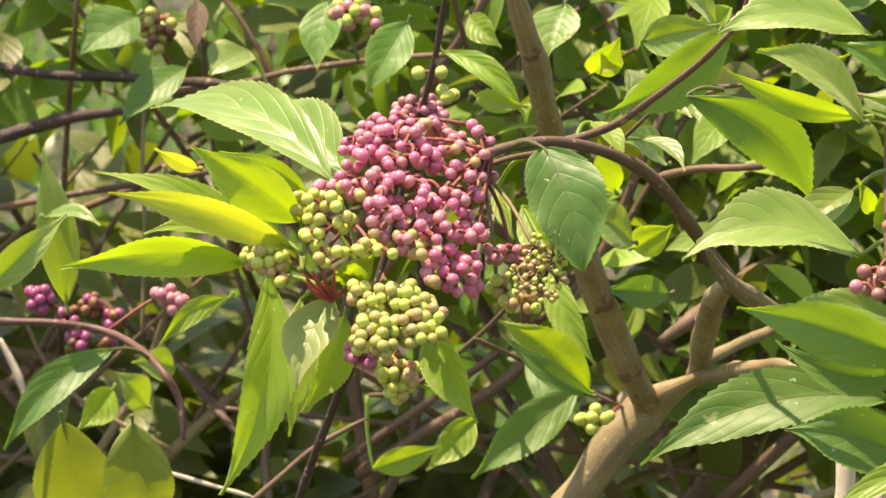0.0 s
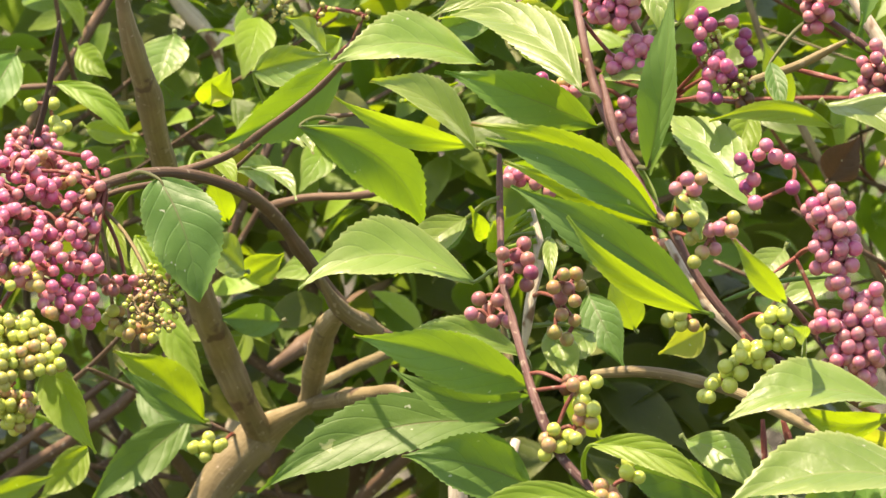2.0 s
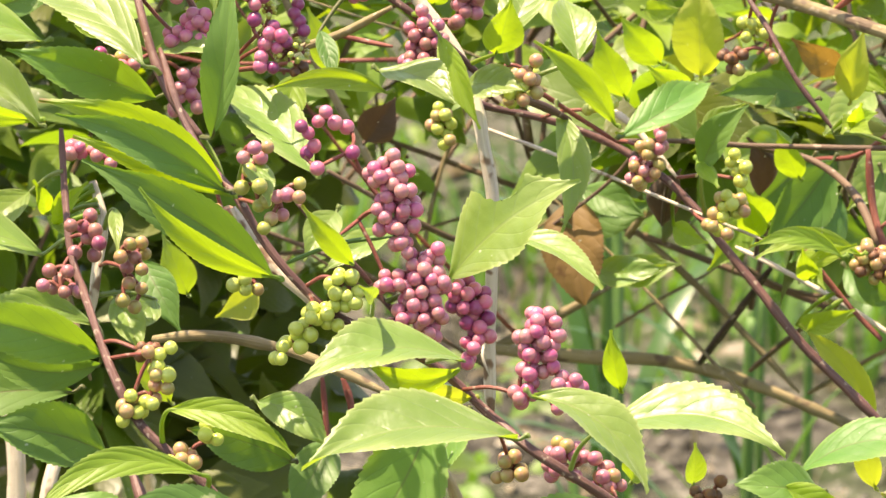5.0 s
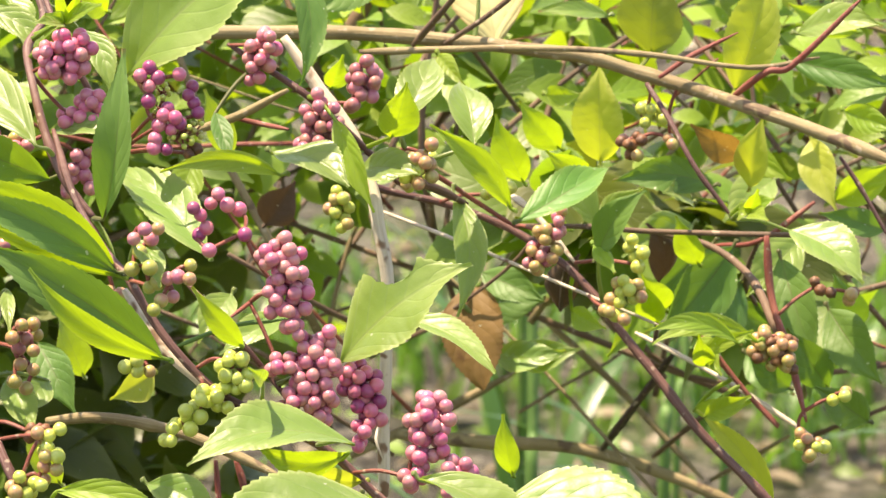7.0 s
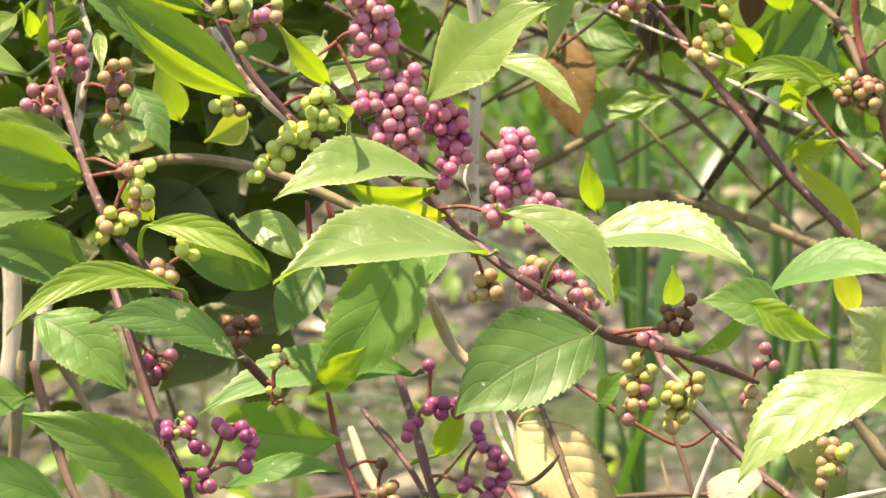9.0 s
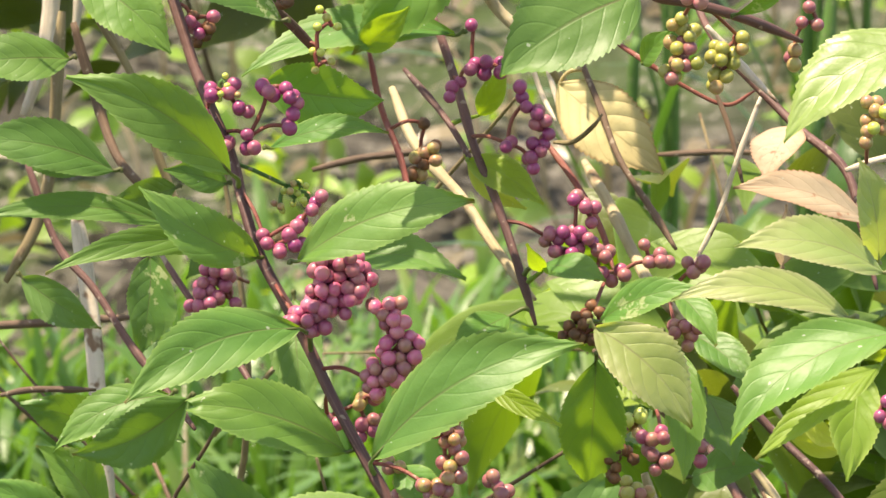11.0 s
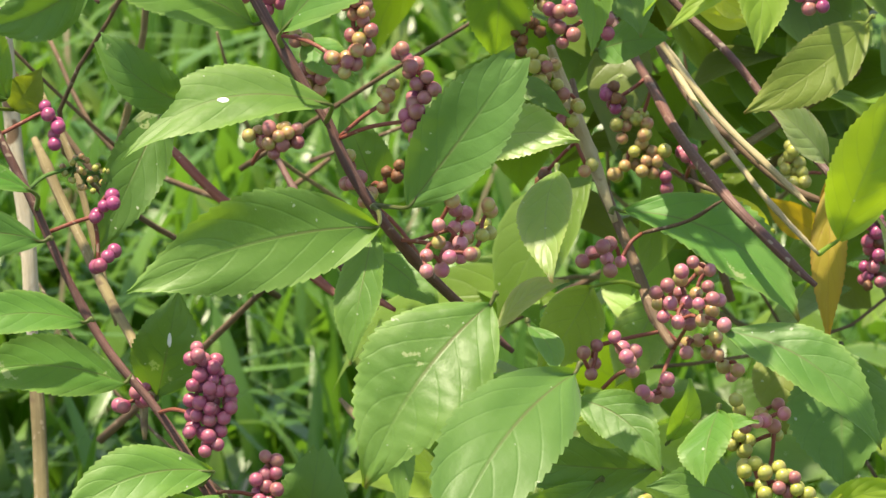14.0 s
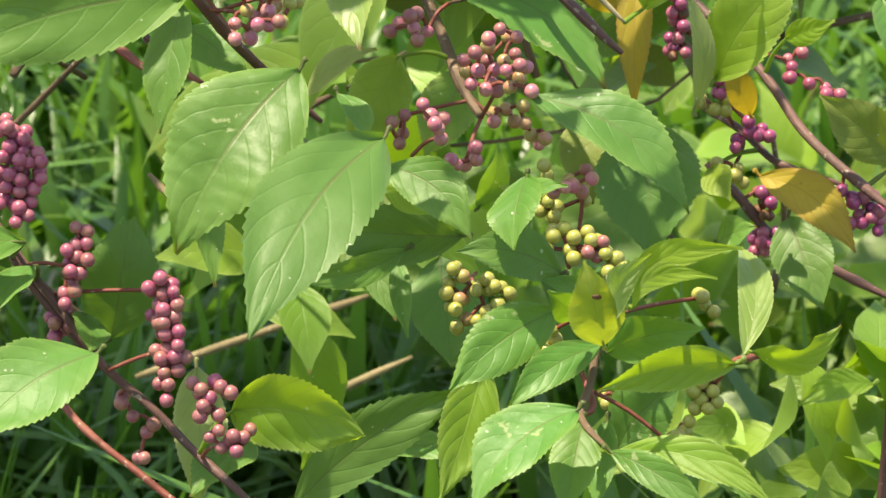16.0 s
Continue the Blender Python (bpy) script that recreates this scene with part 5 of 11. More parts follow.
leaf(b, (0.2065, 1.3786, 0.7042), (0.1883, 1.4146, 0.7224), 0.0145, (-0.17, -0.58, 0.79), "sunny", arc=0.02, sag=0.06, fold=0.3, quilt=0.5)
leaf(b, (0.1690, 1.4016, 0.7317), (0.1840, 1.3879, 0.7342), 0.0090, (-0.43, -0.31, 0.85), "sunny", arc=-0.10, sag=0.06, fold=0.30, stalk=(0.1673, 1.3960, 0.7366))
leaf(b, (0.1571, 1.4488, 0.7565), (0.1747, 1.4327, 0.7457), 0.0079, (-0.24, -0.71, 0.66), "sunny", arc=-0.10, sag=0.06, fold=0.30, stalk=(0.1734, 1.4473, 0.7634))
leaf(b, (0.1490, 1.4583, 0.7624), (0.1683, 1.4421, 0.7515), 0.0076, (-0.54, -0.81, 0.23), "lime", arc=-0.10, sag=0.06, fold=0.30, stalk=(0.1690, 1.4501, 0.7726))
leaf(b, (0.1835, 1.4448, 0.7509), (0.1892, 1.4293, 0.7372), 0.0075, (-0.16, -0.69, 0.71), "sunny", arc=-0.10, sag=0.06, fold=0.30, stalk=(0.1746, 1.4390, 0.7584))
leaf(b, (0.1524, 1.4302, 0.7352), (0.1656, 1.4165, 0.7355), 0.0061, (-0.72, -0.69, -0.03), "lime", sag=0.06, fold=0.30)
leaf(b, (0.1750, 1.4090, 0.7596), (0.1697, 1.3980, 0.7635), 0.0033, (0.91, -0.38, 0.16), "lime", sag=0.06, fold=0.30, stalk=(0.1676, 1.4184, 0.7533))
leaf(b, (0.1750, 1.4090, 0.7596), (0.1776, 1.3980, 0.7695), 0.0034, (-0.11, -0.68, -0.72), "lime", sag=0.06, fold=0.30, stalk=(0.1676, 1.4184, 0.7533))
leaf(b, (0.1753, 1.4119, 0.7591), (0.1723, 1.4019, 0.7703), 0.0029, (-0.11, -0.73, -0.68), "lime", sag=0.06, fold=0.30, stalk=(0.1684, 1.4197, 0.7542))
leaf(b, (0.1746, 1.4060, 0.7597), (0.1822, 1.3939, 0.7665), 0.0049, (-0.87, -0.33, 0.37), "lime", sag=0.06, fold=0.30, stalk=(0.1662, 1.4120, 0.7493))
leaf(b, (0.1746, 1.4059, 0.7594), (0.1658, 1.3952, 0.7621), 0.0045, (0.66, -0.38, 0.65), "sunny", sag=0.06, fold=0.30, stalk=(0.1662, 1.4120, 0.7493))

b = branch("long purple stem hung with pink berry clusters and toothed leaves", (0.3207, 1.3401, 0.6086), "branches of the shrub")
stem(b, "purple", 0.00089, 0.00148, [(0.1700, 1.3943, 0.7346), (0.1733, 1.3787, 0.7201), (0.1790, 1.3650, 0.7097), (0.1833, 1.3541, 0.7046), (0.1888, 1.3481, 0.6949), (0.1950, 1.3422, 0.6867), (0.2037, 1.3389, 0.6784), (0.2161, 1.3324, 0.6723), (0.2306, 1.3340, 0.6633), (0.2426, 1.3289, 0.6520), (0.2506, 1.3179, 0.6458), (0.2639, 1.3131, 0.6375), (0.2760, 1.3160, 0.6285), (0.2870, 1.3204, 0.6242), (0.3008, 1.3238, 0.6189), (0.3187, 1.3328, 0.6091)], knots=0.045)
stem(b, "purple", 0.00087, 0.00059, [(0.1974, 1.3488, 0.7038), (0.2048, 1.3459, 0.6955), (0.2125, 1.3457, 0.6866), (0.2185, 1.3476, 0.6787), (0.2240, 1.3373, 0.6722)])
stem(b, "pale", 0.00140, 0.00154, [(0.1830, 1.3591, 0.7007), (0.1874, 1.3550, 0.6935), (0.1923, 1.3498, 0.6866), (0.1989, 1.3457, 0.6809), (0.2055, 1.3435, 0.6745), (0.2143, 1.3410, 0.6678)])
stem(b, "red", 0.00060, 0.00048, [(0.2206, 1.3601, 0.7005), (0.2137, 1.3528, 0.6980), (0.2069, 1.3456, 0.6955)])
cluster(b, (0.2206, 1.3601, 0.7005), [(0.2068, 1.3630, 0.7238, 0.0010), (0.2098, 1.3658, 0.7200, 0.0010), (0.2135, 1.3689, 0.7178, 0.0010), (0.2136, 1.3617, 0.7133, 0.0010), (0.2029, 1.3672, 0.7118, 0.0010), (0.2045, 1.3603, 0.7096, 0.0010), (0.2034, 1.3663, 0.7177, 0.0010), (0.2068, 1.3703, 0.7196, 0.0010), (0.2014, 1.3649, 0.7192, 0.0010), (0.2045, 1.3675, 0.7142, 0.0010)], "mmv")
cluster(b, (0.2133, 1.3524, 0.6979), [(0.2212, 1.3502, 0.7127, 0.0022), (0.2177, 1.3501, 0.7099, 0.0022), (0.2211, 1.3494, 0.7093, 0.0025), (0.2246, 1.3492, 0.7107, 0.0020), (0.2232, 1.3485, 0.7066, 0.0025), (0.2197, 1.3488, 0.7051, 0.0022), (0.2252, 1.3480, 0.7059, 0.0022), (0.2189, 1.3480, 0.7010, 0.0022), (0.2231, 1.3475, 0.7018, 0.0025), (0.2259, 1.3472, 0.7025, 0.0020), (0.2189, 1.3471, 0.6969, 0.0017), (0.2216, 1.3466, 0.6970, 0.0022), (0.2244, 1.3464, 0.6977, 0.0020), (0.2230, 1.3458, 0.6943, 0.0022), (0.2243, 1.3448, 0.6909, 0.0020), (0.2277, 1.3438, 0.6889, 0.0022)], "mppp", label="long drooping cluster of pink berries")
cluster(b, (0.2133, 1.3524, 0.6979), [(0.2312, 1.3435, 0.6903, 0.0020), (0.2263, 1.3434, 0.6861, 0.0025), (0.2304, 1.3427, 0.6862, 0.0025), (0.2325, 1.3417, 0.6835, 0.0020), (0.2228, 1.3433, 0.6833, 0.0025), (0.2283, 1.3423, 0.6828, 0.0025), (0.2193, 1.3439, 0.6833, 0.0022), (0.2248, 1.3422, 0.6800, 0.0025), (0.2289, 1.3412, 0.6787, 0.0025), (0.2227, 1.3415, 0.6758, 0.0025), (0.2268, 1.3407, 0.6752, 0.0028), (0.2309, 1.3400, 0.6753, 0.0020), (0.2205, 1.3411, 0.6724, 0.0020), (0.2281, 1.3397, 0.6719, 0.0025), (0.2253, 1.3396, 0.6698, 0.0020)], "mppp", label="long drooping cluster of pink berries")
cluster(b, (0.2200, 1.3449, 0.6770), [(0.2379, 1.3522, 0.6788, 0.0020), (0.2413, 1.3517, 0.6795, 0.0023), (0.2441, 1.3508, 0.6775, 0.0023), (0.2385, 1.3511, 0.6747, 0.0020), (0.2420, 1.3505, 0.6747, 0.0023), (0.2447, 1.3497, 0.6734, 0.0020), (0.2419, 1.3495, 0.6706, 0.0023), (0.2439, 1.3485, 0.6679, 0.0020), (0.2411, 1.3484, 0.6658, 0.0020), (0.2399, 1.3478, 0.6623, 0.0017)], "mmv")
cluster(b, (0.2356, 1.3319, 0.6586), [(0.2526, 1.3256, 0.6774, 0.0025), (0.2560, 1.3248, 0.6768, 0.0020), (0.2497, 1.3252, 0.6734, 0.0020), (0.2531, 1.3245, 0.6734, 0.0025), (0.2565, 1.3237, 0.6727, 0.0020), (0.2509, 1.3239, 0.6693, 0.0022), (0.2543, 1.3231, 0.6686, 0.0022), (0.2500, 1.3231, 0.6652, 0.0022), (0.2528, 1.3224, 0.6645, 0.0022), (0.2556, 1.3222, 0.6659, 0.0017), (0.2506, 1.3219, 0.6611, 0.0022), (0.2484, 1.3218, 0.6591, 0.0020), (0.2582, 1.3208, 0.6625, 0.0022), (0.2616, 1.3200, 0.6619, 0.0020), (0.2594, 1.3197, 0.6591, 0.0022), (0.2635, 1.3189, 0.6592, 0.0017), (0.2573, 1.3196, 0.6571, 0.0017)], "pppm", label="pink berry cluster on a short stalk")
cluster(b, (0.1977, 1.3412, 0.6841), [(0.2047, 1.3361, 0.6870, 0.0020), (0.2082, 1.3358, 0.6876, 0.0017), (0.2060, 1.3353, 0.6842, 0.0022), (0.2087, 1.3346, 0.6829, 0.0020), (0.2052, 1.3346, 0.6808, 0.0020), (0.2023, 1.3347, 0.6795, 0.0017), (0.1989, 1.3351, 0.6788, 0.0022), (0.1980, 1.3344, 0.6754, 0.0020), (0.1952, 1.3346, 0.6748, 0.0020), (0.1951, 1.3338, 0.6714, 0.0022), (0.1916, 1.3343, 0.6714, 0.0017), (0.1901, 1.3339, 0.6687, 0.0017), (0.2036, 1.3339, 0.6768, 0.0017)], "g", label="string of unripe green berries")
cluster(b, (0.1836, 1.3538, 0.7041), [(0.1839, 1.3318, 0.7216, 0.0010), (0.1879, 1.3353, 0.7214, 0.0010), (0.1864, 1.3389, 0.7179, 0.0010), (0.1817, 1.3337, 0.7191, 0.0010), (0.1836, 1.3366, 0.7149, 0.0010), (0.1851, 1.3297, 0.7126, 0.0010), (0.1819, 1.3342, 0.7116, 0.0010), (0.1883, 1.3363, 0.7071, 0.0010), (0.1922, 1.3301, 0.7098, 0.0010), (0.1958, 1.3340, 0.7117, 0.0010), (0.1946, 1.3276, 0.7096, 0.0010), (0.1895, 1.3325, 0.7093, 0.0010), (0.1862, 1.3365, 0.7063, 0.0010), (0.1880, 1.3296, 0.7044, 0.0010), (0.1916, 1.3332, 0.7049, 0.0010), (0.1857, 1.3276, 0.7031, 0.0010), (0.1904, 1.3320, 0.7080, 0.0010)], "oohp")
cluster(b, (0.2722, 1.3151, 0.6313), [(0.2601, 1.3308, 0.6417, 0.0025), (0.2636, 1.3299, 0.6410, 0.0025), (0.2670, 1.3291, 0.6404, 0.0020), (0.2586, 1.3300, 0.6376, 0.0023), (0.2627, 1.3290, 0.6369, 0.0023), (0.2710, 1.3270, 0.6356, 0.0025), (0.2730, 1.3262, 0.6343, 0.0020), (0.2680, 1.3266, 0.6322, 0.0017)], "ppo")
cluster(b, (0.2426, 1.3289, 0.6520), [(0.2489, 1.3399, 0.6383, 0.0020), (0.2501, 1.3387, 0.6349, 0.0023), (0.2472, 1.3389, 0.6335, 0.0017)], "oo")
cluster(b, (0.2766, 1.3162, 0.6282), [(0.2883, 1.2999, 0.6371, 0.0019), (0.2917, 1.2993, 0.6378, 0.0019), (0.2895, 1.2988, 0.6345, 0.0019), (0.2930, 1.2984, 0.6358, 0.0017), (0.2945, 1.2994, 0.6406, 0.0014), (0.2868, 1.2992, 0.6337, 0.0017)], "d")
cluster(b, (0.2812, 1.3181, 0.6265), [(0.2841, 1.3066, 0.6297, 0.0017), (0.2861, 1.3060, 0.6290, 0.0014)], "p")
cluster(b, (0.287, 1.3204, 0.6242), [(0.2854, 1.3267, 0.6171, 0.002), (0.2881, 1.3255, 0.6151, 0.0017), (0.2845, 1.3255, 0.6123, 0.002), (0.2872, 1.3245, 0.611, 0.0017), (0.285, 1.3241, 0.6082, 0.0023), (0.2827, 1.3236, 0.6048, 0.002), (0.2884, 1.323, 0.6069, 0.0017)], "qoh")
cluster(b, (0.2914, 1.3215, 0.6226), [(0.2963, 1.3295, 0.6077, 0.0023), (0.2991, 1.3285, 0.6064, 0.002), (0.3013, 1.3288, 0.6092, 0.0017), (0.3014, 1.3297, 0.6122, 0.0014), (0.2968, 1.3282, 0.6036, 0.002), (0.2953, 1.3277, 0.6009, 0.0017)], "hho")
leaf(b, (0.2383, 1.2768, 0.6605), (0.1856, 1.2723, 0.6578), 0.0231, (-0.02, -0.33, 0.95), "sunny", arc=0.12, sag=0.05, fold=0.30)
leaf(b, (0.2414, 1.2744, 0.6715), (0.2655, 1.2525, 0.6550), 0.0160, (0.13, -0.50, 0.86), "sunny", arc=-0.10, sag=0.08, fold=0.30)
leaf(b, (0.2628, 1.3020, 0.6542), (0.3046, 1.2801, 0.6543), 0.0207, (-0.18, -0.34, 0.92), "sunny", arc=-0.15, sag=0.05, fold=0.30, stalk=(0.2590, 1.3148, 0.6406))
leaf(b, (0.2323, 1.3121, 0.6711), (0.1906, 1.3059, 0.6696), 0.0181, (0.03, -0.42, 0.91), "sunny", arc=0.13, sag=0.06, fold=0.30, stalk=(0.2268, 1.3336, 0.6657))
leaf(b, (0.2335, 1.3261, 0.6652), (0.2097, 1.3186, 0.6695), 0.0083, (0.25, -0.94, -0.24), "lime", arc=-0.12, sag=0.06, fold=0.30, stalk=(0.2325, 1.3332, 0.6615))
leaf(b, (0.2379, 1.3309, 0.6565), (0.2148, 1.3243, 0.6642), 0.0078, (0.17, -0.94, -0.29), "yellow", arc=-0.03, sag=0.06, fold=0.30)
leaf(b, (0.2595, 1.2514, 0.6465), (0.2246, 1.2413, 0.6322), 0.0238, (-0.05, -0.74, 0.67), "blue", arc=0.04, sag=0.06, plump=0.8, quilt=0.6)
leaf(b, (0.2344, 1.3675, 0.6437), (0.2062, 1.3495, 0.6073), 0.0218, (0.07, -0.91, 0.40), arc=-0.06, sag=0.06, plump=0.5)
leaf(b, (0.2461, 1.3800, 0.6391), (0.2288, 1.3651, 0.6195), 0.0160, (-0.57, -0.33, 0.75), arc=-0.05, sag=0.06, plump=0.5)
leaf(b, (0.2200, 1.4340, 0.6189), (0.2073, 1.4192, 0.6037), 0.0129, (-0.02, -0.71, 0.70), "blue", sag=0.06, plump=0.5)
leaf(b, (0.2367, 1.3531, 0.6818), (0.2658, 1.3413, 0.7090), 0.0245, (-0.69, -0.49, 0.53), "sunny", arc=-0.03, sag=0.05, fold=0.30, notch=(0.42, 0.74, 0.62), stalk=(0.2191, 1.3465, 0.6780), label="pale green leaf with a bitten edge")
leaf(b, (0.2583, 1.3887, 0.6838), (0.2794, 1.3698, 0.6739), 0.0100, (0.06, -0.41, 0.91), "sunny", arc=-0.06, sag=0.06, fold=0.30)
leaf(b, (0.2274, 1.4029, 0.7252), (0.2445, 1.3865, 0.7197), 0.0136, (-0.07, -0.38, 0.92), "sunny", arc=-0.08, sag=0.06, fold=0.30)
leaf(b, (0.2282, 1.3942, 0.7210), (0.1965, 1.3873, 0.7242), 0.0056, (0.21, -0.98, 0.00), "lime", arc=0.12, sag=0.06, fold=0.30)
leaf(b, (0.2079, 1.3290, 0.6921), (0.1948, 1.3222, 0.7080), 0.0059, (0.09, -0.94, -0.33), "lime", sag=0.06, fold=0.30, stalk=(0.2081, 1.3458, 0.6918))
leaf(b, (0.1838, 1.3413, 0.7174), (0.1873, 1.3266, 0.7090), 0.0075, (0.21, -0.44, 0.87), "sunny", sag=0.06, fold=0.30, stalk=(0.1833, 1.3541, 0.7046))
leaf(b, (0.3028, 1.4522, 0.6945), (0.3308, 1.4659, 0.7079), 0.0125, (-0.45, -0.72, 0.52), "green", arc=0.06, sag=0.06, fold=0.3, label="dark leaf with a pale edge")
leaf(b, (0.2835, 1.367, 0.6471), (0.279, 1.3595, 0.664), 0.0063, (-0.26, -0.8, -0.54), "lime", sag=0.06, fold=0.3)
leaf(b, (0.2836, 1.3535, 0.6264), (0.2842, 1.3440, 0.6386), 0.0065, (-0.66, -0.61, -0.44), "sunny", sag=0.06, fold=0.30)
leaf(b, (0.3071, 1.3853, 0.6159), (0.3056, 1.3764, 0.6288), 0.0059, (-0.06, -0.86, 0.51), "sunny", sag=0.06, fold=0.3)
leaf(b, (0.3098, 1.2656, 0.6466), (0.2879, 1.2595, 0.6521), 0.0133, (0.35, -0.66, 0.67), arc=-0.06, sag=0.10, plump=0.5)
leaf(b, (0.3000, 1.2608, 0.6499), (0.3142, 1.2432, 0.6450), 0.0087, (-0.76, -0.64, 0.09), "lime", sag=0.06, plump=0.5)
leaf(b, (0.2933, 1.2960, 0.6276), (0.3056, 1.2851, 0.6441), 0.0043, (-0.44, -0.86, -0.25), arc=0.10, sag=0.06, plump=0.5)
leaf(b, (0.3139, 1.3029, 0.6408), (0.3454, 1.2845, 0.6497), 0.0153, (-0.43, -0.33, 0.84), arc=-0.16, sag=0.06, plump=0.5)
leaf(b, (0.3325, 1.2552, 0.6307), (0.3212, 1.2508, 0.6498), 0.0180, (0.51, -0.85, 0.10), "pale", arc=0.10, sag=0.06, plump=0.5)
leaf(b, (0.3271, 1.2237, 0.6395), (0.2865, 1.2152, 0.6204), 0.0209, (-0.29, -0.49, 0.83), "sunny", arc=0.1, sag=0.06, plump=0.5, quilt=0.4)
leaf(b, (0.2113, 1.3192, 0.6857), (0.2069, 1.3087, 0.6912), 0.0044, (0.81, -0.50, -0.32), "sunny", sag=0.06, fold=0.30, stalk=(0.2128, 1.3341, 0.6739))

b = branch("slim purple stem with lime-edged leaves and small berries", (0.1864, 1.3223, 0.6234), "branches of the shrub")
stem(b, "purple", 0.00090, 0.00126, [(0.1466, 1.4109, 0.7115), (0.1461, 1.3996, 0.6946), (0.1453, 1.3822, 0.6852), (0.1478, 1.3638, 0.6740), (0.1506, 1.3453, 0.6632), (0.1562, 1.3342, 0.6527), (0.1667, 1.3228, 0.6437), (0.1768, 1.3156, 0.6337), (0.1861, 1.3224, 0.6234), (0.1950, 1.3258, 0.6125)])
stem(b, "pale", 0.0016, 0.00131, [(0.1552, 1.416, 0.6961), (0.1568, 1.4085, 0.6859), (0.1539, 1.4014, 0.6756), (0.152, 1.3989, 0.6632)])
stem(b, "tan", 0.00116, 0.00102, [(0.1478, 1.4108, 0.6681), (0.1492, 1.4090, 0.6605), (0.1504, 1.4025, 0.6553), (0.1520, 1.4007, 0.6475)])
cluster(b, (0.1455, 1.3877, 0.6882), [(0.1454, 1.3798, 0.6928, 0.0010), (0.1487, 1.3834, 0.6926, 0.0010), (0.1511, 1.3874, 0.6939, 0.0010), (0.1512, 1.3807, 0.6917, 0.0010), (0.1493, 1.3845, 0.6887, 0.0010), (0.1515, 1.3781, 0.6891, 0.0010), (0.1462, 1.3823, 0.6853, 0.0010), (0.1515, 1.3852, 0.6838, 0.0010)], "qqw")
cluster(b, (0.1453, 1.3822, 0.6852), [(0.1368, 1.3706, 0.6805, 0.0010), (0.1390, 1.3749, 0.6828, 0.0010), (0.1416, 1.3780, 0.6801, 0.0010), (0.1432, 1.3722, 0.6830, 0.0010), (0.1447, 1.3750, 0.6779, 0.0010), (0.1413, 1.3695, 0.6788, 0.0010), (0.1462, 1.3726, 0.6777, 0.0010), (0.1402, 1.3778, 0.6780, 0.0010)], "qqp")
cluster(b, (0.1545, 1.4025, 0.6768), [(0.1601, 1.3845, 0.6863, 0.001), (0.1637, 1.388, 0.6862, 0.001), (0.1654, 1.3911, 0.6824, 0.001), (0.1617, 1.3856, 0.6831, 0.001), (0.16, 1.3892, 0.6793, 0.001), (0.1636, 1.3827, 0.6805, 0.001), (0.1604, 1.3864, 0.6763, 0.001), (0.1637, 1.3896, 0.674, 0.001), (0.1587, 1.3838, 0.6725, 0.001), (0.162, 1.387, 0.6702, 0.001), (0.1583, 1.3842, 0.6835, 0.001)], "qoo")
cluster(b, (0.1498, 1.3502, 0.6660), [(0.1597, 1.3381, 0.6696, 0.0020), (0.1632, 1.3378, 0.6703, 0.0017), (0.1603, 1.3372, 0.6662, 0.0020), (0.1633, 1.3366, 0.6655, 0.0017), (0.1615, 1.3360, 0.6621, 0.0020), (0.1586, 1.3355, 0.6588, 0.0020), (0.1564, 1.3353, 0.6568, 0.0017), (0.1522, 1.3357, 0.6568, 0.0022), (0.1544, 1.3362, 0.6595, 0.0017), (0.1515, 1.3353, 0.6548, 0.0017)], "ggo")
cluster(b, (0.1491, 1.3551, 0.6689), [(0.1578, 1.3458, 0.6685, 0.0017), (0.1606, 1.3457, 0.6692, 0.0014)], "d")
cluster(b, (0.1656, 1.3240, 0.6447), [(0.1696, 1.3176, 0.6550, 0.0019), (0.1709, 1.3169, 0.6530, 0.0017), (0.1632, 1.3170, 0.6497, 0.0019), (0.1611, 1.3170, 0.6487, 0.0014), (0.1652, 1.3164, 0.6484, 0.0017)], "ggo")
cluster(b, (0.1798, 1.3177, 0.6304), [(0.1798, 1.3111, 0.6362, 0.0017), (0.1825, 1.3109, 0.6369, 0.0019), (0.1859, 1.3103, 0.6362, 0.0019), (0.1831, 1.3099, 0.6335, 0.0019), (0.1865, 1.3098, 0.6348, 0.0014)], "d")
cluster(b, (0.1903, 1.324, 0.6182), [(0.1935, 1.3224, 0.6271, 0.0017), (0.1955, 1.3214, 0.6247, 0.0017), (0.1932, 1.3209, 0.622, 0.0017), (0.1963, 1.3207, 0.6226, 0.0014), (0.1923, 1.3195, 0.6166, 0.0017), (0.1943, 1.3185, 0.6141, 0.0017), (0.1921, 1.3186, 0.6132, 0.0014)], "hg", buds=0.6)
cluster(b, (0.1901, 1.3912, 0.6740), [(0.1867, 1.3825, 0.6746, 0.0017), (0.1896, 1.3824, 0.6760, 0.0020), (0.1918, 1.3820, 0.6753, 0.0017)], "og")
leaf(b, (0.1607, 1.3200, 0.6602), (0.1879, 1.3020, 0.6529), 0.0076, (-0.37, -0.77, 0.51), "lime", arc=-0.10, sag=0.06, fold=0.30, stalk=(0.1606, 1.3294, 0.6489))
leaf(b, (0.1877, 1.3535, 0.6522), (0.2031, 1.3366, 0.6442), 0.0101, (-0.41, -0.67, 0.62), "sunny", arc=-0.10, sag=0.06, fold=0.30)
leaf(b, (0.1659, 1.3008, 0.6490), (0.1236, 1.2913, 0.6429), 0.0076, (0.09, -0.80, 0.60), "lime", arc=0.17, sag=0.06, plump=0.5, stalk=(0.1704, 1.3201, 0.6400))
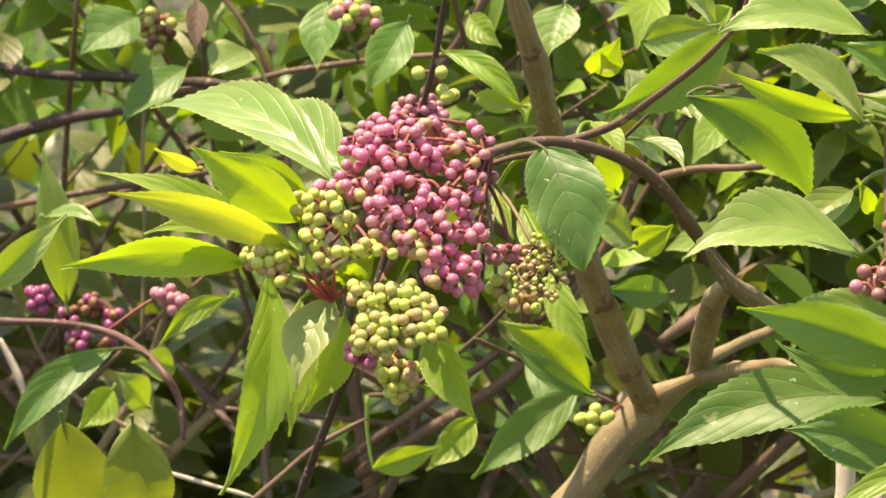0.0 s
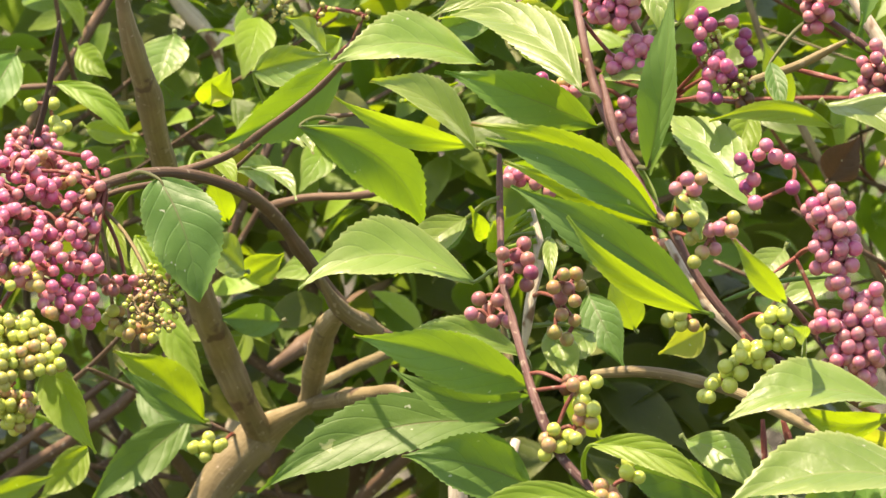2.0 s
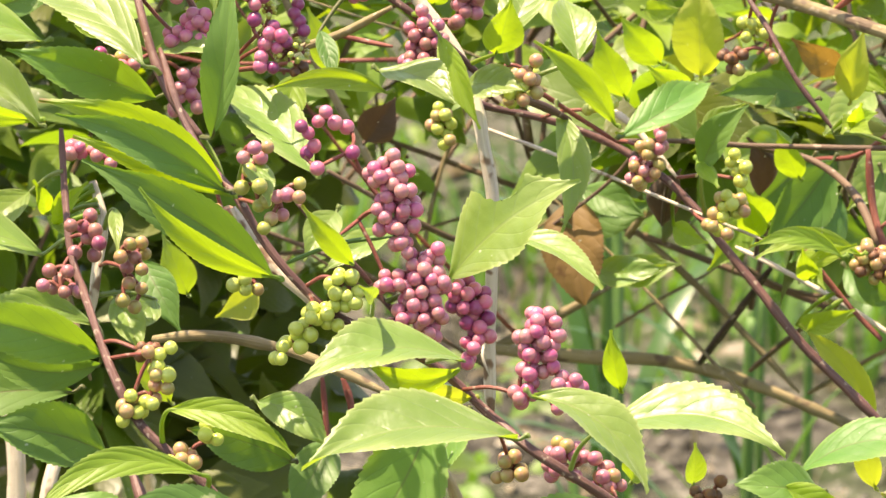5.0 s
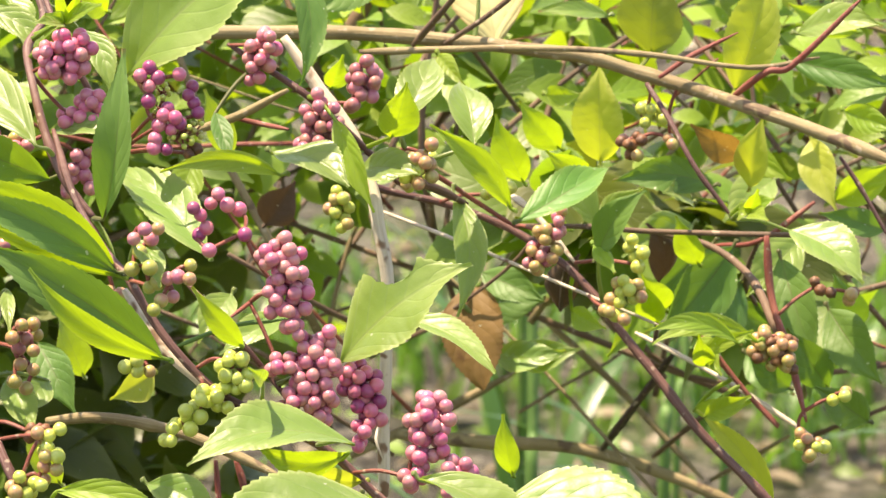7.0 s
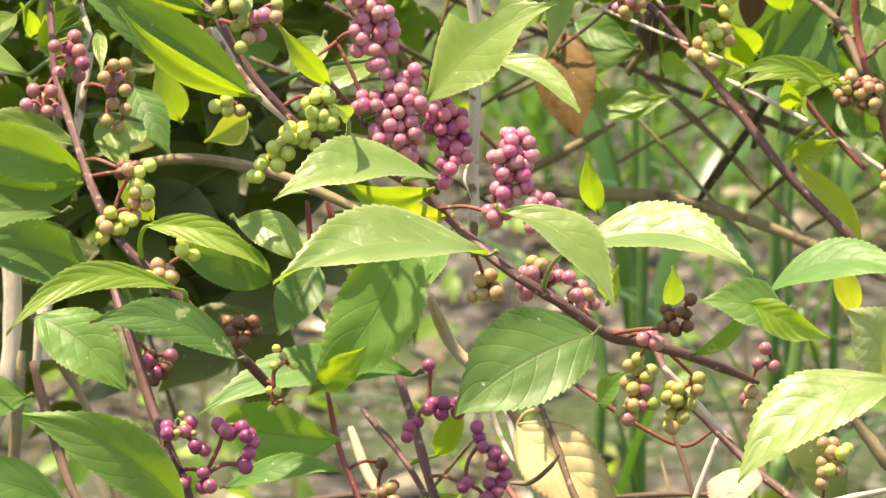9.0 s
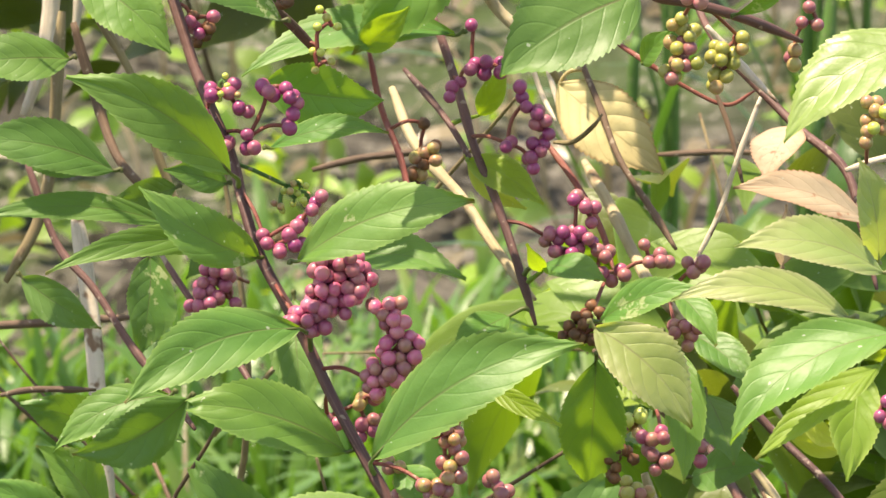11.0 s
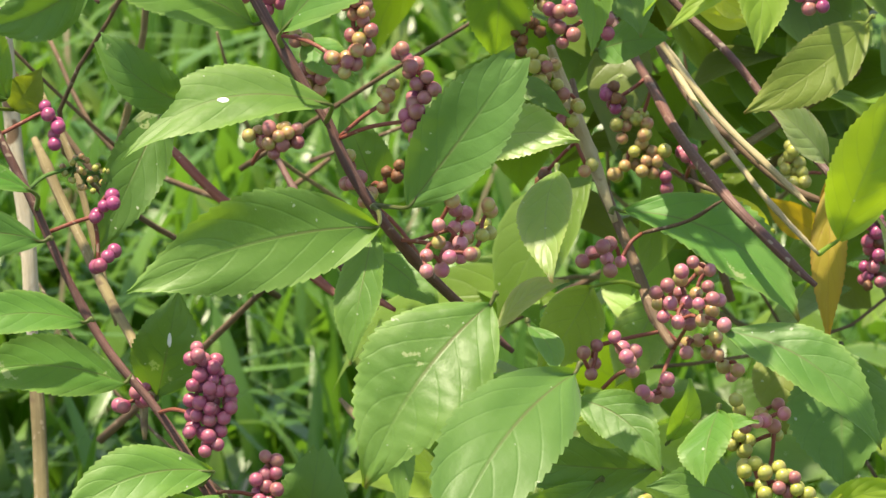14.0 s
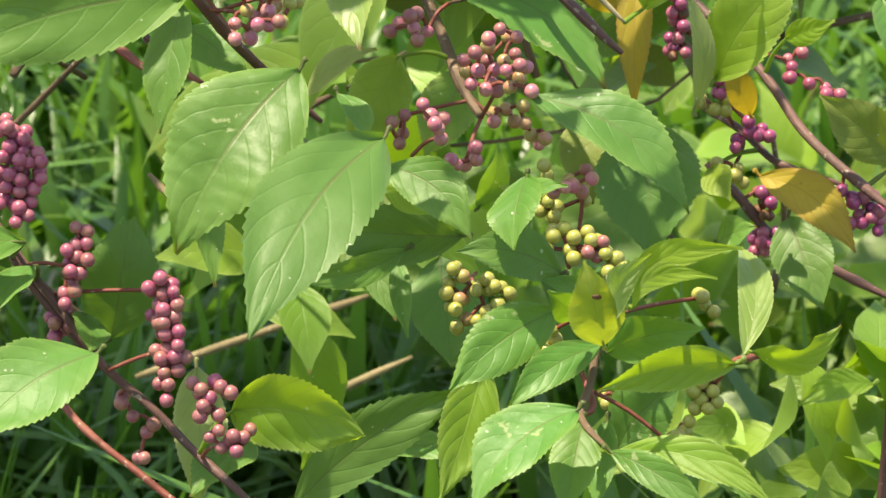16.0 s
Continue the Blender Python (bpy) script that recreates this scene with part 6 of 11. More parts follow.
leaf(b, (0.1786, 1.2872, 0.6345), (0.1429, 1.2826, 0.6467), 0.0109, (0.29, -0.79, 0.54), "blue", arc=0.12, sag=0.06, plump=0.5)
leaf(b, (0.1529, 1.3766, 0.6344), (0.1208, 1.3701, 0.6450), 0.0161, (0.28, -0.92, 0.29), "blue", arc=0.05, sag=0.06, fold=0.30)
leaf(b, (0.1998, 1.3772, 0.6297), (0.1729, 1.3713, 0.6412), 0.0132, (0.22, -0.98, 0.01), "blue", arc=0.05, sag=0.06, plump=0.5)
leaf(b, (0.1683, 1.3707, 0.6486), (0.1584, 1.3640, 0.6669), 0.0073, (0.01, -0.94, -0.34), "sunny", sag=0.06, fold=0.30)
leaf(b, (0.1387, 1.3903, 0.6838), (0.0953, 1.3821, 0.6860), 0.0190, (0.13, -0.47, 0.87), "sunny", arc=0.17, sag=0.06, fold=0.30, stalk=(0.1455, 1.3877, 0.6882), label="pale toothed leaf half in shade")
leaf(b, (0.1515, 1.3847, 0.6660), (0.1172, 1.3772, 0.6721), 0.0086, (0.27, -0.71, 0.65), "sunny", arc=0.10, sag=0.06, fold=0.30, stalk=(0.1521, 1.3995, 0.6631))
leaf(b, (0.1509, 1.3684, 0.6623), (0.108, 1.3634, 0.6761), 0.0142, (0.12, -0.99, -0.05), "green", arc=0.05, sag=0.06, fold=0.3, stalk=(0.1481, 1.3619, 0.6729))
leaf(b, (0.1518, 1.3780, 0.6577), (0.1183, 1.3710, 0.6662), 0.0097, (0.23, -0.97, 0.09), "blue", arc=-0.12, sag=0.06, fold=0.30, stalk=(0.1474, 1.3667, 0.6758))
leaf(b, (0.1500, 1.4247, 0.6383), (0.0865, 1.4142, 0.6256), 0.0176, (-0.01, -0.75, 0.66), "blue", arc=0.08, sag=0.06, fold=0.30)
leaf(b, (0.1438, 1.4213, 0.6869), (0.1401, 1.4117, 0.6974), 0.0047, (0.51, -0.72, -0.48), "lime", sag=0.06, fold=0.30, stalk=(0.1550, 1.4143, 0.6955))
leaf(b, (0.1459, 1.4208, 0.6854), (0.1480, 1.4108, 0.6973), 0.0045, (-0.15, -0.77, -0.62), "lime", sag=0.06, fold=0.30, stalk=(0.1551, 1.4133, 0.6945))
leaf(b, (0.1455, 1.4163, 0.6857), (0.1519, 1.4060, 0.6982), 0.0048, (-0.82, -0.57, -0.05), "lime", sag=0.06, fold=0.30, stalk=(0.1555, 1.4111, 0.6924))
leaf(b, (0.1452, 1.4134, 0.6864), (0.1475, 1.4005, 0.6854), 0.0051, (-0.21, -0.11, 0.97), "sunny", sag=0.06, fold=0.30, stalk=(0.1557, 1.4101, 0.6914))
leaf(b, (0.1449, 1.4103, 0.6863), (0.1447, 1.4002, 0.6967), 0.0041, (0.19, -0.71, -0.68), "lime", sag=0.06, fold=0.30, stalk=(0.1559, 1.4085, 0.6899))
leaf(b, (0.1583, 1.3980, 0.6930), (0.1573, 1.3841, 0.6858), 0.0038, (-0.09, -0.45, 0.89), "sunny", sag=0.06, fold=0.30, stalk=(0.1566, 1.4048, 0.6862))
leaf(b, (0.1707, 1.4134, 0.6650), (0.1603, 1.4008, 0.6594), 0.0090, (0.30, -0.59, 0.75), "sunny", sag=0.06, fold=0.30, stalk=(0.1530, 1.4010, 0.6698))
leaf(b, (0.1389, 1.4157, 0.6943), (0.1200, 1.4026, 0.6830), 0.0102, (-0.05, -0.61, 0.79), "sunny", sag=0.06, fold=0.30, stalk=(0.1463, 1.4044, 0.7017))

b = branch("leafy green stem end with dull berries", (0.2223, 1.4385, 0.7464), "branches of the shrub")
stem(b, "purple", 0.00082, 0.00137, [(0.2227, 1.4460, 0.7458), (0.2310, 1.4407, 0.7407), (0.2419, 1.4330, 0.7337), (0.2518, 1.4373, 0.7244), (0.2618, 1.4413, 0.7144), (0.2690, 1.4468, 0.7094), (0.2805, 1.4589, 0.7029), (0.2922, 1.4707, 0.6955)])
stem(b, "red", 0.00064, 0.00051, [(0.2638, 1.4480, 0.7107), (0.2705, 1.4478, 0.7160), (0.2779, 1.4459, 0.7133)])
cluster(b, (0.2231, 1.4458, 0.7455), [(0.2315, 1.4376, 0.7495, 0.0021), (0.2281, 1.4376, 0.7465, 0.0021), (0.2318, 1.4369, 0.7459, 0.0024), (0.2288, 1.4369, 0.7429, 0.0024), (0.2317, 1.4361, 0.7415, 0.0021), (0.2281, 1.4362, 0.7385, 0.0018)], "mpp")
cluster(b, (0.245, 1.4344, 0.7308), [(0.2577, 1.4318, 0.742, 0.0021), (0.2543, 1.4317, 0.7383, 0.0024), (0.2587, 1.431, 0.7384, 0.0021), (0.255, 1.4311, 0.7354, 0.0021), (0.2579, 1.4304, 0.7348, 0.0021), (0.2535, 1.4306, 0.7315, 0.0018)], "qqp")
cluster(b, (0.2429, 1.4335, 0.7327), [(0.2433, 1.4251, 0.7341, 0.0021), (0.2414, 1.4248, 0.7308, 0.0021), (0.2457, 1.4242, 0.7316, 0.0021), (0.2421, 1.424, 0.7272, 0.0024), (0.2464, 1.4234, 0.728, 0.0021), (0.2435, 1.4231, 0.7236, 0.0027), (0.2398, 1.4236, 0.7228, 0.0021), (0.2457, 1.4229, 0.7244, 0.0021), (0.2413, 1.4229, 0.7207, 0.0018)], "qqp")
cluster(b, (0.2618, 1.4413, 0.7144), [(0.2709, 1.4246, 0.7169, 0.0024), (0.2686, 1.4243, 0.7132, 0.0024), (0.2723, 1.4238, 0.7141, 0.0018), (0.2731, 1.4251, 0.7213, 0.0018)], "oog")
leaf(b, (0.1913, 1.4119, 0.7446), (0.2301, 1.4001, 0.7821), 0.0257, (-0.60, -0.69, 0.41), "sunny", arc=-0.03, sag=0.06, fold=0.30)
leaf(b, (0.2354, 1.4253, 0.7718), (0.2362, 1.4078, 0.7423), 0.0084, (0.17, -0.84, 0.51), "blue", arc=-0.10, sag=0.06, fold=0.30)
leaf(b, (0.2459, 1.4163, 0.7309), (0.2523, 1.3986, 0.7098), 0.0075, (-0.5, -0.84, -0.2), "lime", arc=-0.06, sag=0.06, fold=0.3, stalk=(0.2419, 1.433, 0.7337))
leaf(b, (0.2561, 1.4344, 0.7136), (0.2689, 1.4201, 0.7156), 0.0126, (-0.49, -0.32, 0.81), "sunny", sag=0.06, fold=0.30, stalk=(0.2581, 1.4399, 0.7181))
leaf(b, (0.2167, 1.4288, 0.7310), (0.2184, 1.4142, 0.7205), 0.0054, (-0.11, -0.59, 0.80), "blue", sag=0.06, fold=0.30, stalk=(0.2305, 1.4410, 0.7409))
leaf(b, (0.2642, 1.4346, 0.7218), (0.2666, 1.4248, 0.7380), 0.0108, (-0.08, -0.86, -0.51), "lime", sag=0.06, fold=0.30, stalk=(0.2581, 1.4399, 0.7181))
leaf(b, (0.2696, 1.4492, 0.7223), (0.2819, 1.4678, 0.7385), 0.0123, (-0.2, -0.62, 0.76), "sunny", arc=0.05, sag=0.06, fold=0.3, stalk=(0.2705, 1.4478, 0.716))
leaf(b, (0.2887, 1.4444, 0.7172), (0.2889, 1.4641, 0.7321), 0.012, (0.05, -0.65, 0.75), "sunny", sag=0.06, fold=0.3, stalk=(0.2779, 1.4459, 0.7133))
leaf(b, (0.2976, 1.4394, 0.7006), (0.2755, 1.4359, 0.7237), 0.0072, (0.01, -0.99, -0.14), "lime", arc=0.08, sag=0.06, fold=0.30)

b = branch("long tan branch running level with bleached side twig", (0.2404, 1.5335, 0.7331), "branches of the shrub")
stem(b, "tan", 0.00194, 0.00188, [(0.2096, 1.5451, 0.7299), (0.2420, 1.5332, 0.7331), (0.2822, 1.5262, 0.7320), (0.3267, 1.5090, 0.7291), (0.3464, 1.5037, 0.7242), (0.3642, 1.4908, 0.7197), (0.3887, 1.4675, 0.7132), (0.4067, 1.4457, 0.7076)], knots=0.07)
stem(b, "tan", 0.00103, 0.00064, [(0.2715, 1.5198, 0.7290), (0.3023, 1.5067, 0.7315), (0.3235, 1.4948, 0.7331), (0.3462, 1.4895, 0.7318), (0.3731, 1.4824, 0.7286), (0.3919, 1.4781, 0.7317)])
stem(b, "brown", 0.00109, 0.00071, [(0.2847, 1.5102, 0.7323), (0.2889, 1.4958, 0.7429), (0.2938, 1.4813, 0.7546)])
stem(b, "brown", 0.00085, 0.00060, [(0.2946, 1.5159, 0.7313), (0.3040, 1.5078, 0.7396), (0.3133, 1.4998, 0.7494)])
stem(b, "brown", 0.00309, 0.00252, [(0.3038, 1.7462, 0.6861), (0.3130, 1.7468, 0.6985), (0.3204, 1.7478, 0.7127)])
stem(b, "purple", 0.00086, 0.00064, [(0.3474, 1.4953, 0.7225), (0.3517, 1.4849, 0.7141), (0.3564, 1.4737, 0.7028), (0.3657, 1.4686, 0.6894)])
stem(b, "red", 0.00119, 0.00066, [(0.3703, 1.4892, 0.7191), (0.3776, 1.4810, 0.7275), (0.3851, 1.4795, 0.7299), (0.4014, 1.4707, 0.7491)])
stem(b, "red", 0.00079, 0.00053, [(0.3507, 1.4948, 0.7241), (0.3600, 1.4938, 0.7304), (0.3722, 1.4919, 0.7367)])
stem(b, "purple", 0.00074, 0.00053, [(0.3945, 1.4647, 0.7066), (0.4002, 1.4613, 0.6976), (0.4072, 1.4566, 0.6842)])
leaf(b, (0.3442, 1.5372, 0.6923), (0.3413, 1.5305, 0.7197), 0.0154, (-0.46, -0.87, -0.05), "yellow", arc=0.02, sag=0.06, fold=0.3, plump=0.6)
leaf(b, (0.3555, 1.5252, 0.7251), (0.3548, 1.5174, 0.7518), 0.0191, (-0.4, -0.76, -0.5), "olive", sag=0.06, fold=0.3, stalk=(0.3464, 1.5037, 0.7242))
leaf(b, (0.3747, 1.5037, 0.7186), (0.3816, 1.4957, 0.7547), 0.0158, (-0.51, -0.86, -0.09), "yellow", arc=0.04, sag=0.06, fold=0.30, stalk=(0.3703, 1.4892, 0.7191))
leaf(b, (0.3956, 1.5164, 0.7314), (0.4153, 1.4993, 0.7362), 0.0106, (-0.61, -0.54, 0.58), "sunny", arc=-0.08, sag=0.06, fold=0.30)
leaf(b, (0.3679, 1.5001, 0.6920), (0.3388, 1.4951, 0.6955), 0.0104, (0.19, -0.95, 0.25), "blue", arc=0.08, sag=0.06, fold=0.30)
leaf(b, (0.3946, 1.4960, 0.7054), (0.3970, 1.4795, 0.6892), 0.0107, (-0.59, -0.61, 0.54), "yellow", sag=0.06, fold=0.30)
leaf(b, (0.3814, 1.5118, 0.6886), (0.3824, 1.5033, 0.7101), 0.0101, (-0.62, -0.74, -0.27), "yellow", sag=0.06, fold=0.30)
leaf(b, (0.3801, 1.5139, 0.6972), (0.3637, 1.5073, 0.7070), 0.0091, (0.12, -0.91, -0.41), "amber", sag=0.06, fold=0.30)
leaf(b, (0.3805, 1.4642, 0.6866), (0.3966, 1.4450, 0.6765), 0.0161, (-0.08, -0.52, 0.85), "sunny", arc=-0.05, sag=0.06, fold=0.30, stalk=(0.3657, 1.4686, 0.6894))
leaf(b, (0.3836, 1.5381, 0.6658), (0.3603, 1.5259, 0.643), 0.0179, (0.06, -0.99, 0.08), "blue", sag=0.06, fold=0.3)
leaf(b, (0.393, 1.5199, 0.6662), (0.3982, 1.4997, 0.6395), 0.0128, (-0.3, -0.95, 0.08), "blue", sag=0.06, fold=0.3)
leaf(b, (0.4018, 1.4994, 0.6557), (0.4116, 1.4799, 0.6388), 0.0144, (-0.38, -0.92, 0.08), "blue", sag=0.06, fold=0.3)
leaf(b, (0.3793, 1.5302, 0.6988), (0.3930, 1.5124, 0.6906), 0.0098, (-0.70, -0.66, 0.27), "lime", sag=0.06, fold=0.30)
leaf(b, (0.3222, 1.5749, 0.6279), (0.3388, 1.5599, 0.6325), 0.0102, (-0.66, -0.59, 0.47), "sunny", arc=0.10, sag=0.06, fold=0.30)
leaf(b, (0.3190, 1.5808, 0.6512), (0.3345, 1.5639, 0.6460), 0.0099, (-0.58, -0.67, 0.46), "blue", sag=0.06, fold=0.30)
leaf(b, (0.3135, 1.4975, 0.6953), (0.3039, 1.4908, 0.7148), 0.0103, (-0.21, -0.89, -0.41), "lime", sag=0.06, fold=0.30)
leaf(b, (0.3300, 1.5259, 0.6987), (0.3170, 1.5189, 0.7129), 0.0099, (0.01, -0.90, -0.44), "lime", sag=0.06, fold=0.30)
leaf(b, (0.3350, 1.5081, 0.6933), (0.3205, 1.5007, 0.7032), 0.0080, (0.25, -0.92, -0.31), "lime", sag=0.06, fold=0.30)
leaf(b, (0.3261, 1.4605, 0.6814), (0.3359, 1.4501, 0.7020), 0.0099, (-0.80, -0.59, 0.08), "blue", arc=-0.05, sag=0.06, fold=0.30)
leaf(b, (0.3624, 1.5006, 0.6875), (0.3521, 1.4915, 0.6929), 0.0098, (0.68, -0.43, 0.59), "sunny", sag=0.06, fold=0.30)
leaf(b, (0.4004, 1.4910, 0.6883), (0.4141, 1.4774, 0.7018), 0.0098, (-0.50, -0.81, -0.31), "lime", sag=0.06, fold=0.30)
leaf(b, (0.4041, 1.4950, 0.7130), (0.4144, 1.4791, 0.7110), 0.0080, (-0.82, -0.55, 0.16), "lime", sag=0.06, fold=0.30)
leaf(b, (0.4007, 1.5442, 0.7185), (0.4268, 1.5237, 0.7142), 0.0097, (-0.55, -0.77, 0.33), "blue", sag=0.06, fold=0.30)
leaf(b, (0.3667, 1.4542, 0.6971), (0.3607, 1.4426, 0.6950), 0.0046, (0.41, -0.36, 0.84), "lime", sag=0.06, fold=0.30, stalk=(0.3652, 1.4689, 0.6901))
leaf(b, (0.3666, 1.4537, 0.6948), (0.3696, 1.4415, 0.7004), 0.0059, (-0.97, -0.23, 0.02), "lime", sag=0.06, fold=0.30, stalk=(0.3657, 1.4686, 0.6894))
leaf(b, (0.3659, 1.4509, 0.6954), (0.3653, 1.4400, 0.7031), 0.0046, (-0.32, -0.54, -0.78), "lime", sag=0.06, fold=0.30, stalk=(0.3657, 1.4686, 0.6894))
leaf(b, (0.3648, 1.4465, 0.6956), (0.3662, 1.4337, 0.6967), 0.0053, (-0.64, -0.00, 0.77), "lime", sag=0.06, fold=0.30, stalk=(0.3657, 1.4686, 0.6894))
leaf(b, (0.4353, 1.5976, 0.7163), (0.4131, 1.5927, 0.7262), 0.0087, (0.10, -0.96, -0.26), "lime", sag=0.06, fold=0.30)
leaf(b, (0.3057, 1.5242, 0.7471), (0.2943, 1.5154, 0.7551), 0.0082, (0.71, -0.63, 0.32), "sunny", sag=0.06, fold=0.30, stalk=(0.3033, 1.5180, 0.7307))
leaf(b, (0.313, 1.5348, 0.7267), (0.307, 1.5632, 0.7531), 0.024, (-0.1, -0.62, 0.78), "tan", arc=0.05, sag=0.06, fold=0.3, stalk=(0.3056, 1.5171, 0.7305), label="dry tan leaf with dark veins")
leaf(b, (0.3555, 1.4630, 0.6531), (0.3663, 1.4497, 0.6621), 0.0047, (-0.80, -0.60, 0.08), "lime", sag=0.06, fold=0.30)
cluster(b, (0.3567, 1.4962, 0.7216), [(0.3429, 1.5008, 0.7049, 0.0022), (0.3459, 1.5003, 0.7057, 0.0019), (0.3451, 1.4997, 0.7019, 0.0019), (0.3551, 1.4982, 0.7062, 0.0019)], "od")
cluster(b, (0.3511, 1.5003, 0.7230), [(0.3509, 1.5083, 0.7128, 0.0022), (0.3539, 1.5073, 0.7113, 0.0019), (0.3501, 1.5079, 0.7097, 0.0016)], "g")

b = branch("dark red stems with sparse half-ripe berries", (0.3797, 1.4611, 0.6066), "branches of the shrub")
stem(b, "purple", 0.00097, 0.00141, [(0.2656, 1.5146, 0.6957), (0.2792, 1.5187, 0.6896), (0.2952, 1.5179, 0.6856), (0.3121, 1.5133, 0.6795), (0.3222, 1.5067, 0.6735), (0.3303, 1.4988, 0.6668), (0.3385, 1.4913, 0.6557), (0.3495, 1.4821, 0.6412), (0.3587, 1.4721, 0.6287), (0.3703, 1.4661, 0.6168), (0.3819, 1.4600, 0.6049)])
stem(b, "red", 0.00080, 0.00067, [(0.2772, 1.4988, 0.7048), (0.2921, 1.5019, 0.6957), (0.3026, 1.5061, 0.6881), (0.3138, 1.5053, 0.6806)])
stem(b, "pale", 0.00095, 0.00094, [(0.3133, 1.5195, 0.6882), (0.3194, 1.5095, 0.6836), (0.3283, 1.4973, 0.6721)])
stem(b, "brown", 0.00075, 0.00074, [(0.3130, 1.5176, 0.6789), (0.3364, 1.5201, 0.6772), (0.3550, 1.5156, 0.6762), (0.3946, 1.4906, 0.6790)])
stem(b, "brown", 0.00076, 0.00149, [(0.3583, 1.5300, 0.6730), (0.3738, 1.5254, 0.6693), (0.3810, 1.5067, 0.6640), (0.3831, 1.4882, 0.6550), (0.3873, 1.4846, 0.6443)])
stem(b, "pale", 0.00054, 0.00040, [(0.2784, 1.5328, 0.6818), (0.3051, 1.5103, 0.6734), (0.3265, 1.4885, 0.6665), (0.3461, 1.4669, 0.6603)])
stem(b, "pale", 0.00070, 0.00082, [(0.3590, 1.5535, 0.6381), (0.3729, 1.5331, 0.6327), (0.3835, 1.5212, 0.6273), (0.3999, 1.5065, 0.6172)])
stem(b, "red", 0.00067, 0.00054, [(0.3631, 1.4923, 0.6508), (0.3733, 1.4867, 0.6379), (0.3836, 1.4814, 0.6273)])
stem(b, "brown", 0.00064, 0.00052, [(0.3314, 1.5513, 0.6712), (0.3227, 1.5653, 0.6551), (0.3055, 1.5804, 0.6372)])
cluster(b, (0.3126, 1.5054, 0.6814), [(0.3211, 1.4865, 0.6879, 0.0019), (0.3171, 1.4863, 0.6829, 0.0022), (0.3209, 1.4855, 0.6829, 0.0019), (0.3146, 1.4858, 0.6783, 0.0022), (0.3176, 1.4849, 0.6767, 0.0022), (0.3137, 1.4852, 0.6744, 0.0019), (0.3208, 1.4847, 0.6791, 0.0016)], "oop")
cluster(b, (0.3296, 1.4851, 0.6655), [(0.3364, 1.4716, 0.6710, 0.0022), (0.3394, 1.4706, 0.6695, 0.0022), (0.3340, 1.4715, 0.6679, 0.0019), (0.3323, 1.4710, 0.6641, 0.0022), (0.3353, 1.4699, 0.6626, 0.0019)], "gog")
cluster(b, (0.3283, 1.4973, 0.6721), [(0.3407, 1.4807, 0.6808, 0.0019), (0.3421, 1.4797, 0.6778, 0.0022), (0.3412, 1.4793, 0.6750, 0.0019)], "g")
cluster(b, (0.3873, 1.4846, 0.6443), [(0.3764, 1.4738, 0.6537, 0.0019), (0.3793, 1.4725, 0.6515, 0.0025), (0.3822, 1.4710, 0.6485, 0.0025), (0.3831, 1.4719, 0.6531, 0.0019), (0.3792, 1.4716, 0.6477, 0.0019)], "ood")
cluster(b, (0.2803, 1.4994, 0.7029), [(0.2819, 1.4898, 0.7033, 0.0022), (0.2787, 1.4898, 0.7002, 0.0022), (0.2833, 1.4889, 0.7002, 0.0019), (0.2794, 1.4892, 0.6979, 0.0019), (0.2850, 1.4895, 0.7048, 0.0019)], "oog")
cluster(b, (0.2935, 1.5180, 0.6860), [(0.3091, 1.5066, 0.6974, 0.0016), (0.3104, 1.5053, 0.6920, 0.0019), (0.3058, 1.5059, 0.6904, 0.0016)], "og")
leaf(b, (0.3028, 1.4685, 0.6955), (0.2849, 1.4639, 0.7168), 0.0071, (0.02, -0.98, -0.19), "lime", arc=0.08, sag=0.06, fold=0.30)
leaf(b, (0.2888, 1.4719, 0.6984), (0.2852, 1.4451, 0.6717), 0.0095, (0.1, -0.66, 0.74), "sunny", arc=-0.08, sag=0.06, fold=0.3)
leaf(b, (0.3296, 1.4751, 0.68), (0.3385, 1.4647, 0.6997), 0.0097, (-0.6, -0.5, 0.62), "sunny", arc=-0.08, sag=0.06, fold=0.3, stalk=(0.3327, 1.4817, 0.6645))
leaf(b, (0.3161, 1.5806, 0.6473), (0.3159, 1.5619, 0.6210), 0.0186, (-0.45, -0.73, 0.52), "amber", sag=0.06, fold=0.30, plump=1.0, stalk=(0.3127, 1.5740, 0.6447), label="orange-brown withered leaf")
leaf(b, (0.3710, 1.4600, 0.6568), (0.3412, 1.4551, 0.6588), 0.0064, (0.17, -0.87, 0.46), "lime", arc=0.14, sag=0.06, fold=0.30)
leaf(b, (0.3597, 1.4781, 0.6542), (0.3614, 1.4633, 0.6474), 0.0072, (-0.67, -0.38, 0.64), "lime", sag=0.06, fold=0.30, stalk=(0.3631, 1.4923, 0.6508))
leaf(b, (0.3844, 1.4905, 0.6017), (0.3622, 1.4906, 0.6299), 0.0085, (-0.16, -0.98, -0.12), "yellow", arc=0.08, sag=0.06, fold=0.30, label="yellow leaf on a purple stem")
leaf(b, (0.3641, 1.5022, 0.6272), (0.3769, 1.4876, 0.6326), 0.0066, (-0.71, -0.68, -0.16), "lime", sag=0.06, fold=0.30, stalk=(0.3717, 1.4875, 0.6399))
leaf(b, (0.3285, 1.5167, 0.6540), (0.3313, 1.5074, 0.6714), 0.0098, (-0.52, -0.79, -0.34), "brown", arc=-0.10, sag=0.06, fold=0.30, curl=0.50, stalk=(0.3269, 1.5021, 0.6697), label="curled dead brown leaf")
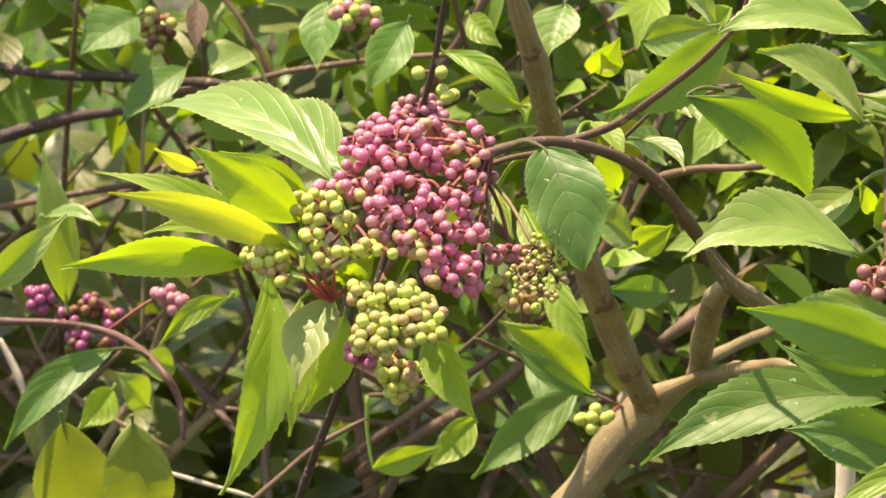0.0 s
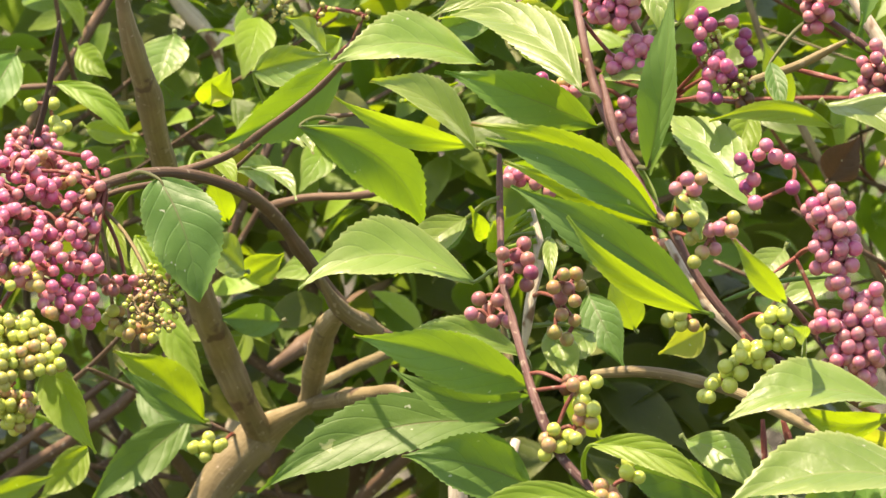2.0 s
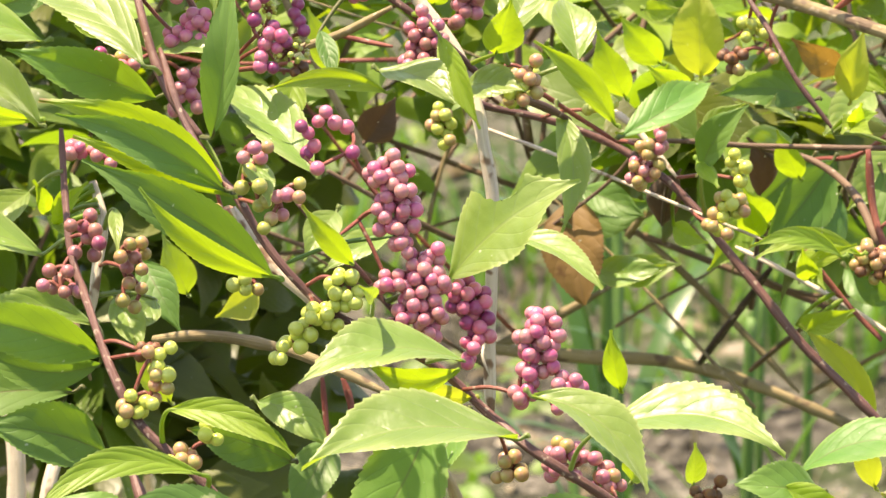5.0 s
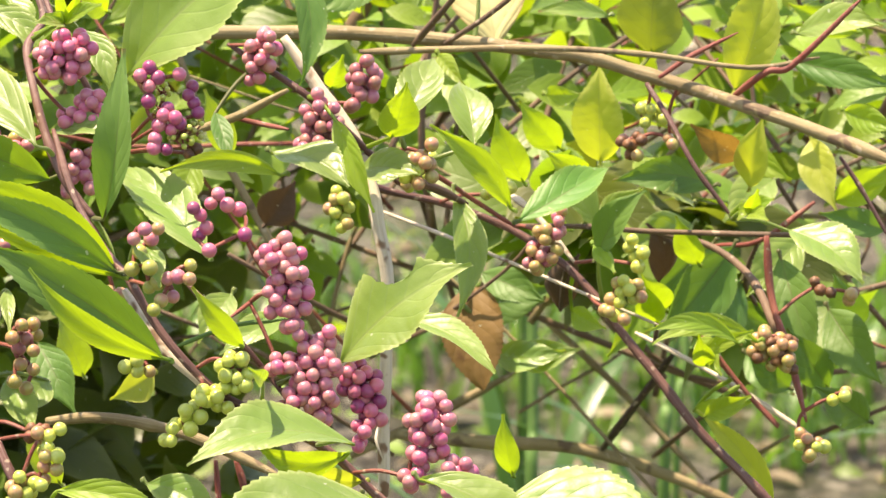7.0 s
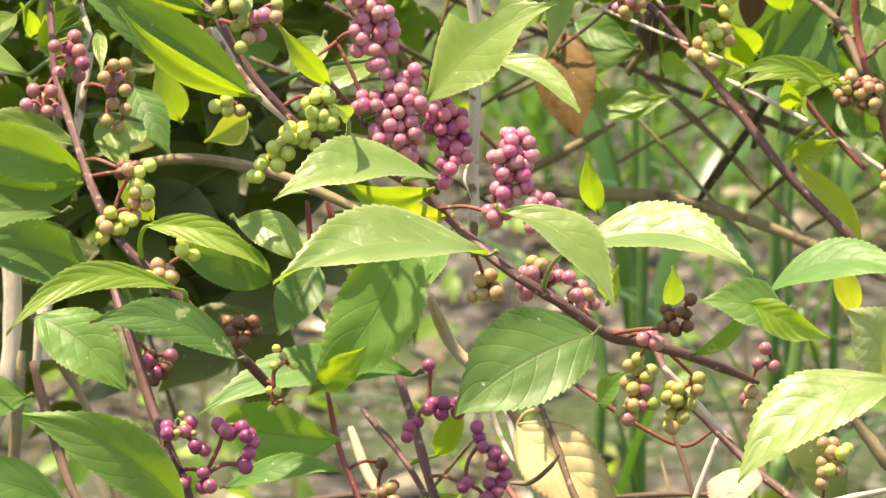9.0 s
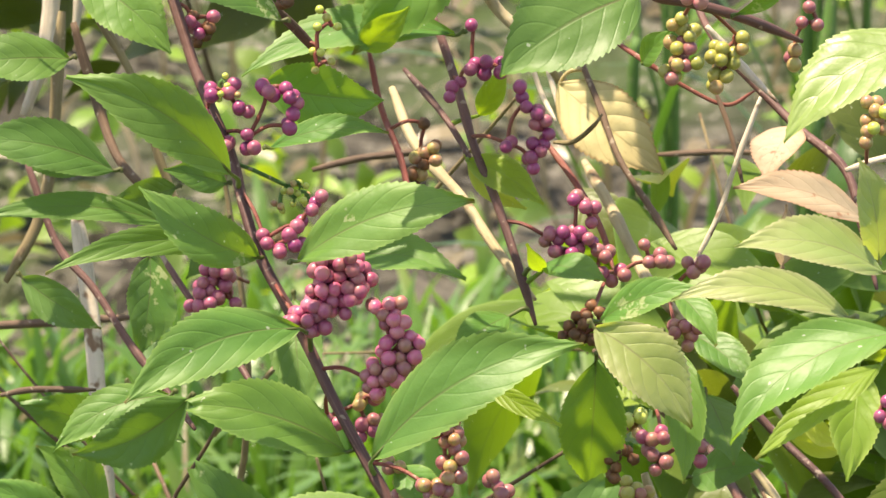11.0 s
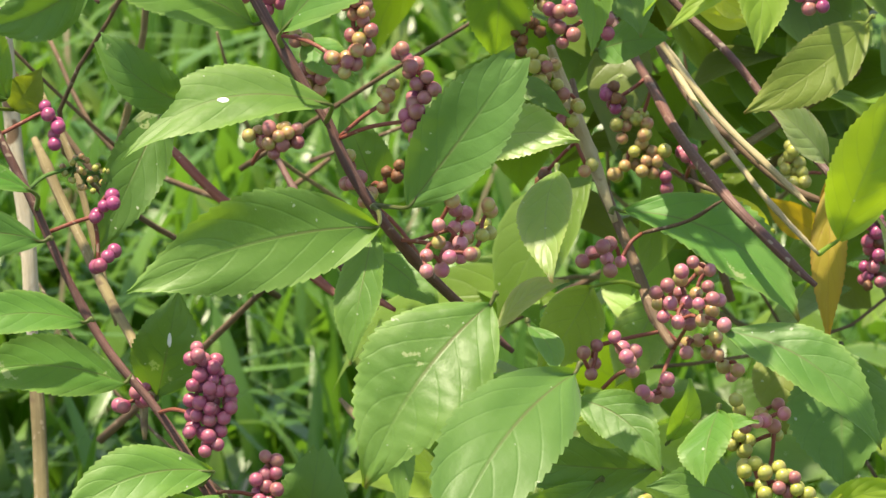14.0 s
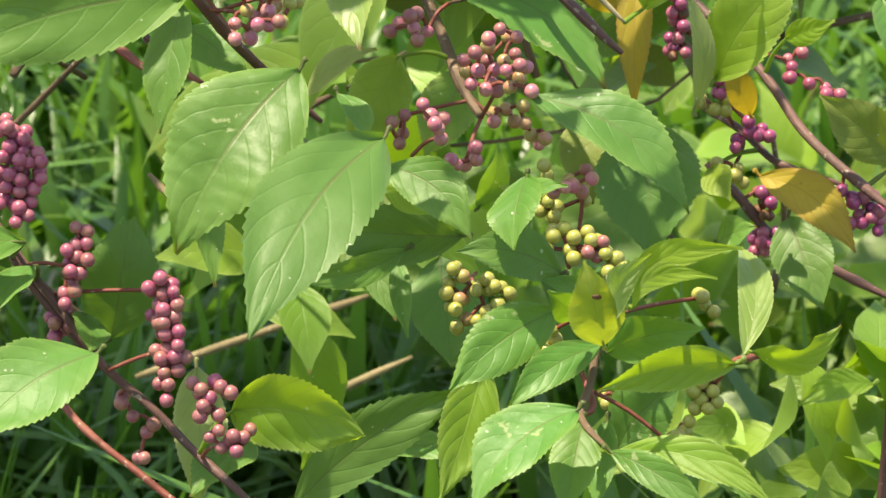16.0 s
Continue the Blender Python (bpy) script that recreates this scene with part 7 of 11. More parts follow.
leaf(b, (0.3627, 1.5409, 0.6556), (0.3574, 1.5335, 0.6740), 0.0093, (0.08, -0.93, -0.35), "brown", arc=0.15, sag=0.06, fold=0.30, curl=0.50, stalk=(0.3634, 1.5471, 0.6364))
leaf(b, (0.2528, 1.5659, 0.6709), (0.2594, 1.5554, 0.6853), 0.0114, (-0.49, -0.8, -0.36), "brown", sag=0.06, fold=0.3)
leaf(b, (0.3279, 1.5736, 0.6276), (0.3434, 1.5590, 0.6329), 0.0100, (-0.70, -0.61, 0.36), "sunny", arc=0.08, sag=0.06, fold=0.30, stalk=(0.3118, 1.5748, 0.6438))
leaf(b, (0.3210, 1.6079, 0.6338), (0.3436, 1.5927, 0.6432), 0.0135, (-0.58, -0.81, 0.09), "blue", sag=0.06, fold=0.30)
leaf(b, (0.3253, 1.4614, 0.6847), (0.3278, 1.4475, 0.6813), 0.0049, (-0.33, -0.28, 0.90), "lime", sag=0.06, fold=0.30, curl=0.60)
leaf(b, (0.3549, 1.5101, 0.6512), (0.3488, 1.5020, 0.6646), 0.0083, (-0.19, -0.80, -0.57), "lime", sag=0.06, fold=0.30, stalk=(0.3631, 1.4923, 0.6508))
leaf(b, (0.3316, 1.5160, 0.6540), (0.3375, 1.5017, 0.6521), 0.0068, (-0.90, -0.39, 0.17), "lime", sag=0.06, fold=0.30, stalk=(0.3286, 1.5005, 0.6682))
leaf(b, (0.3682, 1.4300, 0.5994), (0.3617, 1.4241, 0.6187), 0.0072, (-0.24, -0.90, -0.35), "yellow", sag=0.06, fold=0.30)

b = branch("bleached dead cane with peeling bark", (0.2631, 1.4280, 0.6236), "branches of the shrub")
stem(b, "pale", 0.00192, 0.00166, [(0.2397, 1.4586, 0.7449), (0.2480, 1.4518, 0.7323), (0.2560, 1.4435, 0.7201), (0.2592, 1.4358, 0.7079), (0.2603, 1.4306, 0.6984), (0.2622, 1.4272, 0.6846), (0.2618, 1.4265, 0.6672), (0.2616, 1.4268, 0.6487), (0.2616, 1.4275, 0.6207)], knots=0.06)
stem(b, "pale", 0.00051, 0.00025, [(0.2616, 1.4217, 0.6732), (0.2628, 1.4162, 0.6711), (0.2641, 1.4086, 0.6730)])
stem(b, "pale", 0.00051, 0.00025, [(0.2601, 1.4197, 0.6507), (0.2564, 1.4115, 0.6467), (0.2580, 1.4098, 0.6409)])
stem(b, "straw", 0.00173, 0.00151, [(0.2471, 1.4126, 0.6145), (0.2549, 1.4224, 0.5977), (0.2663, 1.4169, 0.586), (0.28, 1.4238, 0.5645)], knots=0.05)

b = branch("level olive-brown branch low behind the leaves", (0.3365, 1.7441, 0.5596), "branches of the shrub")
stem(b, "tan", 0.00238, 0.00164, [(0.3204, 1.7178, 0.5683), (0.3346, 1.7148, 0.5669), (0.3683, 1.7074, 0.5651), (0.3876, 1.7023, 0.5618), (0.4032, 1.6973, 0.5568), (0.4256, 1.6894, 0.5476), (0.4461, 1.6816, 0.5384)])
stem(b, "tan", 0.00121, 0.00106, [(0.3741, 1.7455, 0.5972), (0.3897, 1.7387, 0.5830), (0.4035, 1.7321, 0.5689), (0.4222, 1.7222, 0.5477)])
stem(b, "dark", 0.00138, 0.00074, [(0.3810, 1.6895, 0.5681), (0.3857, 1.6621, 0.5893), (0.3908, 1.6347, 0.6118)])
stem(b, "brown", 0.00099, 0.00069, [(0.3999, 1.6995, 0.5620), (0.4059, 1.6708, 0.5800), (0.4202, 1.6558, 0.5976)])
stem(b, "tan", 0.00181, 0.00151, [(0.3108, 1.7473, 0.5538), (0.3293, 1.7462, 0.5628), (0.3478, 1.7449, 0.5718), (0.3644, 1.7437, 0.5809)])
stem(b, "tan", 0.00088, 0.00057, [(0.4104, 1.6653, 0.5628), (0.4192, 1.6500, 0.5736), (0.4275, 1.6346, 0.5843)])

b = branch("broken tan twig among the stems", (0.1752, 1.4471, 0.6460), "branches of the shrub")
stem(b, "tan", 0.00161, 0.00134, [(0.1744, 1.4471, 0.6457), (0.1856, 1.4386, 0.6485), (0.1979, 1.4292, 0.6485), (0.2101, 1.4192, 0.6467), (0.2306, 1.4061, 0.6384)])
stem(b, "red", 0.00089, 0.00076, [(0.2160, 1.4242, 0.6391), (0.2164, 1.4219, 0.6304), (0.2168, 1.4195, 0.6217)])
stem(b, "red", 0.00101, 0.00089, [(0.2201, 1.4162, 0.6409), (0.2217, 1.4145, 0.6351), (0.2225, 1.4121, 0.6265)])

b = branch("stout purple stem with magenta berries and broad green leaves", (0.2571, 1.2427, 0.4389), "branches of the shrub")
stem(b, "purple", 0.00148, 0.00133, [(0.1569, 1.3605, 0.6342), (0.1597, 1.3498, 0.6251), (0.1635, 1.3370, 0.6093), (0.1675, 1.3252, 0.5977), (0.1704, 1.3190, 0.5891), (0.1720, 1.3111, 0.5797), (0.1741, 1.3034, 0.5716), (0.1780, 1.2969, 0.5632), (0.1844, 1.2886, 0.5508), (0.1904, 1.2778, 0.5365), (0.1995, 1.2653, 0.5197), (0.2069, 1.2555, 0.5059)], knots=0.05)
stem(b, "purple", 0.00142, 0.00129, [(0.2064, 1.2602, 0.5093), (0.2103, 1.2552, 0.4984), (0.2162, 1.2498, 0.4874), (0.2224, 1.2497, 0.4780), (0.2319, 1.2589, 0.4647), (0.2476, 1.2797, 0.4429), (0.2582, 1.2812, 0.4321)], knots=0.05)
cluster(b, (0.1658, 1.3302, 0.6026), [(0.1661, 1.3205, 0.6076, 0.0017), (0.1696, 1.3197, 0.6067, 0.0017), (0.1729, 1.3184, 0.6035, 0.002), (0.1711, 1.3201, 0.6087, 0.0011), (0.169, 1.3161, 0.5946, 0.0017), (0.1637, 1.3189, 0.6013, 0.0014)], "wvv")
cluster(b, (0.1681, 1.3239, 0.5959), [(0.1796, 1.3188, 0.608, 0.002), (0.1838, 1.3183, 0.6084, 0.0017), (0.1857, 1.3173, 0.6057, 0.002), (0.1849, 1.3164, 0.6023, 0.0017), (0.184, 1.3155, 0.599, 0.0017), (0.1741, 1.316, 0.5964, 0.0017), (0.174, 1.3154, 0.5941, 0.0017)], "vvw")
cluster(b, (0.1601, 1.3485, 0.6234), [(0.1646, 1.3472, 0.6179, 0.0020), (0.1681, 1.3466, 0.6172, 0.0020), (0.1658, 1.3462, 0.6149, 0.0020), (0.1689, 1.3471, 0.6192, 0.0014)], "dwv")
cluster(b, (0.1712, 1.3148, 0.5841), [(0.1759, 1.3009, 0.5745, 0.002), (0.1786, 1.2999, 0.5725, 0.002), (0.1821, 1.3, 0.5744, 0.002), (0.1844, 1.3008, 0.5777, 0.002), (0.1806, 1.2994, 0.5718, 0.0017), (0.1881, 1.3018, 0.5823, 0.0017), (0.1903, 1.3021, 0.5843, 0.0014), (0.1842, 1.2995, 0.5737, 0.0014)], "wvw")
cluster(b, (0.1774, 1.2979, 0.5645), [(0.1877, 1.2856, 0.5718, 0.0030), (0.1912, 1.2852, 0.5721, 0.0028), (0.1947, 1.2850, 0.5731, 0.0028), (0.1971, 1.2843, 0.5720, 0.0022), (0.1972, 1.2833, 0.5691, 0.0025), (0.1931, 1.2839, 0.5691, 0.0030), (0.1889, 1.2843, 0.5684, 0.0030), (0.1940, 1.2828, 0.5661, 0.0028), (0.1901, 1.2832, 0.5655, 0.0030), (0.1959, 1.2824, 0.5657, 0.0022), (0.1862, 1.2833, 0.5642, 0.0028), (0.1913, 1.2821, 0.5628, 0.0025), (0.1878, 1.2824, 0.5622, 0.0028), (0.1837, 1.2826, 0.5610, 0.0028), (0.1808, 1.2825, 0.5597, 0.0025), (0.1839, 1.2815, 0.5579, 0.0022), (0.1873, 1.2816, 0.5596, 0.0025)], "mwwm", label="dense cluster of ripe magenta berries")
cluster(b, (0.1805, 1.3703, 0.5407), [(0.1702, 1.3640, 0.5464, 0.0026), (0.1737, 1.3631, 0.5450, 0.0023), (0.1685, 1.3629, 0.5423, 0.0023), (0.1728, 1.3621, 0.5415, 0.0023), (0.1704, 1.3614, 0.5388, 0.0023), (0.1660, 1.3615, 0.5375, 0.0021), (0.1748, 1.3608, 0.5387, 0.0018)], "w")
cluster(b, (0.1866, 1.2846, 0.5456), [(0.2001, 1.2775, 0.5627, 0.0022), (0.2031, 1.2770, 0.5626, 0.0025), (0.2052, 1.2768, 0.5630, 0.0019), (0.2036, 1.2758, 0.5595, 0.0025), (0.2059, 1.2753, 0.5591, 0.0019), (0.2027, 1.2748, 0.5561, 0.0025), (0.2061, 1.2739, 0.5552, 0.0022), (0.2046, 1.2735, 0.5532, 0.0022), (0.2081, 1.2737, 0.5555, 0.0019), (0.2077, 1.2727, 0.5525, 0.0019), (0.2025, 1.2734, 0.5519, 0.0025), (0.2054, 1.2724, 0.5506, 0.0022), (0.1988, 1.2726, 0.5480, 0.0025), (0.2025, 1.2720, 0.5480, 0.0028), (0.2056, 1.2715, 0.5480, 0.0019), (0.1990, 1.2715, 0.5452, 0.0025), (0.1966, 1.2724, 0.5465, 0.0017)], "mmq", label="curved string of magenta-pink berries")
cluster(b, (0.1885, 1.2812, 0.5410), [(0.1981, 1.2916, 0.5334, 0.0020), (0.2016, 1.2913, 0.5340, 0.0017), (0.1992, 1.2897, 0.5288, 0.0022), (0.2013, 1.2896, 0.5294, 0.0017), (0.1908, 1.2908, 0.5282, 0.0017), (0.1896, 1.2917, 0.5302, 0.0014), (0.1969, 1.2891, 0.5261, 0.0017)], "qow")
cluster(b, (0.1961, 1.2699, 0.5259), [(0.2132, 1.2598, 0.5415, 0.0023), (0.2118, 1.2596, 0.5403, 0.0014), (0.2143, 1.2582, 0.5377, 0.0023), (0.2129, 1.2578, 0.5358, 0.0021), (0.2155, 1.2568, 0.5345, 0.0023), (0.2160, 1.2556, 0.5313, 0.0021), (0.2132, 1.2556, 0.5300, 0.0021), (0.2143, 1.2542, 0.5268, 0.0021), (0.2115, 1.2539, 0.5248, 0.0023), (0.2088, 1.2541, 0.5242, 0.0021), (0.2100, 1.2530, 0.5216, 0.0014)], "oqq", label="string of half-ripe berries turning pink")
cluster(b, (0.2024, 1.3017, 0.5144), [(0.2066, 1.2920, 0.5162, 0.0022), (0.2083, 1.2897, 0.5109, 0.0025), (0.2102, 1.2882, 0.5076, 0.0025), (0.2073, 1.2881, 0.5063, 0.0020), (0.2100, 1.2869, 0.5043, 0.0017)], "qo")
cluster(b, (0.2088, 1.2570, 0.5024), [(0.2247, 1.2516, 0.5249, 0.0021), (0.2262, 1.2504, 0.5223, 0.0021), (0.2281, 1.2493, 0.5204, 0.0023), (0.2296, 1.2478, 0.5172, 0.0023), (0.2270, 1.2470, 0.5140, 0.0023), (0.2254, 1.2458, 0.5101, 0.0023), (0.2288, 1.2454, 0.5108, 0.0021), (0.2272, 1.2442, 0.5070, 0.0021), (0.2295, 1.2441, 0.5076, 0.0014)], "qqw")
cluster(b, (0.2088, 1.2570, 0.5024), [(0.2225, 1.2569, 0.5164, 0.0017), (0.2210, 1.2562, 0.5138, 0.0014), (0.2208, 1.2553, 0.5115, 0.0014), (0.2228, 1.2560, 0.5141, 0.0014)], "o")
cluster(b, (0.1955, 1.3051, 0.4784), [(0.1940, 1.2995, 0.4884, 0.0017), (0.1983, 1.2991, 0.4890, 0.0026), (0.2017, 1.2981, 0.4877, 0.0028), (0.2053, 1.2978, 0.4883, 0.0020), (0.2002, 1.2975, 0.4857, 0.0020)], "ooq")
cluster(b, (0.2224, 1.2497, 0.478), [(0.2321, 1.2281, 0.4963, 0.0008), (0.2347, 1.2362, 0.4905, 0.0008), (0.2386, 1.2446, 0.4858, 0.0008), (0.2292, 1.231, 0.4885, 0.0008), (0.2346, 1.2393, 0.4844, 0.0008), (0.2351, 1.2251, 0.4903, 0.0008), (0.2297, 1.2342, 0.4831, 0.0008), (0.2341, 1.2422, 0.4778, 0.0008), (0.2343, 1.2285, 0.4847, 0.0008), (0.238, 1.2376, 0.4818, 0.0008), (0.2303, 1.2231, 0.4831, 0.0008), (0.2267, 1.2335, 0.4799, 0.0008), (0.2365, 1.2409, 0.4759, 0.0008), (0.2259, 1.2276, 0.4785, 0.0008), (0.2312, 1.236, 0.4747, 0.0008), (0.2353, 1.2225, 0.484, 0.0008)], "pqpo", label="loose cluster of pink berries")
cluster(b, (0.2239, 1.2512, 0.4759), [(0.2424, 1.2366, 0.4909, 0.0008), (0.2442, 1.2413, 0.4872, 0.0008), (0.2439, 1.2459, 0.4821, 0.0008), (0.2410, 1.2369, 0.4829, 0.0008), (0.2441, 1.2421, 0.4809, 0.0008), (0.2383, 1.2327, 0.4795, 0.0008)], "hho")
cluster(b, (0.2336, 1.2611, 0.4624), [(0.2159, 1.2798, 0.4886, 0.0014), (0.2169, 1.2775, 0.4833, 0.0020), (0.2194, 1.2755, 0.4794, 0.0020), (0.2155, 1.2772, 0.4820, 0.0017)], "ooq")
cluster(b, (0.2236, 1.2913, 0.4758), [(0.2273, 1.2833, 0.4818, 0.0017), (0.2291, 1.2835, 0.4832, 0.0014), (0.2256, 1.2823, 0.4786, 0.0014)], "d")
leaf(b, (0.1673, 1.3001, 0.5926), (0.1277, 1.2997, 0.6189), 0.0155, (0.21, -0.97, -0.06), "green", arc=0.1, sag=0.06, plump=0.5, stalk=(0.1712, 1.3148, 0.5841))
leaf(b, (0.1433, 1.3464, 0.5806), (0.1059, 1.341, 0.5928), 0.0141, (0.28, -0.81, 0.51), "blue", arc=0.05, sag=0.06, plump=0.5)
leaf(b, (0.1583, 1.3549, 0.5626), (0.1087, 1.3492, 0.5692), 0.0080, (0.17, -0.79, 0.59), "blue", arc=0.06, sag=0.06, plump=0.5)
leaf(b, (0.1734, 1.3147, 0.5669), (0.1226, 1.3078, 0.5671), 0.0078, (0.09, -0.9, 0.4), arc=0.1, sag=0.06, plump=0.5, stalk=(0.1733, 1.3062, 0.5746))
cluster(b, (0.1702, 1.3193, 0.5896), [(0.1843, 1.3182, 0.5824, 0.0020), (0.1871, 1.3179, 0.5827, 0.0020), (0.1891, 1.3168, 0.5800, 0.0020), (0.1856, 1.3172, 0.5797, 0.0017), (0.1820, 1.3170, 0.5777, 0.0017)], "go", "cane", label="tuft of small yellowish withered buds", buds=0.50)
leaf(b, (0.1539, 1.3246, 0.527), (0.1234, 1.321, 0.5166), 0.0114, (-0.01, -0.7, 0.71), "green", arc=0.08, sag=0.06, plump=0.5)
cluster(b, (0.1650, 1.3327, 0.6050), [(0.1687, 1.3209, 0.6101, 0.0017), (0.1706, 1.3200, 0.6080, 0.0020), (0.1678, 1.3202, 0.6074, 0.0017)], "go", "cane", buds=0.50)
leaf(b, (0.1737, 1.2999, 0.5704), (0.1453, 1.2974, 0.5913), 0.0136, (0.31, -0.9, 0.31), arc=-0.1, sag=0.1, plump=0.5, stalk=(0.1751, 1.3017, 0.5694))
leaf(b, (0.1724, 1.3491, 0.5746), (0.1567, 1.3406, 0.5819), 0.0084, (0.56, -0.77, 0.31), "blue", sag=0.06, plump=0.5)
leaf(b, (0.1807, 1.2770, 0.5765), (0.2214, 1.2636, 0.5941), 0.0168, (-0.47, -0.63, 0.61), arc=-0.06, sag=0.06, plump=0.5)
leaf(b, (0.18, 1.2718, 0.5608), (0.1357, 1.259, 0.5492), 0.0164, (-0.12, -0.85, 0.5), arc=0.1, sag=0.06, plump=0.5, stalk=(0.185, 1.2874, 0.5493), label="broad green leaf crossed by a shadow")
leaf(b, (0.1551, 1.2969, 0.5355), (0.1263, 1.2922, 0.5239), 0.0151, (0.1, -0.99, 0.12), "blue", arc=-0.08, sag=0.06, plump=0.5)
leaf(b, (0.1914, 1.2742, 0.5274), (0.1493, 1.2727, 0.5435), 0.0174, (0.23, -0.78, 0.59), arc=0.06, sag=0.06, cut=0.93, plump=0.5, stalk=(0.1947, 1.2719, 0.5285))
leaf(b, (0.1947, 1.2518, 0.5334), (0.2428, 1.2416, 0.5645), 0.0193, (-0.47, -0.73, 0.49), arc=-0.08, sag=0.06, plump=0.5, stalk=(0.1976, 1.2679, 0.5232))
leaf(b, (0.223, 1.2606, 0.5482), (0.2391, 1.2425, 0.5423), 0.0052, (-0.3, -0.9, 0.3), "lime", sag=0.06, plump=0.5, quilt=0.1)
leaf(b, (0.1941, 1.3396, 0.5544), (0.2294, 1.3218, 0.5565), 0.0148, (-0.21, -0.31, 0.93), arc=-0.08, sag=0.06, plump=0.5)
leaf(b, (0.1576, 1.3955, 0.5409), (0.1526, 1.3763, 0.5201), 0.0161, (0.54, -0.68, 0.50), "blue", sag=0.06, plump=0.5)
leaf(b, (0.1908, 1.3588, 0.5391), (0.1897, 1.3381, 0.5162), 0.0143, (-0.30, -0.70, 0.65), "blue", sag=0.06, plump=0.5)
leaf(b, (0.1847, 1.362, 0.5965), (0.2125, 1.345, 0.5954), 0.0186, (-0.4, -0.9, -0.1), "green", sag=0.06, plump=0.5)
leaf(b, (0.1843, 1.3501, 0.5831), (0.2113, 1.3360, 0.5914), 0.0083, (-0.47, -0.45, 0.76), arc=-0.05, sag=0.06, plump=0.5)
leaf(b, (0.2333, 1.3580, 0.6083), (0.1774, 1.3523, 0.6030), 0.0140, (-0.03, -0.54, 0.84), arc=0.10, sag=0.06, plump=0.5, label="pale leaf with cobweb")
leaf(b, (0.2085, 1.3539, 0.6073), (0.2185, 1.3431, 0.6195), 0.0088, (-0.51, -0.81, -0.30), "lime", sag=0.06, plump=0.5)
leaf(b, (0.1358, 1.3451, 0.632), (0.1562, 1.3278, 0.617), 0.0166, (-0.12, -0.81, 0.57), arc=-0.05, sag=0.06, plump=0.5)
leaf(b, (0.1343, 1.3621, 0.606), (0.1063, 1.3569, 0.6079), 0.0143, (0.38, -0.68, 0.62), "blue", sag=0.06, plump=0.5)
blade = leaf(b, (0.2062, 1.2508, 0.5142), (0.1544, 1.243, 0.5087), 0.0185, (-0.01, -0.45, 0.89), arc=0.13, sag=0.06, plump=0.5, stalk=(0.2061, 1.2565, 0.5073), label="pale green leaf with a white fleck", notch=(0.62, 0.99, 0.72))
fleck(blade, (0.1803, 1.2517, 0.5148), 0.0014, 0.0010, "dried white splash on a green leaf")
leaf(b, (0.1772, 1.2763, 0.5060), (0.1516, 1.2755, 0.5294), 0.0130, (0.26, -0.93, 0.25), "blue", arc=-0.10, sag=0.06, cut=0.90, plump=0.5)
leaf(b, (0.2138, 1.2285, 0.4905), (0.1527, 1.2207, 0.4816), 0.0242, (0.05, -0.90, 0.42), arc=0.06, sag=0.06, plump=0.5, stalk=(0.2162, 1.2498, 0.4874))
leaf(b, (0.2218, 1.2316, 0.4937), (0.2519, 1.2298, 0.5370), 0.0206, (-0.42, -0.87, 0.25), "blue", arc=0.02, sag=0.06, cut=0.90, plump=0.5, stalk=(0.2162, 1.2498, 0.4874), label="deep green leaf with a bitten end")
leaf(b, (0.2483, 1.2957, 0.4816), (0.2742, 1.2804, 0.4893), 0.0162, (-0.35, -0.55, 0.76), "sunny", arc=-0.08, sag=0.06, plump=0.5, quilt=0.5)
leaf(b, (0.1773, 1.327, 0.4896), (0.1555, 1.3036, 0.4576), 0.0152, (0.1, -0.8, 0.6), "blue", sag=0.06, plump=0.5)
leaf(b, (0.2283, 1.3016, 0.4668), (0.2181, 1.3011, 0.4938), 0.0144, (-0.09, -0.99, -0.05), "blue", sag=0.06, plump=0.5)
leaf(b, (0.2065, 1.2918, 0.5156), (0.2166, 1.2752, 0.5105), 0.0100, (-0.44, -0.50, 0.75), sag=0.06, plump=0.5)
leaf(b, (0.1458, 1.4259, 0.5577), (0.1225, 1.4177, 0.5648), 0.0108, (0.34, -0.94, 0.03), "blue", arc=0.05, sag=0.06, plump=0.5)
leaf(b, (0.1671, 1.4144, 0.5537), (0.1477, 1.4038, 0.5534), 0.0100, (0.47, -0.87, 0.12), "blue", sag=0.06, plump=0.5)
leaf(b, (0.1259, 1.4187, 0.5294), (0.1435, 1.4011, 0.5198), 0.0113, (-0.62, -0.75, 0.25), "blue", sag=0.06, plump=0.5)
leaf(b, (0.1791, 1.4029, 0.5471), (0.1665, 1.3883, 0.5368), 0.0096, (0.49, -0.75, 0.45), "blue", sag=0.06, plump=0.5)
leaf(b, (0.1423, 1.3823, 0.4979), (0.1209, 1.3752, 0.5082), 0.0134, (0.24, -0.96, -0.16), "blue", arc=0.08, sag=0.06, plump=0.5)
leaf(b, (0.1512, 1.3924, 0.5064), (0.1623, 1.3746, 0.4961), 0.0116, (-0.70, -0.63, 0.34), "blue", sag=0.06, plump=0.5)

b = branch("purple stem leaning low with dense berry strings", (0.2285, 1.2163, 0.3562), "branches of the shrub")
stem(b, "purple", 0.0040, 0.0018, [(0.200, 1.260, -0.020), (0.210, 1.240, 0.150), (0.225, 1.204, 0.366)], "stem", knots=0.08, sides=12)
stem(b, "purple", 0.00103, 0.00100, [(0.1265, 1.4068, 0.5666), (0.1327, 1.3923, 0.5474), (0.1409, 1.3805, 0.5382), (0.1488, 1.3677, 0.5264), (0.1574, 1.3551, 0.5162), (0.1626, 1.3444, 0.5103)])
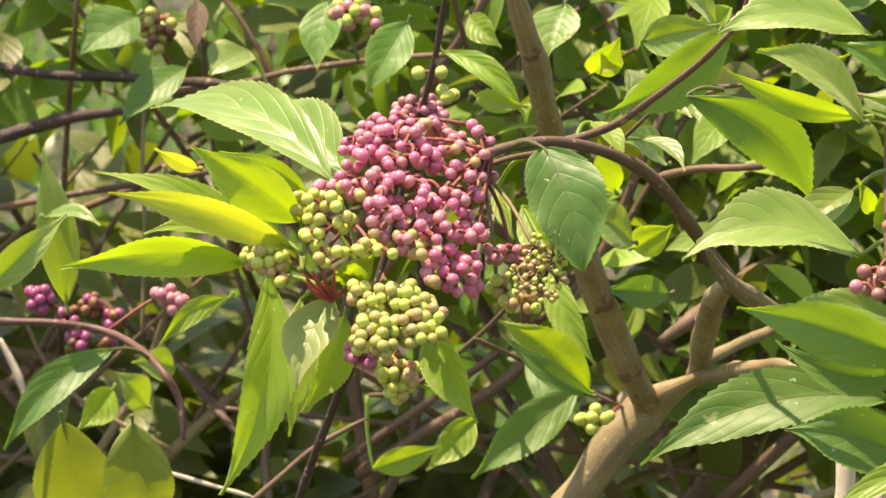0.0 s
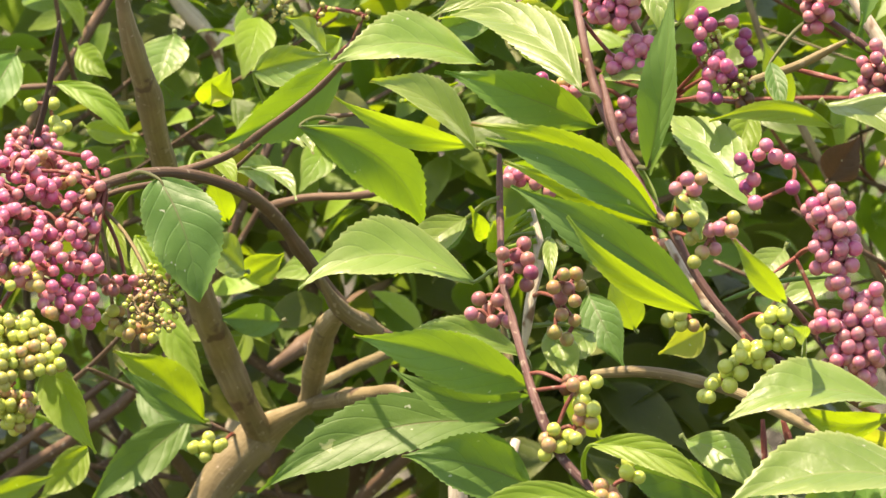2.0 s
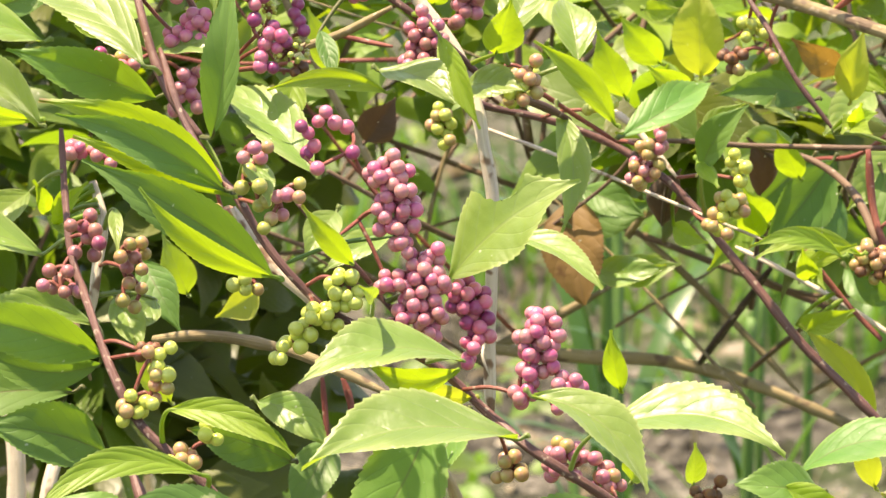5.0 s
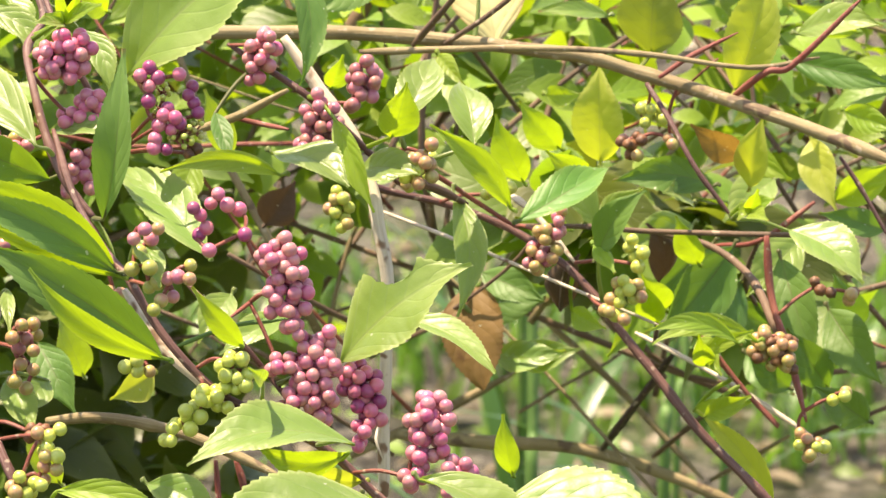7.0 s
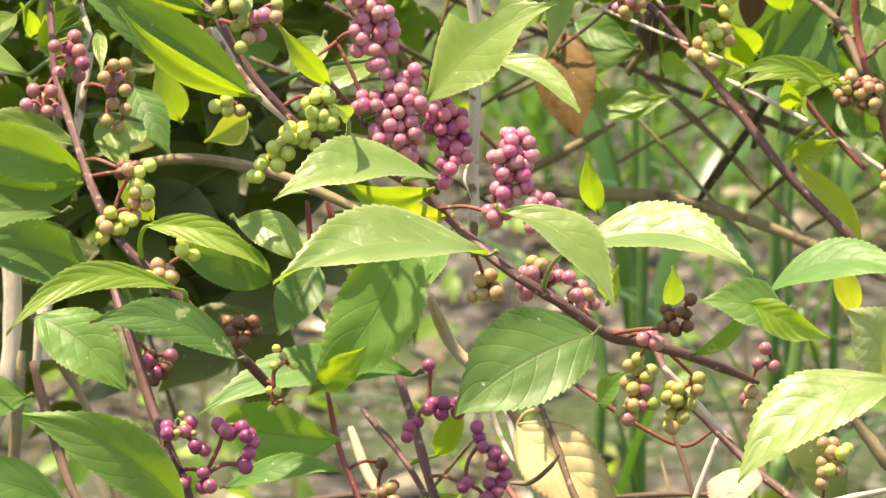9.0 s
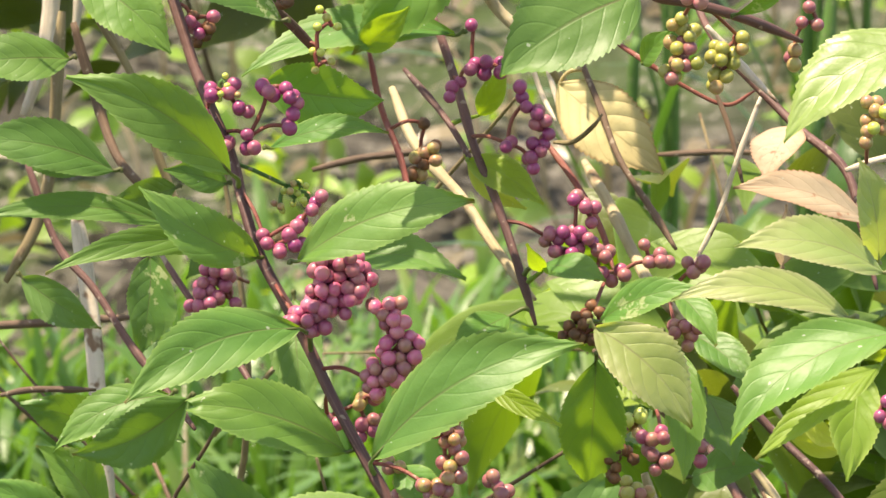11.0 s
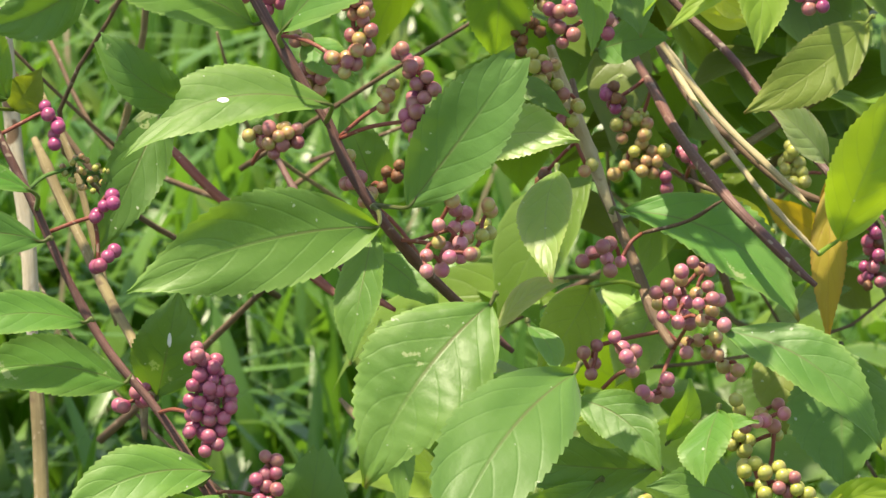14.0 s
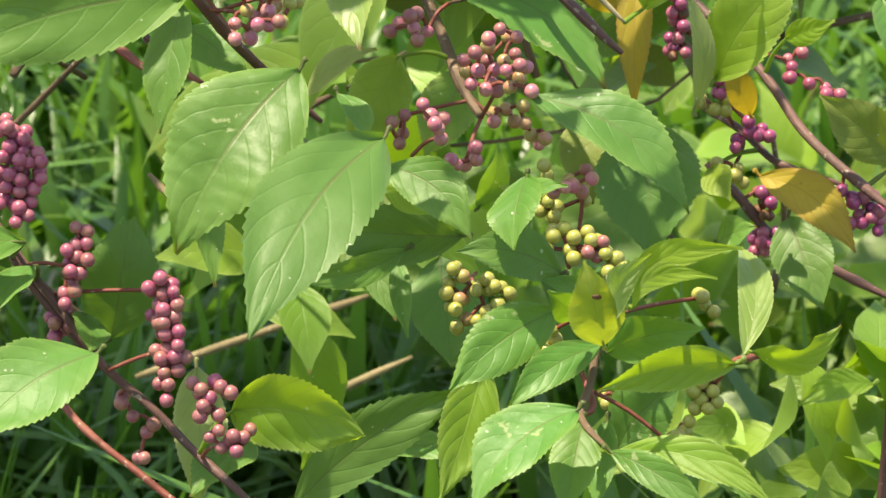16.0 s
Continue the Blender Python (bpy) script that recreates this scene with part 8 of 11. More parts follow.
stem(b, "purple", 0.00091, 0.00090, [(0.1590, 1.3812, 0.5462), (0.1641, 1.3701, 0.5386), (0.1753, 1.3557, 0.5241), (0.1783, 1.3457, 0.5196)])
stem(b, "purple", 0.00108, 0.00125, [(0.1352, 1.3120, 0.4808), (0.1398, 1.3050, 0.4724), (0.1462, 1.2929, 0.4568), (0.1541, 1.2807, 0.4419), (0.1638, 1.2711, 0.4305), (0.1718, 1.2600, 0.4192), (0.1769, 1.2526, 0.4120), (0.1855, 1.2414, 0.4016), (0.1936, 1.2318, 0.3913)], knots=0.05)
stem(b, "purple", 0.00126, 0.00106, [(0.1736, 1.2541, 0.4143), (0.1809, 1.2482, 0.4038), (0.1929, 1.2367, 0.3908), (0.2038, 1.2270, 0.3818), (0.2122, 1.2197, 0.3735), (0.2247, 1.2040, 0.3642)], knots=0.05)
stem(b, "purple", 0.00118, 0.00108, [(0.1238, 1.3322, 0.5096), (0.1285, 1.3244, 0.4984), (0.1324, 1.3165, 0.4874), (0.1389, 1.3072, 0.4737), (0.1459, 1.2966, 0.4576)], knots=0.05)
cluster(b, (0.1327, 1.3160, 0.4867), [(0.1453, 1.3156, 0.4927, 0.0017), (0.1476, 1.3142, 0.4896, 0.0017), (0.1470, 1.3128, 0.4860, 0.0017), (0.1466, 1.3145, 0.4903, 0.0011)], "vw")
cluster(b, (0.1426, 1.3016, 0.4652), [(0.1541, 1.2975, 0.4701, 0.0020), (0.1564, 1.2985, 0.4733, 0.0017), (0.1589, 1.2985, 0.4739, 0.0017), (0.1578, 1.2935, 0.4614, 0.0017), (0.1545, 1.2927, 0.4586, 0.0017)], "vw")
cluster(b, (0.1386, 1.3077, 0.4745), [(0.1516, 1.3165, 0.4761, 0.0026), (0.1542, 1.3151, 0.4734, 0.0029), (0.1579, 1.3152, 0.4747, 0.0023), (0.1538, 1.3170, 0.4781, 0.0020)], "ho", "cane", label="tuft of small yellowish withered buds", buds=0.50)
cluster(b, (0.1655, 1.2688, 0.4281), [(0.1739, 1.2562, 0.4483, 0.0022), (0.1770, 1.2552, 0.4469, 0.0019), (0.1743, 1.2546, 0.4448, 0.0019), (0.1776, 1.2536, 0.4435, 0.0019), (0.1733, 1.2534, 0.4417, 0.0019), (0.1764, 1.2523, 0.4403, 0.0022), (0.1801, 1.2520, 0.4409, 0.0017), (0.1726, 1.2518, 0.4379, 0.0019), (0.1761, 1.2510, 0.4371, 0.0022), (0.1799, 1.2507, 0.4377, 0.0019), (0.1720, 1.2504, 0.4347, 0.0019), (0.1754, 1.2496, 0.4340, 0.0022), (0.1796, 1.2496, 0.4352, 0.0017), (0.1711, 1.2494, 0.4322, 0.0017), (0.1737, 1.2484, 0.4309, 0.0019), (0.1772, 1.2482, 0.4314, 0.0019), (0.1741, 1.2469, 0.4277, 0.0019), (0.1767, 1.2468, 0.4282, 0.0017)], "w", label="dense spindle of ripe magenta berries")
cluster(b, (0.1766, 1.2530, 0.4123), [(0.1887, 1.2483, 0.4245, 0.0017), (0.1911, 1.2473, 0.4230, 0.0017), (0.1901, 1.2460, 0.4198, 0.0020), (0.1872, 1.2455, 0.4180, 0.0020), (0.1903, 1.2447, 0.4173, 0.0020), (0.1868, 1.2439, 0.4144, 0.0020), (0.1895, 1.2431, 0.4135, 0.0017), (0.1874, 1.2419, 0.4104, 0.0017), (0.1848, 1.2411, 0.4079, 0.0017)], "wwq")
cluster(b, (0.1834, 1.2457, 0.4011), [(0.1820, 1.2461, 0.3998, 0.0020), (0.1856, 1.2464, 0.4016, 0.0020), (0.1867, 1.2447, 0.3984, 0.0020), (0.1831, 1.2444, 0.3966, 0.0020)], "wq")
cluster(b, (0.1674, 1.3068, 0.4151), [(0.1604, 1.2989, 0.4175, 0.0020), (0.1650, 1.3000, 0.4214, 0.0020), (0.1662, 1.2987, 0.4187, 0.0017)], "w")
cluster(b, (0.1936, 1.2318, 0.3913), [(0.2074, 1.2324, 0.4148, 0.0017), (0.2041, 1.2322, 0.4132, 0.0014), (0.2099, 1.231, 0.4127, 0.0017), (0.207, 1.2307, 0.411, 0.0017), (0.2106, 1.2296, 0.4099, 0.0017), (0.2067, 1.2294, 0.4081, 0.0017), (0.21, 1.2282, 0.4068, 0.002), (0.2068, 1.2278, 0.405, 0.0017), (0.2104, 1.2266, 0.4037, 0.0017), (0.2068, 1.2263, 0.4018, 0.0017), (0.2097, 1.2252, 0.4005, 0.0017), (0.2057, 1.2247, 0.3981, 0.0017), (0.2084, 1.2239, 0.3974, 0.002), (0.2118, 1.2233, 0.3973, 0.0014), (0.206, 1.2227, 0.3943, 0.0017), (0.2087, 1.2223, 0.3943, 0.0014), (0.2057, 1.2213, 0.3912, 0.0017), (0.2067, 1.2195, 0.3881, 0.0014)], "qwq", label="long drooping string of dull pink berries")
cluster(b, (0.2142, 1.2172, 0.3720), [(0.2118, 1.2086, 0.3952, 0.0019), (0.2137, 1.2075, 0.3937, 0.0017), (0.2160, 1.2083, 0.3961, 0.0017), (0.2185, 1.2072, 0.3948, 0.0017), (0.2124, 1.2062, 0.3906, 0.0019), (0.2166, 1.2048, 0.3893, 0.0017), (0.2159, 1.2030, 0.3856, 0.0017), (0.2140, 1.2028, 0.3844, 0.0014), (0.2195, 1.2017, 0.3843, 0.0017), (0.2229, 1.2014, 0.3849, 0.0017), (0.2198, 1.2001, 0.3812, 0.0017), (0.2213, 1.2004, 0.3824, 0.0014), (0.2159, 1.2015, 0.3825, 0.0014)], "qwq")
cluster(b, (0.1986, 1.2316, 0.3861), [(0.1969, 1.2348, 0.3815, 0.0017), (0.1993, 1.2324, 0.3774, 0.0014), (0.2031, 1.2299, 0.3738, 0.0017), (0.2008, 1.2275, 0.3683, 0.0017), (0.2044, 1.2308, 0.3760, 0.0011)], "q")
cluster(b, (0.1259, 1.2346, 0.4102), [(0.1279, 1.2273, 0.4163, 0.0019), (0.1311, 1.2263, 0.4150, 0.0019), (0.1340, 1.2268, 0.4167, 0.0019), (0.1364, 1.2250, 0.4135, 0.0016), (0.1329, 1.2248, 0.4122, 0.0019), (0.1295, 1.2248, 0.4116, 0.0016)], "wv")
cluster(b, (0.1814, 1.2467, 0.4065), [(0.2085, 1.2384, 0.4100, 0.0020), (0.2070, 1.2380, 0.4087, 0.0017), (0.2088, 1.2365, 0.4062, 0.0020), (0.2071, 1.2353, 0.4031, 0.0020), (0.2098, 1.2345, 0.4024, 0.0020), (0.2114, 1.2354, 0.4049, 0.0014), (0.2082, 1.2336, 0.3999, 0.0020)], "qqw")
leaf(b, (0.1378, 1.2880, 0.4821), (0.1021, 1.2818, 0.4909), 0.0087, (0.28, -0.68, 0.67), arc=0.08, sag=0.06, plump=0.5, stalk=(0.1404, 1.3037, 0.4708))
leaf(b, (0.1385, 1.2762, 0.4734), (0.0947, 1.2672, 0.4735), 0.0142, (0.17, -0.82, 0.55), "blue", arc=0.10, sag=0.06, plump=0.5)
leaf(b, (0.1465, 1.2603, 0.4578), (0.1116, 1.2523, 0.4609), 0.0121, (0.21, -0.56, 0.8), arc=0.08, sag=0.06, plump=0.5)
leaf(b, (0.1277, 1.3094, 0.4928), (0.1051, 1.3067, 0.5142), 0.0124, (0.38, -0.88, 0.28), arc=0.05, sag=0.06, plump=0.5, stalk=(0.1320, 1.3174, 0.4886))
leaf(b, (0.1363, 1.3248, 0.4932), (0.1208, 1.3222, 0.5165), 0.0158, (0.60, -0.73, 0.32), arc=0.05, sag=0.06, plump=0.5, stalk=(0.1301, 1.3211, 0.4938))
leaf(b, (0.1383, 1.3306, 0.4877), (0.1448, 1.3222, 0.5013), 0.0101, (-0.51, -0.82, -0.27), "olive", sag=0.06, plump=0.5, stalk=(0.1305, 1.3203, 0.4926))
leaf(b, (0.1739, 1.2348, 0.4266), (0.1333, 1.2239, 0.4210), 0.0161, (0.07, -0.64, 0.76), arc=0.10, sag=0.06, plump=0.5, stalk=(0.1736, 1.2541, 0.4143))
leaf(b, (0.1729, 1.2385, 0.4163), (0.1355, 1.2246, 0.4055), 0.0153, (0.13, -0.80, 0.59), "blue", arc=0.04, sag=0.06, plump=0.5, stalk=(0.1791, 1.2496, 0.4092))
blade = leaf(b, (0.1695, 1.2987, 0.4196), (0.1751, 1.2972, 0.4484), 0.0185, (-0.14, -0.99, -0.02), "blue", sag=0.06, plump=0.5, label="deep green leaf with a pale scratch")
fleck(blade, (0.1719, 1.3021, 0.4358), 0.0006, 0.0020, "pale scratch")
leaf(b, (0.1578, 1.2738, 0.4347), (0.1149, 1.2692, 0.441), 0.016, (0.3, -0.74, 0.6), arc=0.08, sag=0.06, plump=0.5, stalk=(0.1592, 1.2757, 0.4359))
leaf(b, (0.1869, 1.2072, 0.4079), (0.1521, 1.1916, 0.3939), 0.0233, (-0.11, -0.51, 0.85), arc=0.06, sag=0.06, plump=0.5)
leaf(b, (0.1984, 1.2550, 0.3887), (0.2044, 1.2566, 0.4224), 0.0200, (-0.14, -0.99, 0.07), "blue", sag=0.06, cut=0.94, plump=0.5, stalk=(0.1897, 1.2397, 0.3943))
leaf(b, (0.2212, 1.2601, 0.3762), (0.2146, 1.2241, 0.3554), 0.0142, (0.15, -0.62, 0.76), "pale", sag=0.06, plump=0.5)
leaf(b, (0.2315, 1.2375, 0.3651), (0.2123, 1.2247, 0.3601), 0.0153, (-0.14, -0.17, 0.98), sag=0.06, plump=0.5)
leaf(b, (0.2212, 1.2127, 0.3862), (0.2493, 1.1929, 0.3854), 0.0208, (-0.18, -0.98, 0.06), "lime", arc=-0.12, sag=0.06, plump=0.9, stalk=(0.2136, 1.218, 0.3725), quilt=0.5)
leaf(b, (0.1769, 1.2388, 0.4183), (0.1619, 1.2247, 0.4123), 0.0091, (-0.16, -0.23, 0.96), sag=0.06, plump=0.5, stalk=(0.1791, 1.2496, 0.4092))
leaf(b, (0.1904, 1.2453, 0.4009), (0.1892, 1.2305, 0.3977), 0.0110, (0.52, -0.22, 0.82), sag=0.06, plump=0.5, stalk=(0.1860, 1.2433, 0.3984))

b = branch("pale reddish branch with dry leaves and violet berries", (0.2520, 1.3534, 0.5289), "branches of the shrub")
stem(b, "purple", 0.00123, 0.00111, [(0.2350, 1.4033, 0.6019), (0.2388, 1.3903, 0.5866), (0.2412, 1.3778, 0.5730), (0.2451, 1.3654, 0.5610), (0.2481, 1.3529, 0.5492), (0.2510, 1.3395, 0.5349)], knots=0.05)
stem(b, "purple", 0.00093, 0.00082, [(0.2280, 1.4076, 0.5855), (0.2352, 1.3961, 0.5775), (0.2395, 1.3854, 0.5709), (0.2422, 1.3750, 0.5645)])
stem(b, "red", 0.00090, 0.00089, [(0.2212, 1.4247, 0.5860), (0.2237, 1.4200, 0.5714), (0.2265, 1.4087, 0.5619), (0.2278, 1.3975, 0.5525)])
stem(b, "straw", 0.00154, 0.00135, [(0.2335, 1.4636, 0.5638), (0.2367, 1.444, 0.553), (0.2458, 1.4237, 0.5439), (0.2517, 1.4038, 0.5352), (0.2589, 1.3836, 0.5268)], knots=0.05)
stem(b, "brown", 0.00083, 0.00093, [(0.2767, 1.4145, 0.5846), (0.2799, 1.4026, 0.5735), (0.2830, 1.3906, 0.5627), (0.2883, 1.3786, 0.5534), (0.2935, 1.3664, 0.5443)])
stem(b, "red", 0.00090, 0.00088, [(0.2653, 1.4028, 0.5648), (0.2709, 1.3912, 0.5568), (0.2755, 1.3793, 0.5476), (0.2772, 1.3679, 0.5385)])
stem(b, "straw", 0.00165, 0.0016, [(0.2821, 1.4344, 0.5486), (0.2849, 1.4159, 0.5426), (0.2875, 1.397, 0.5354), (0.29, 1.3785, 0.5299), (0.3005, 1.3719, 0.5191), (0.3127, 1.361, 0.5099), (0.3201, 1.3558, 0.4993)], knots=0.05)
stem(b, "pale", 0.00079, 0.00065, [(0.2684, 1.4456, 0.5767), (0.2716, 1.4419, 0.5664), (0.2738, 1.4319, 0.5610)])
stem(b, "pale", 0.00079, 0.00065, [(0.2729, 1.4443, 0.5753), (0.2760, 1.4310, 0.5595)])
stem(b, "tan", 0.00074, 0.00061, [(0.2662, 1.3952, 0.5666), (0.2701, 1.3872, 0.5690), (0.2741, 1.3804, 0.5753), (0.2764, 1.3808, 0.5782)])
stem(b, "brown", 0.00117, 0.00104, [(0.2246, 1.5599, 0.5113), (0.2379, 1.5589, 0.5144), (0.2512, 1.5573, 0.5159), (0.2611, 1.5559, 0.5167)])
cluster(b, (0.2410, 1.3791, 0.5744), [(0.2518, 1.3656, 0.5914, 0.0018), (0.2531, 1.3643, 0.5876, 0.0018), (0.2548, 1.3631, 0.5848, 0.0018), (0.2564, 1.3619, 0.5820, 0.0018), (0.2577, 1.3608, 0.5793, 0.0018), (0.2558, 1.3603, 0.5764, 0.0020), (0.2531, 1.3599, 0.5736, 0.0018), (0.2541, 1.3591, 0.5715, 0.0012), (0.2478, 1.3620, 0.5771, 0.0015)], "wv", label="curved string of violet berries")
cluster(b, (0.2386, 1.3910, 0.5874), [(0.2423, 1.3794, 0.6054, 0.0015), (0.2410, 1.3765, 0.5948, 0.0018), (0.2446, 1.3757, 0.5941, 0.0021), (0.2482, 1.3750, 0.5941, 0.0018), (0.2349, 1.3755, 0.5877, 0.0018), (0.2372, 1.3757, 0.5898, 0.0015)], "v")
cluster(b, (0.2462, 1.3608, 0.5567), [(0.2641, 1.3548, 0.5639, 0.0018), (0.2675, 1.3532, 0.5611, 0.0020), (0.2687, 1.3518, 0.5577, 0.0018), (0.2563, 1.3530, 0.5541, 0.0020), (0.2600, 1.3526, 0.5548, 0.0020), (0.2636, 1.3519, 0.5548, 0.0020), (0.2671, 1.3508, 0.5535, 0.0020), (0.2583, 1.3515, 0.5506, 0.0020), (0.2626, 1.3507, 0.5507, 0.0020)], "qwv")
cluster(b, (0.2772, 1.3679, 0.5385), [(0.2705, 1.3491, 0.5504, 0.0018), (0.2687, 1.3476, 0.5452, 0.0018), (0.2723, 1.3465, 0.5438, 0.0018), (0.2752, 1.3464, 0.5455, 0.0015), (0.2820, 1.3473, 0.5522, 0.0015), (0.2855, 1.3457, 0.5495, 0.0018), (0.2825, 1.3457, 0.5478, 0.0018), (0.2861, 1.3450, 0.5478, 0.0015)], "wq")
cluster(b, (0.2772, 1.3679, 0.5385), [(0.2638, 1.3448, 0.5340, 0.0020), (0.2675, 1.3448, 0.5361, 0.0018), (0.2615, 1.3443, 0.5312, 0.0020), (0.2650, 1.3431, 0.5299, 0.0020), (0.2592, 1.3438, 0.5285, 0.0018), (0.2687, 1.3429, 0.5313, 0.0018)], "d")
cluster(b, (0.2251, 1.4146, 0.5669), [(0.2355, 1.4167, 0.5671, 0.0018), (0.2367, 1.4147, 0.5612, 0.0018), (0.2335, 1.4144, 0.5583, 0.0021), (0.2318, 1.4133, 0.5540, 0.0021), (0.2365, 1.4136, 0.5576, 0.0018)], "do")
cluster(b, (0.2834, 1.3231, 0.5483), [(0.2856, 1.3162, 0.5580, 0.0014), (0.2890, 1.3152, 0.5573, 0.0017), (0.2868, 1.3150, 0.5552, 0.0014), (0.2818, 1.3114, 0.5416, 0.0017), (0.2845, 1.3104, 0.5403, 0.0020), (0.2881, 1.3103, 0.5424, 0.0017), (0.2843, 1.3097, 0.5383, 0.0014)], "q")
cluster(b, (0.2788, 1.3212, 0.5171), [(0.2745, 1.3106, 0.5127, 0.0017), (0.2780, 1.3102, 0.5134, 0.0017), (0.2749, 1.3093, 0.5093, 0.0017), (0.2784, 1.3081, 0.5080, 0.0017), (0.2761, 1.3075, 0.5052, 0.0014), (0.2877, 1.3073, 0.5114, 0.0014), (0.2868, 1.3063, 0.5081, 0.0017)], "wq")
cluster(b, (0.2727, 1.3276, 0.5091), [(0.2694, 1.3181, 0.5080, 0.0020), (0.2670, 1.3173, 0.5046, 0.0020), (0.2713, 1.3167, 0.5053, 0.0017), (0.2675, 1.3160, 0.5012, 0.0017)], "d")
cluster(b, (0.2759, 1.3660, 0.5048), [(0.2782, 1.3546, 0.5015, 0.0021), (0.2819, 1.3541, 0.5022, 0.0018), (0.2803, 1.3534, 0.4994, 0.0018)], "go")
leaf(b, (0.2711, 1.4134, 0.5771), (0.2946, 1.3902, 0.5587), 0.0203, (-0.29, -0.76, 0.59), "tan", arc=0.02, sag=0.06, plump=0.5, stalk=(0.2775, 1.4114, 0.5817), label="dry yellow-tan leaf with ribs")
leaf(b, (0.2458, 1.3937, 0.5756), (0.2513, 1.3847, 0.5914), 0.0070, (-0.30, -0.87, -0.39), "lime", sag=0.06, plump=0.5, stalk=(0.2373, 1.3911, 0.5744))
leaf(b, (0.2398, 1.3767, 0.5685), (0.2560, 1.3588, 0.5618), 0.0096, (-0.45, -0.64, 0.62), "lime", arc=-0.05, sag=0.06, plump=0.5, stalk=(0.2414, 1.3783, 0.5665))
leaf(b, (0.2412, 1.3835, 0.5656), (0.2532, 1.3661, 0.5579), 0.0062, (-0.69, -0.63, 0.36), "yellow", arc=0.05, sag=0.06, plump=0.5, stalk=(0.2405, 1.3816, 0.5686))
leaf(b, (0.2616, 1.3127, 0.5334), (0.2616, 1.3228, 0.4945), 0.0174, (-0.17, -0.93, -0.3), "green", sag=0.06, plump=0.5)
leaf(b, (0.2559, 1.2857, 0.5517), (0.2782, 1.2706, 0.5302), 0.0181, (0.08, -0.82, 0.57), "pale", arc=-0.06, sag=0.06, plump=0.5, label="pale leaf flushed pink at its rim")
leaf(b, (0.2773, 1.3041, 0.5413), (0.2779, 1.2801, 0.5117), 0.0115, (0.05, -0.99, -0.08), "green", arc=-0.05, sag=0.06, plump=0.5)
leaf(b, (0.3024, 1.2129, 0.5758), (0.2612, 1.2127, 0.5853), 0.0115, (0.19, -0.56, 0.81), "pale", arc=0.08, sag=0.06, plump=0.5)
leaf(b, (0.3145, 1.2280, 0.5814), (0.2792, 1.2271, 0.5918), 0.0155, (0.24, -0.58, 0.77), "pale", arc=0.08, sag=0.06, plump=0.5)
leaf(b, (0.3103, 1.1979, 0.5763), (0.2682, 1.1881, 0.5571), 0.0194, (-0.29, -0.43, 0.85), "green", arc=0.1, sag=0.06, plump=0.5, quilt=0.6)
leaf(b, (0.3101, 1.2102, 0.5645), (0.2771, 1.1992, 0.5486), 0.0093, (-0.21, -0.55, 0.81), "lime", arc=-0.03, sag=0.06, plump=0.5)
leaf(b, (0.2588, 1.2948, 0.5501), (0.2811, 1.2816, 0.5627), 0.0096, (-0.63, -0.55, 0.55), arc=-0.05, sag=0.06, plump=0.5)
leaf(b, (0.2800, 1.3001, 0.5545), (0.2866, 1.2833, 0.5477), 0.0087, (0.01, -0.37, 0.93), sag=0.06, plump=0.5)
leaf(b, (0.3303, 1.3090, 0.5678), (0.2964, 1.3081, 0.5801), 0.0120, (0.29, -0.58, 0.76), "rust", arc=0.06, sag=0.06, plump=0.5, label="withered leaf bleached rusty pink")
leaf(b, (0.3221, 1.3552, 0.5796), (0.3113, 1.3421, 0.5708), 0.0150, (-0.38, -0.28, 0.88), "rust", sag=0.06, plump=0.5)
leaf(b, (0.3173, 1.3452, 0.5452), (0.3170, 1.3382, 0.5628), 0.0063, (0.08, -0.93, -0.37), "rust", sag=0.06, plump=0.5)
leaf(b, (0.3155, 1.2361, 0.5819), (0.3108, 1.2329, 0.6079), 0.0126, (0.42, -0.91, -0.04), "pale", sag=0.06, plump=0.5)
leaf(b, (0.2536, 1.3440, 0.5494), (0.2669, 1.3289, 0.5505), 0.0103, (-0.34, -0.24, 0.91), sag=0.06, plump=0.5, stalk=(0.2490, 1.3487, 0.5447))
leaf(b, (0.2535, 1.3435, 0.5480), (0.2482, 1.3348, 0.5573), 0.0044, (0.17, -0.76, -0.63), "lime", sag=0.06, plump=0.5, stalk=(0.2493, 1.3473, 0.5432))
leaf(b, (0.2929, 1.3249, 0.5180), (0.2965, 1.3065, 0.5058), 0.0135, (0.17, -0.52, 0.84), "blue", sag=0.06, plump=0.5)
leaf(b, (0.2764, 1.3459, 0.5211), (0.2791, 1.3298, 0.5141), 0.0091, (-0.62, -0.40, 0.67), "lime", sag=0.06, plump=0.5)
leaf(b, (0.3135, 1.3043, 0.5192), (0.32, 1.2881, 0.5154), 0.0073, (-0.28, -0.95, -0.15), "yellow", sag=0.06, plump=0.5)
leaf(b, (0.3213, 1.2772, 0.5402), (0.3141, 1.2576, 0.5178), 0.0135, (-0.19, -0.98, 0.07), "lime", sag=0.06, plump=0.5)
leaf(b, (0.2934, 1.3448, 0.5282), (0.3065, 1.3258, 0.5199), 0.0108, (-0.07, -0.44, 0.89), sag=0.06, plump=0.5)
leaf(b, (0.2895, 1.3255, 0.4954), (0.3042, 1.3120, 0.5033), 0.0142, (-0.67, -0.34, 0.67), "blue", sag=0.06, plump=0.5)
leaf(b, (0.2669, 1.3275, 0.4883), (0.2783, 1.3106, 0.4847), 0.0068, (-0.39, -0.44, 0.81), "blue", sag=0.06, plump=0.5)
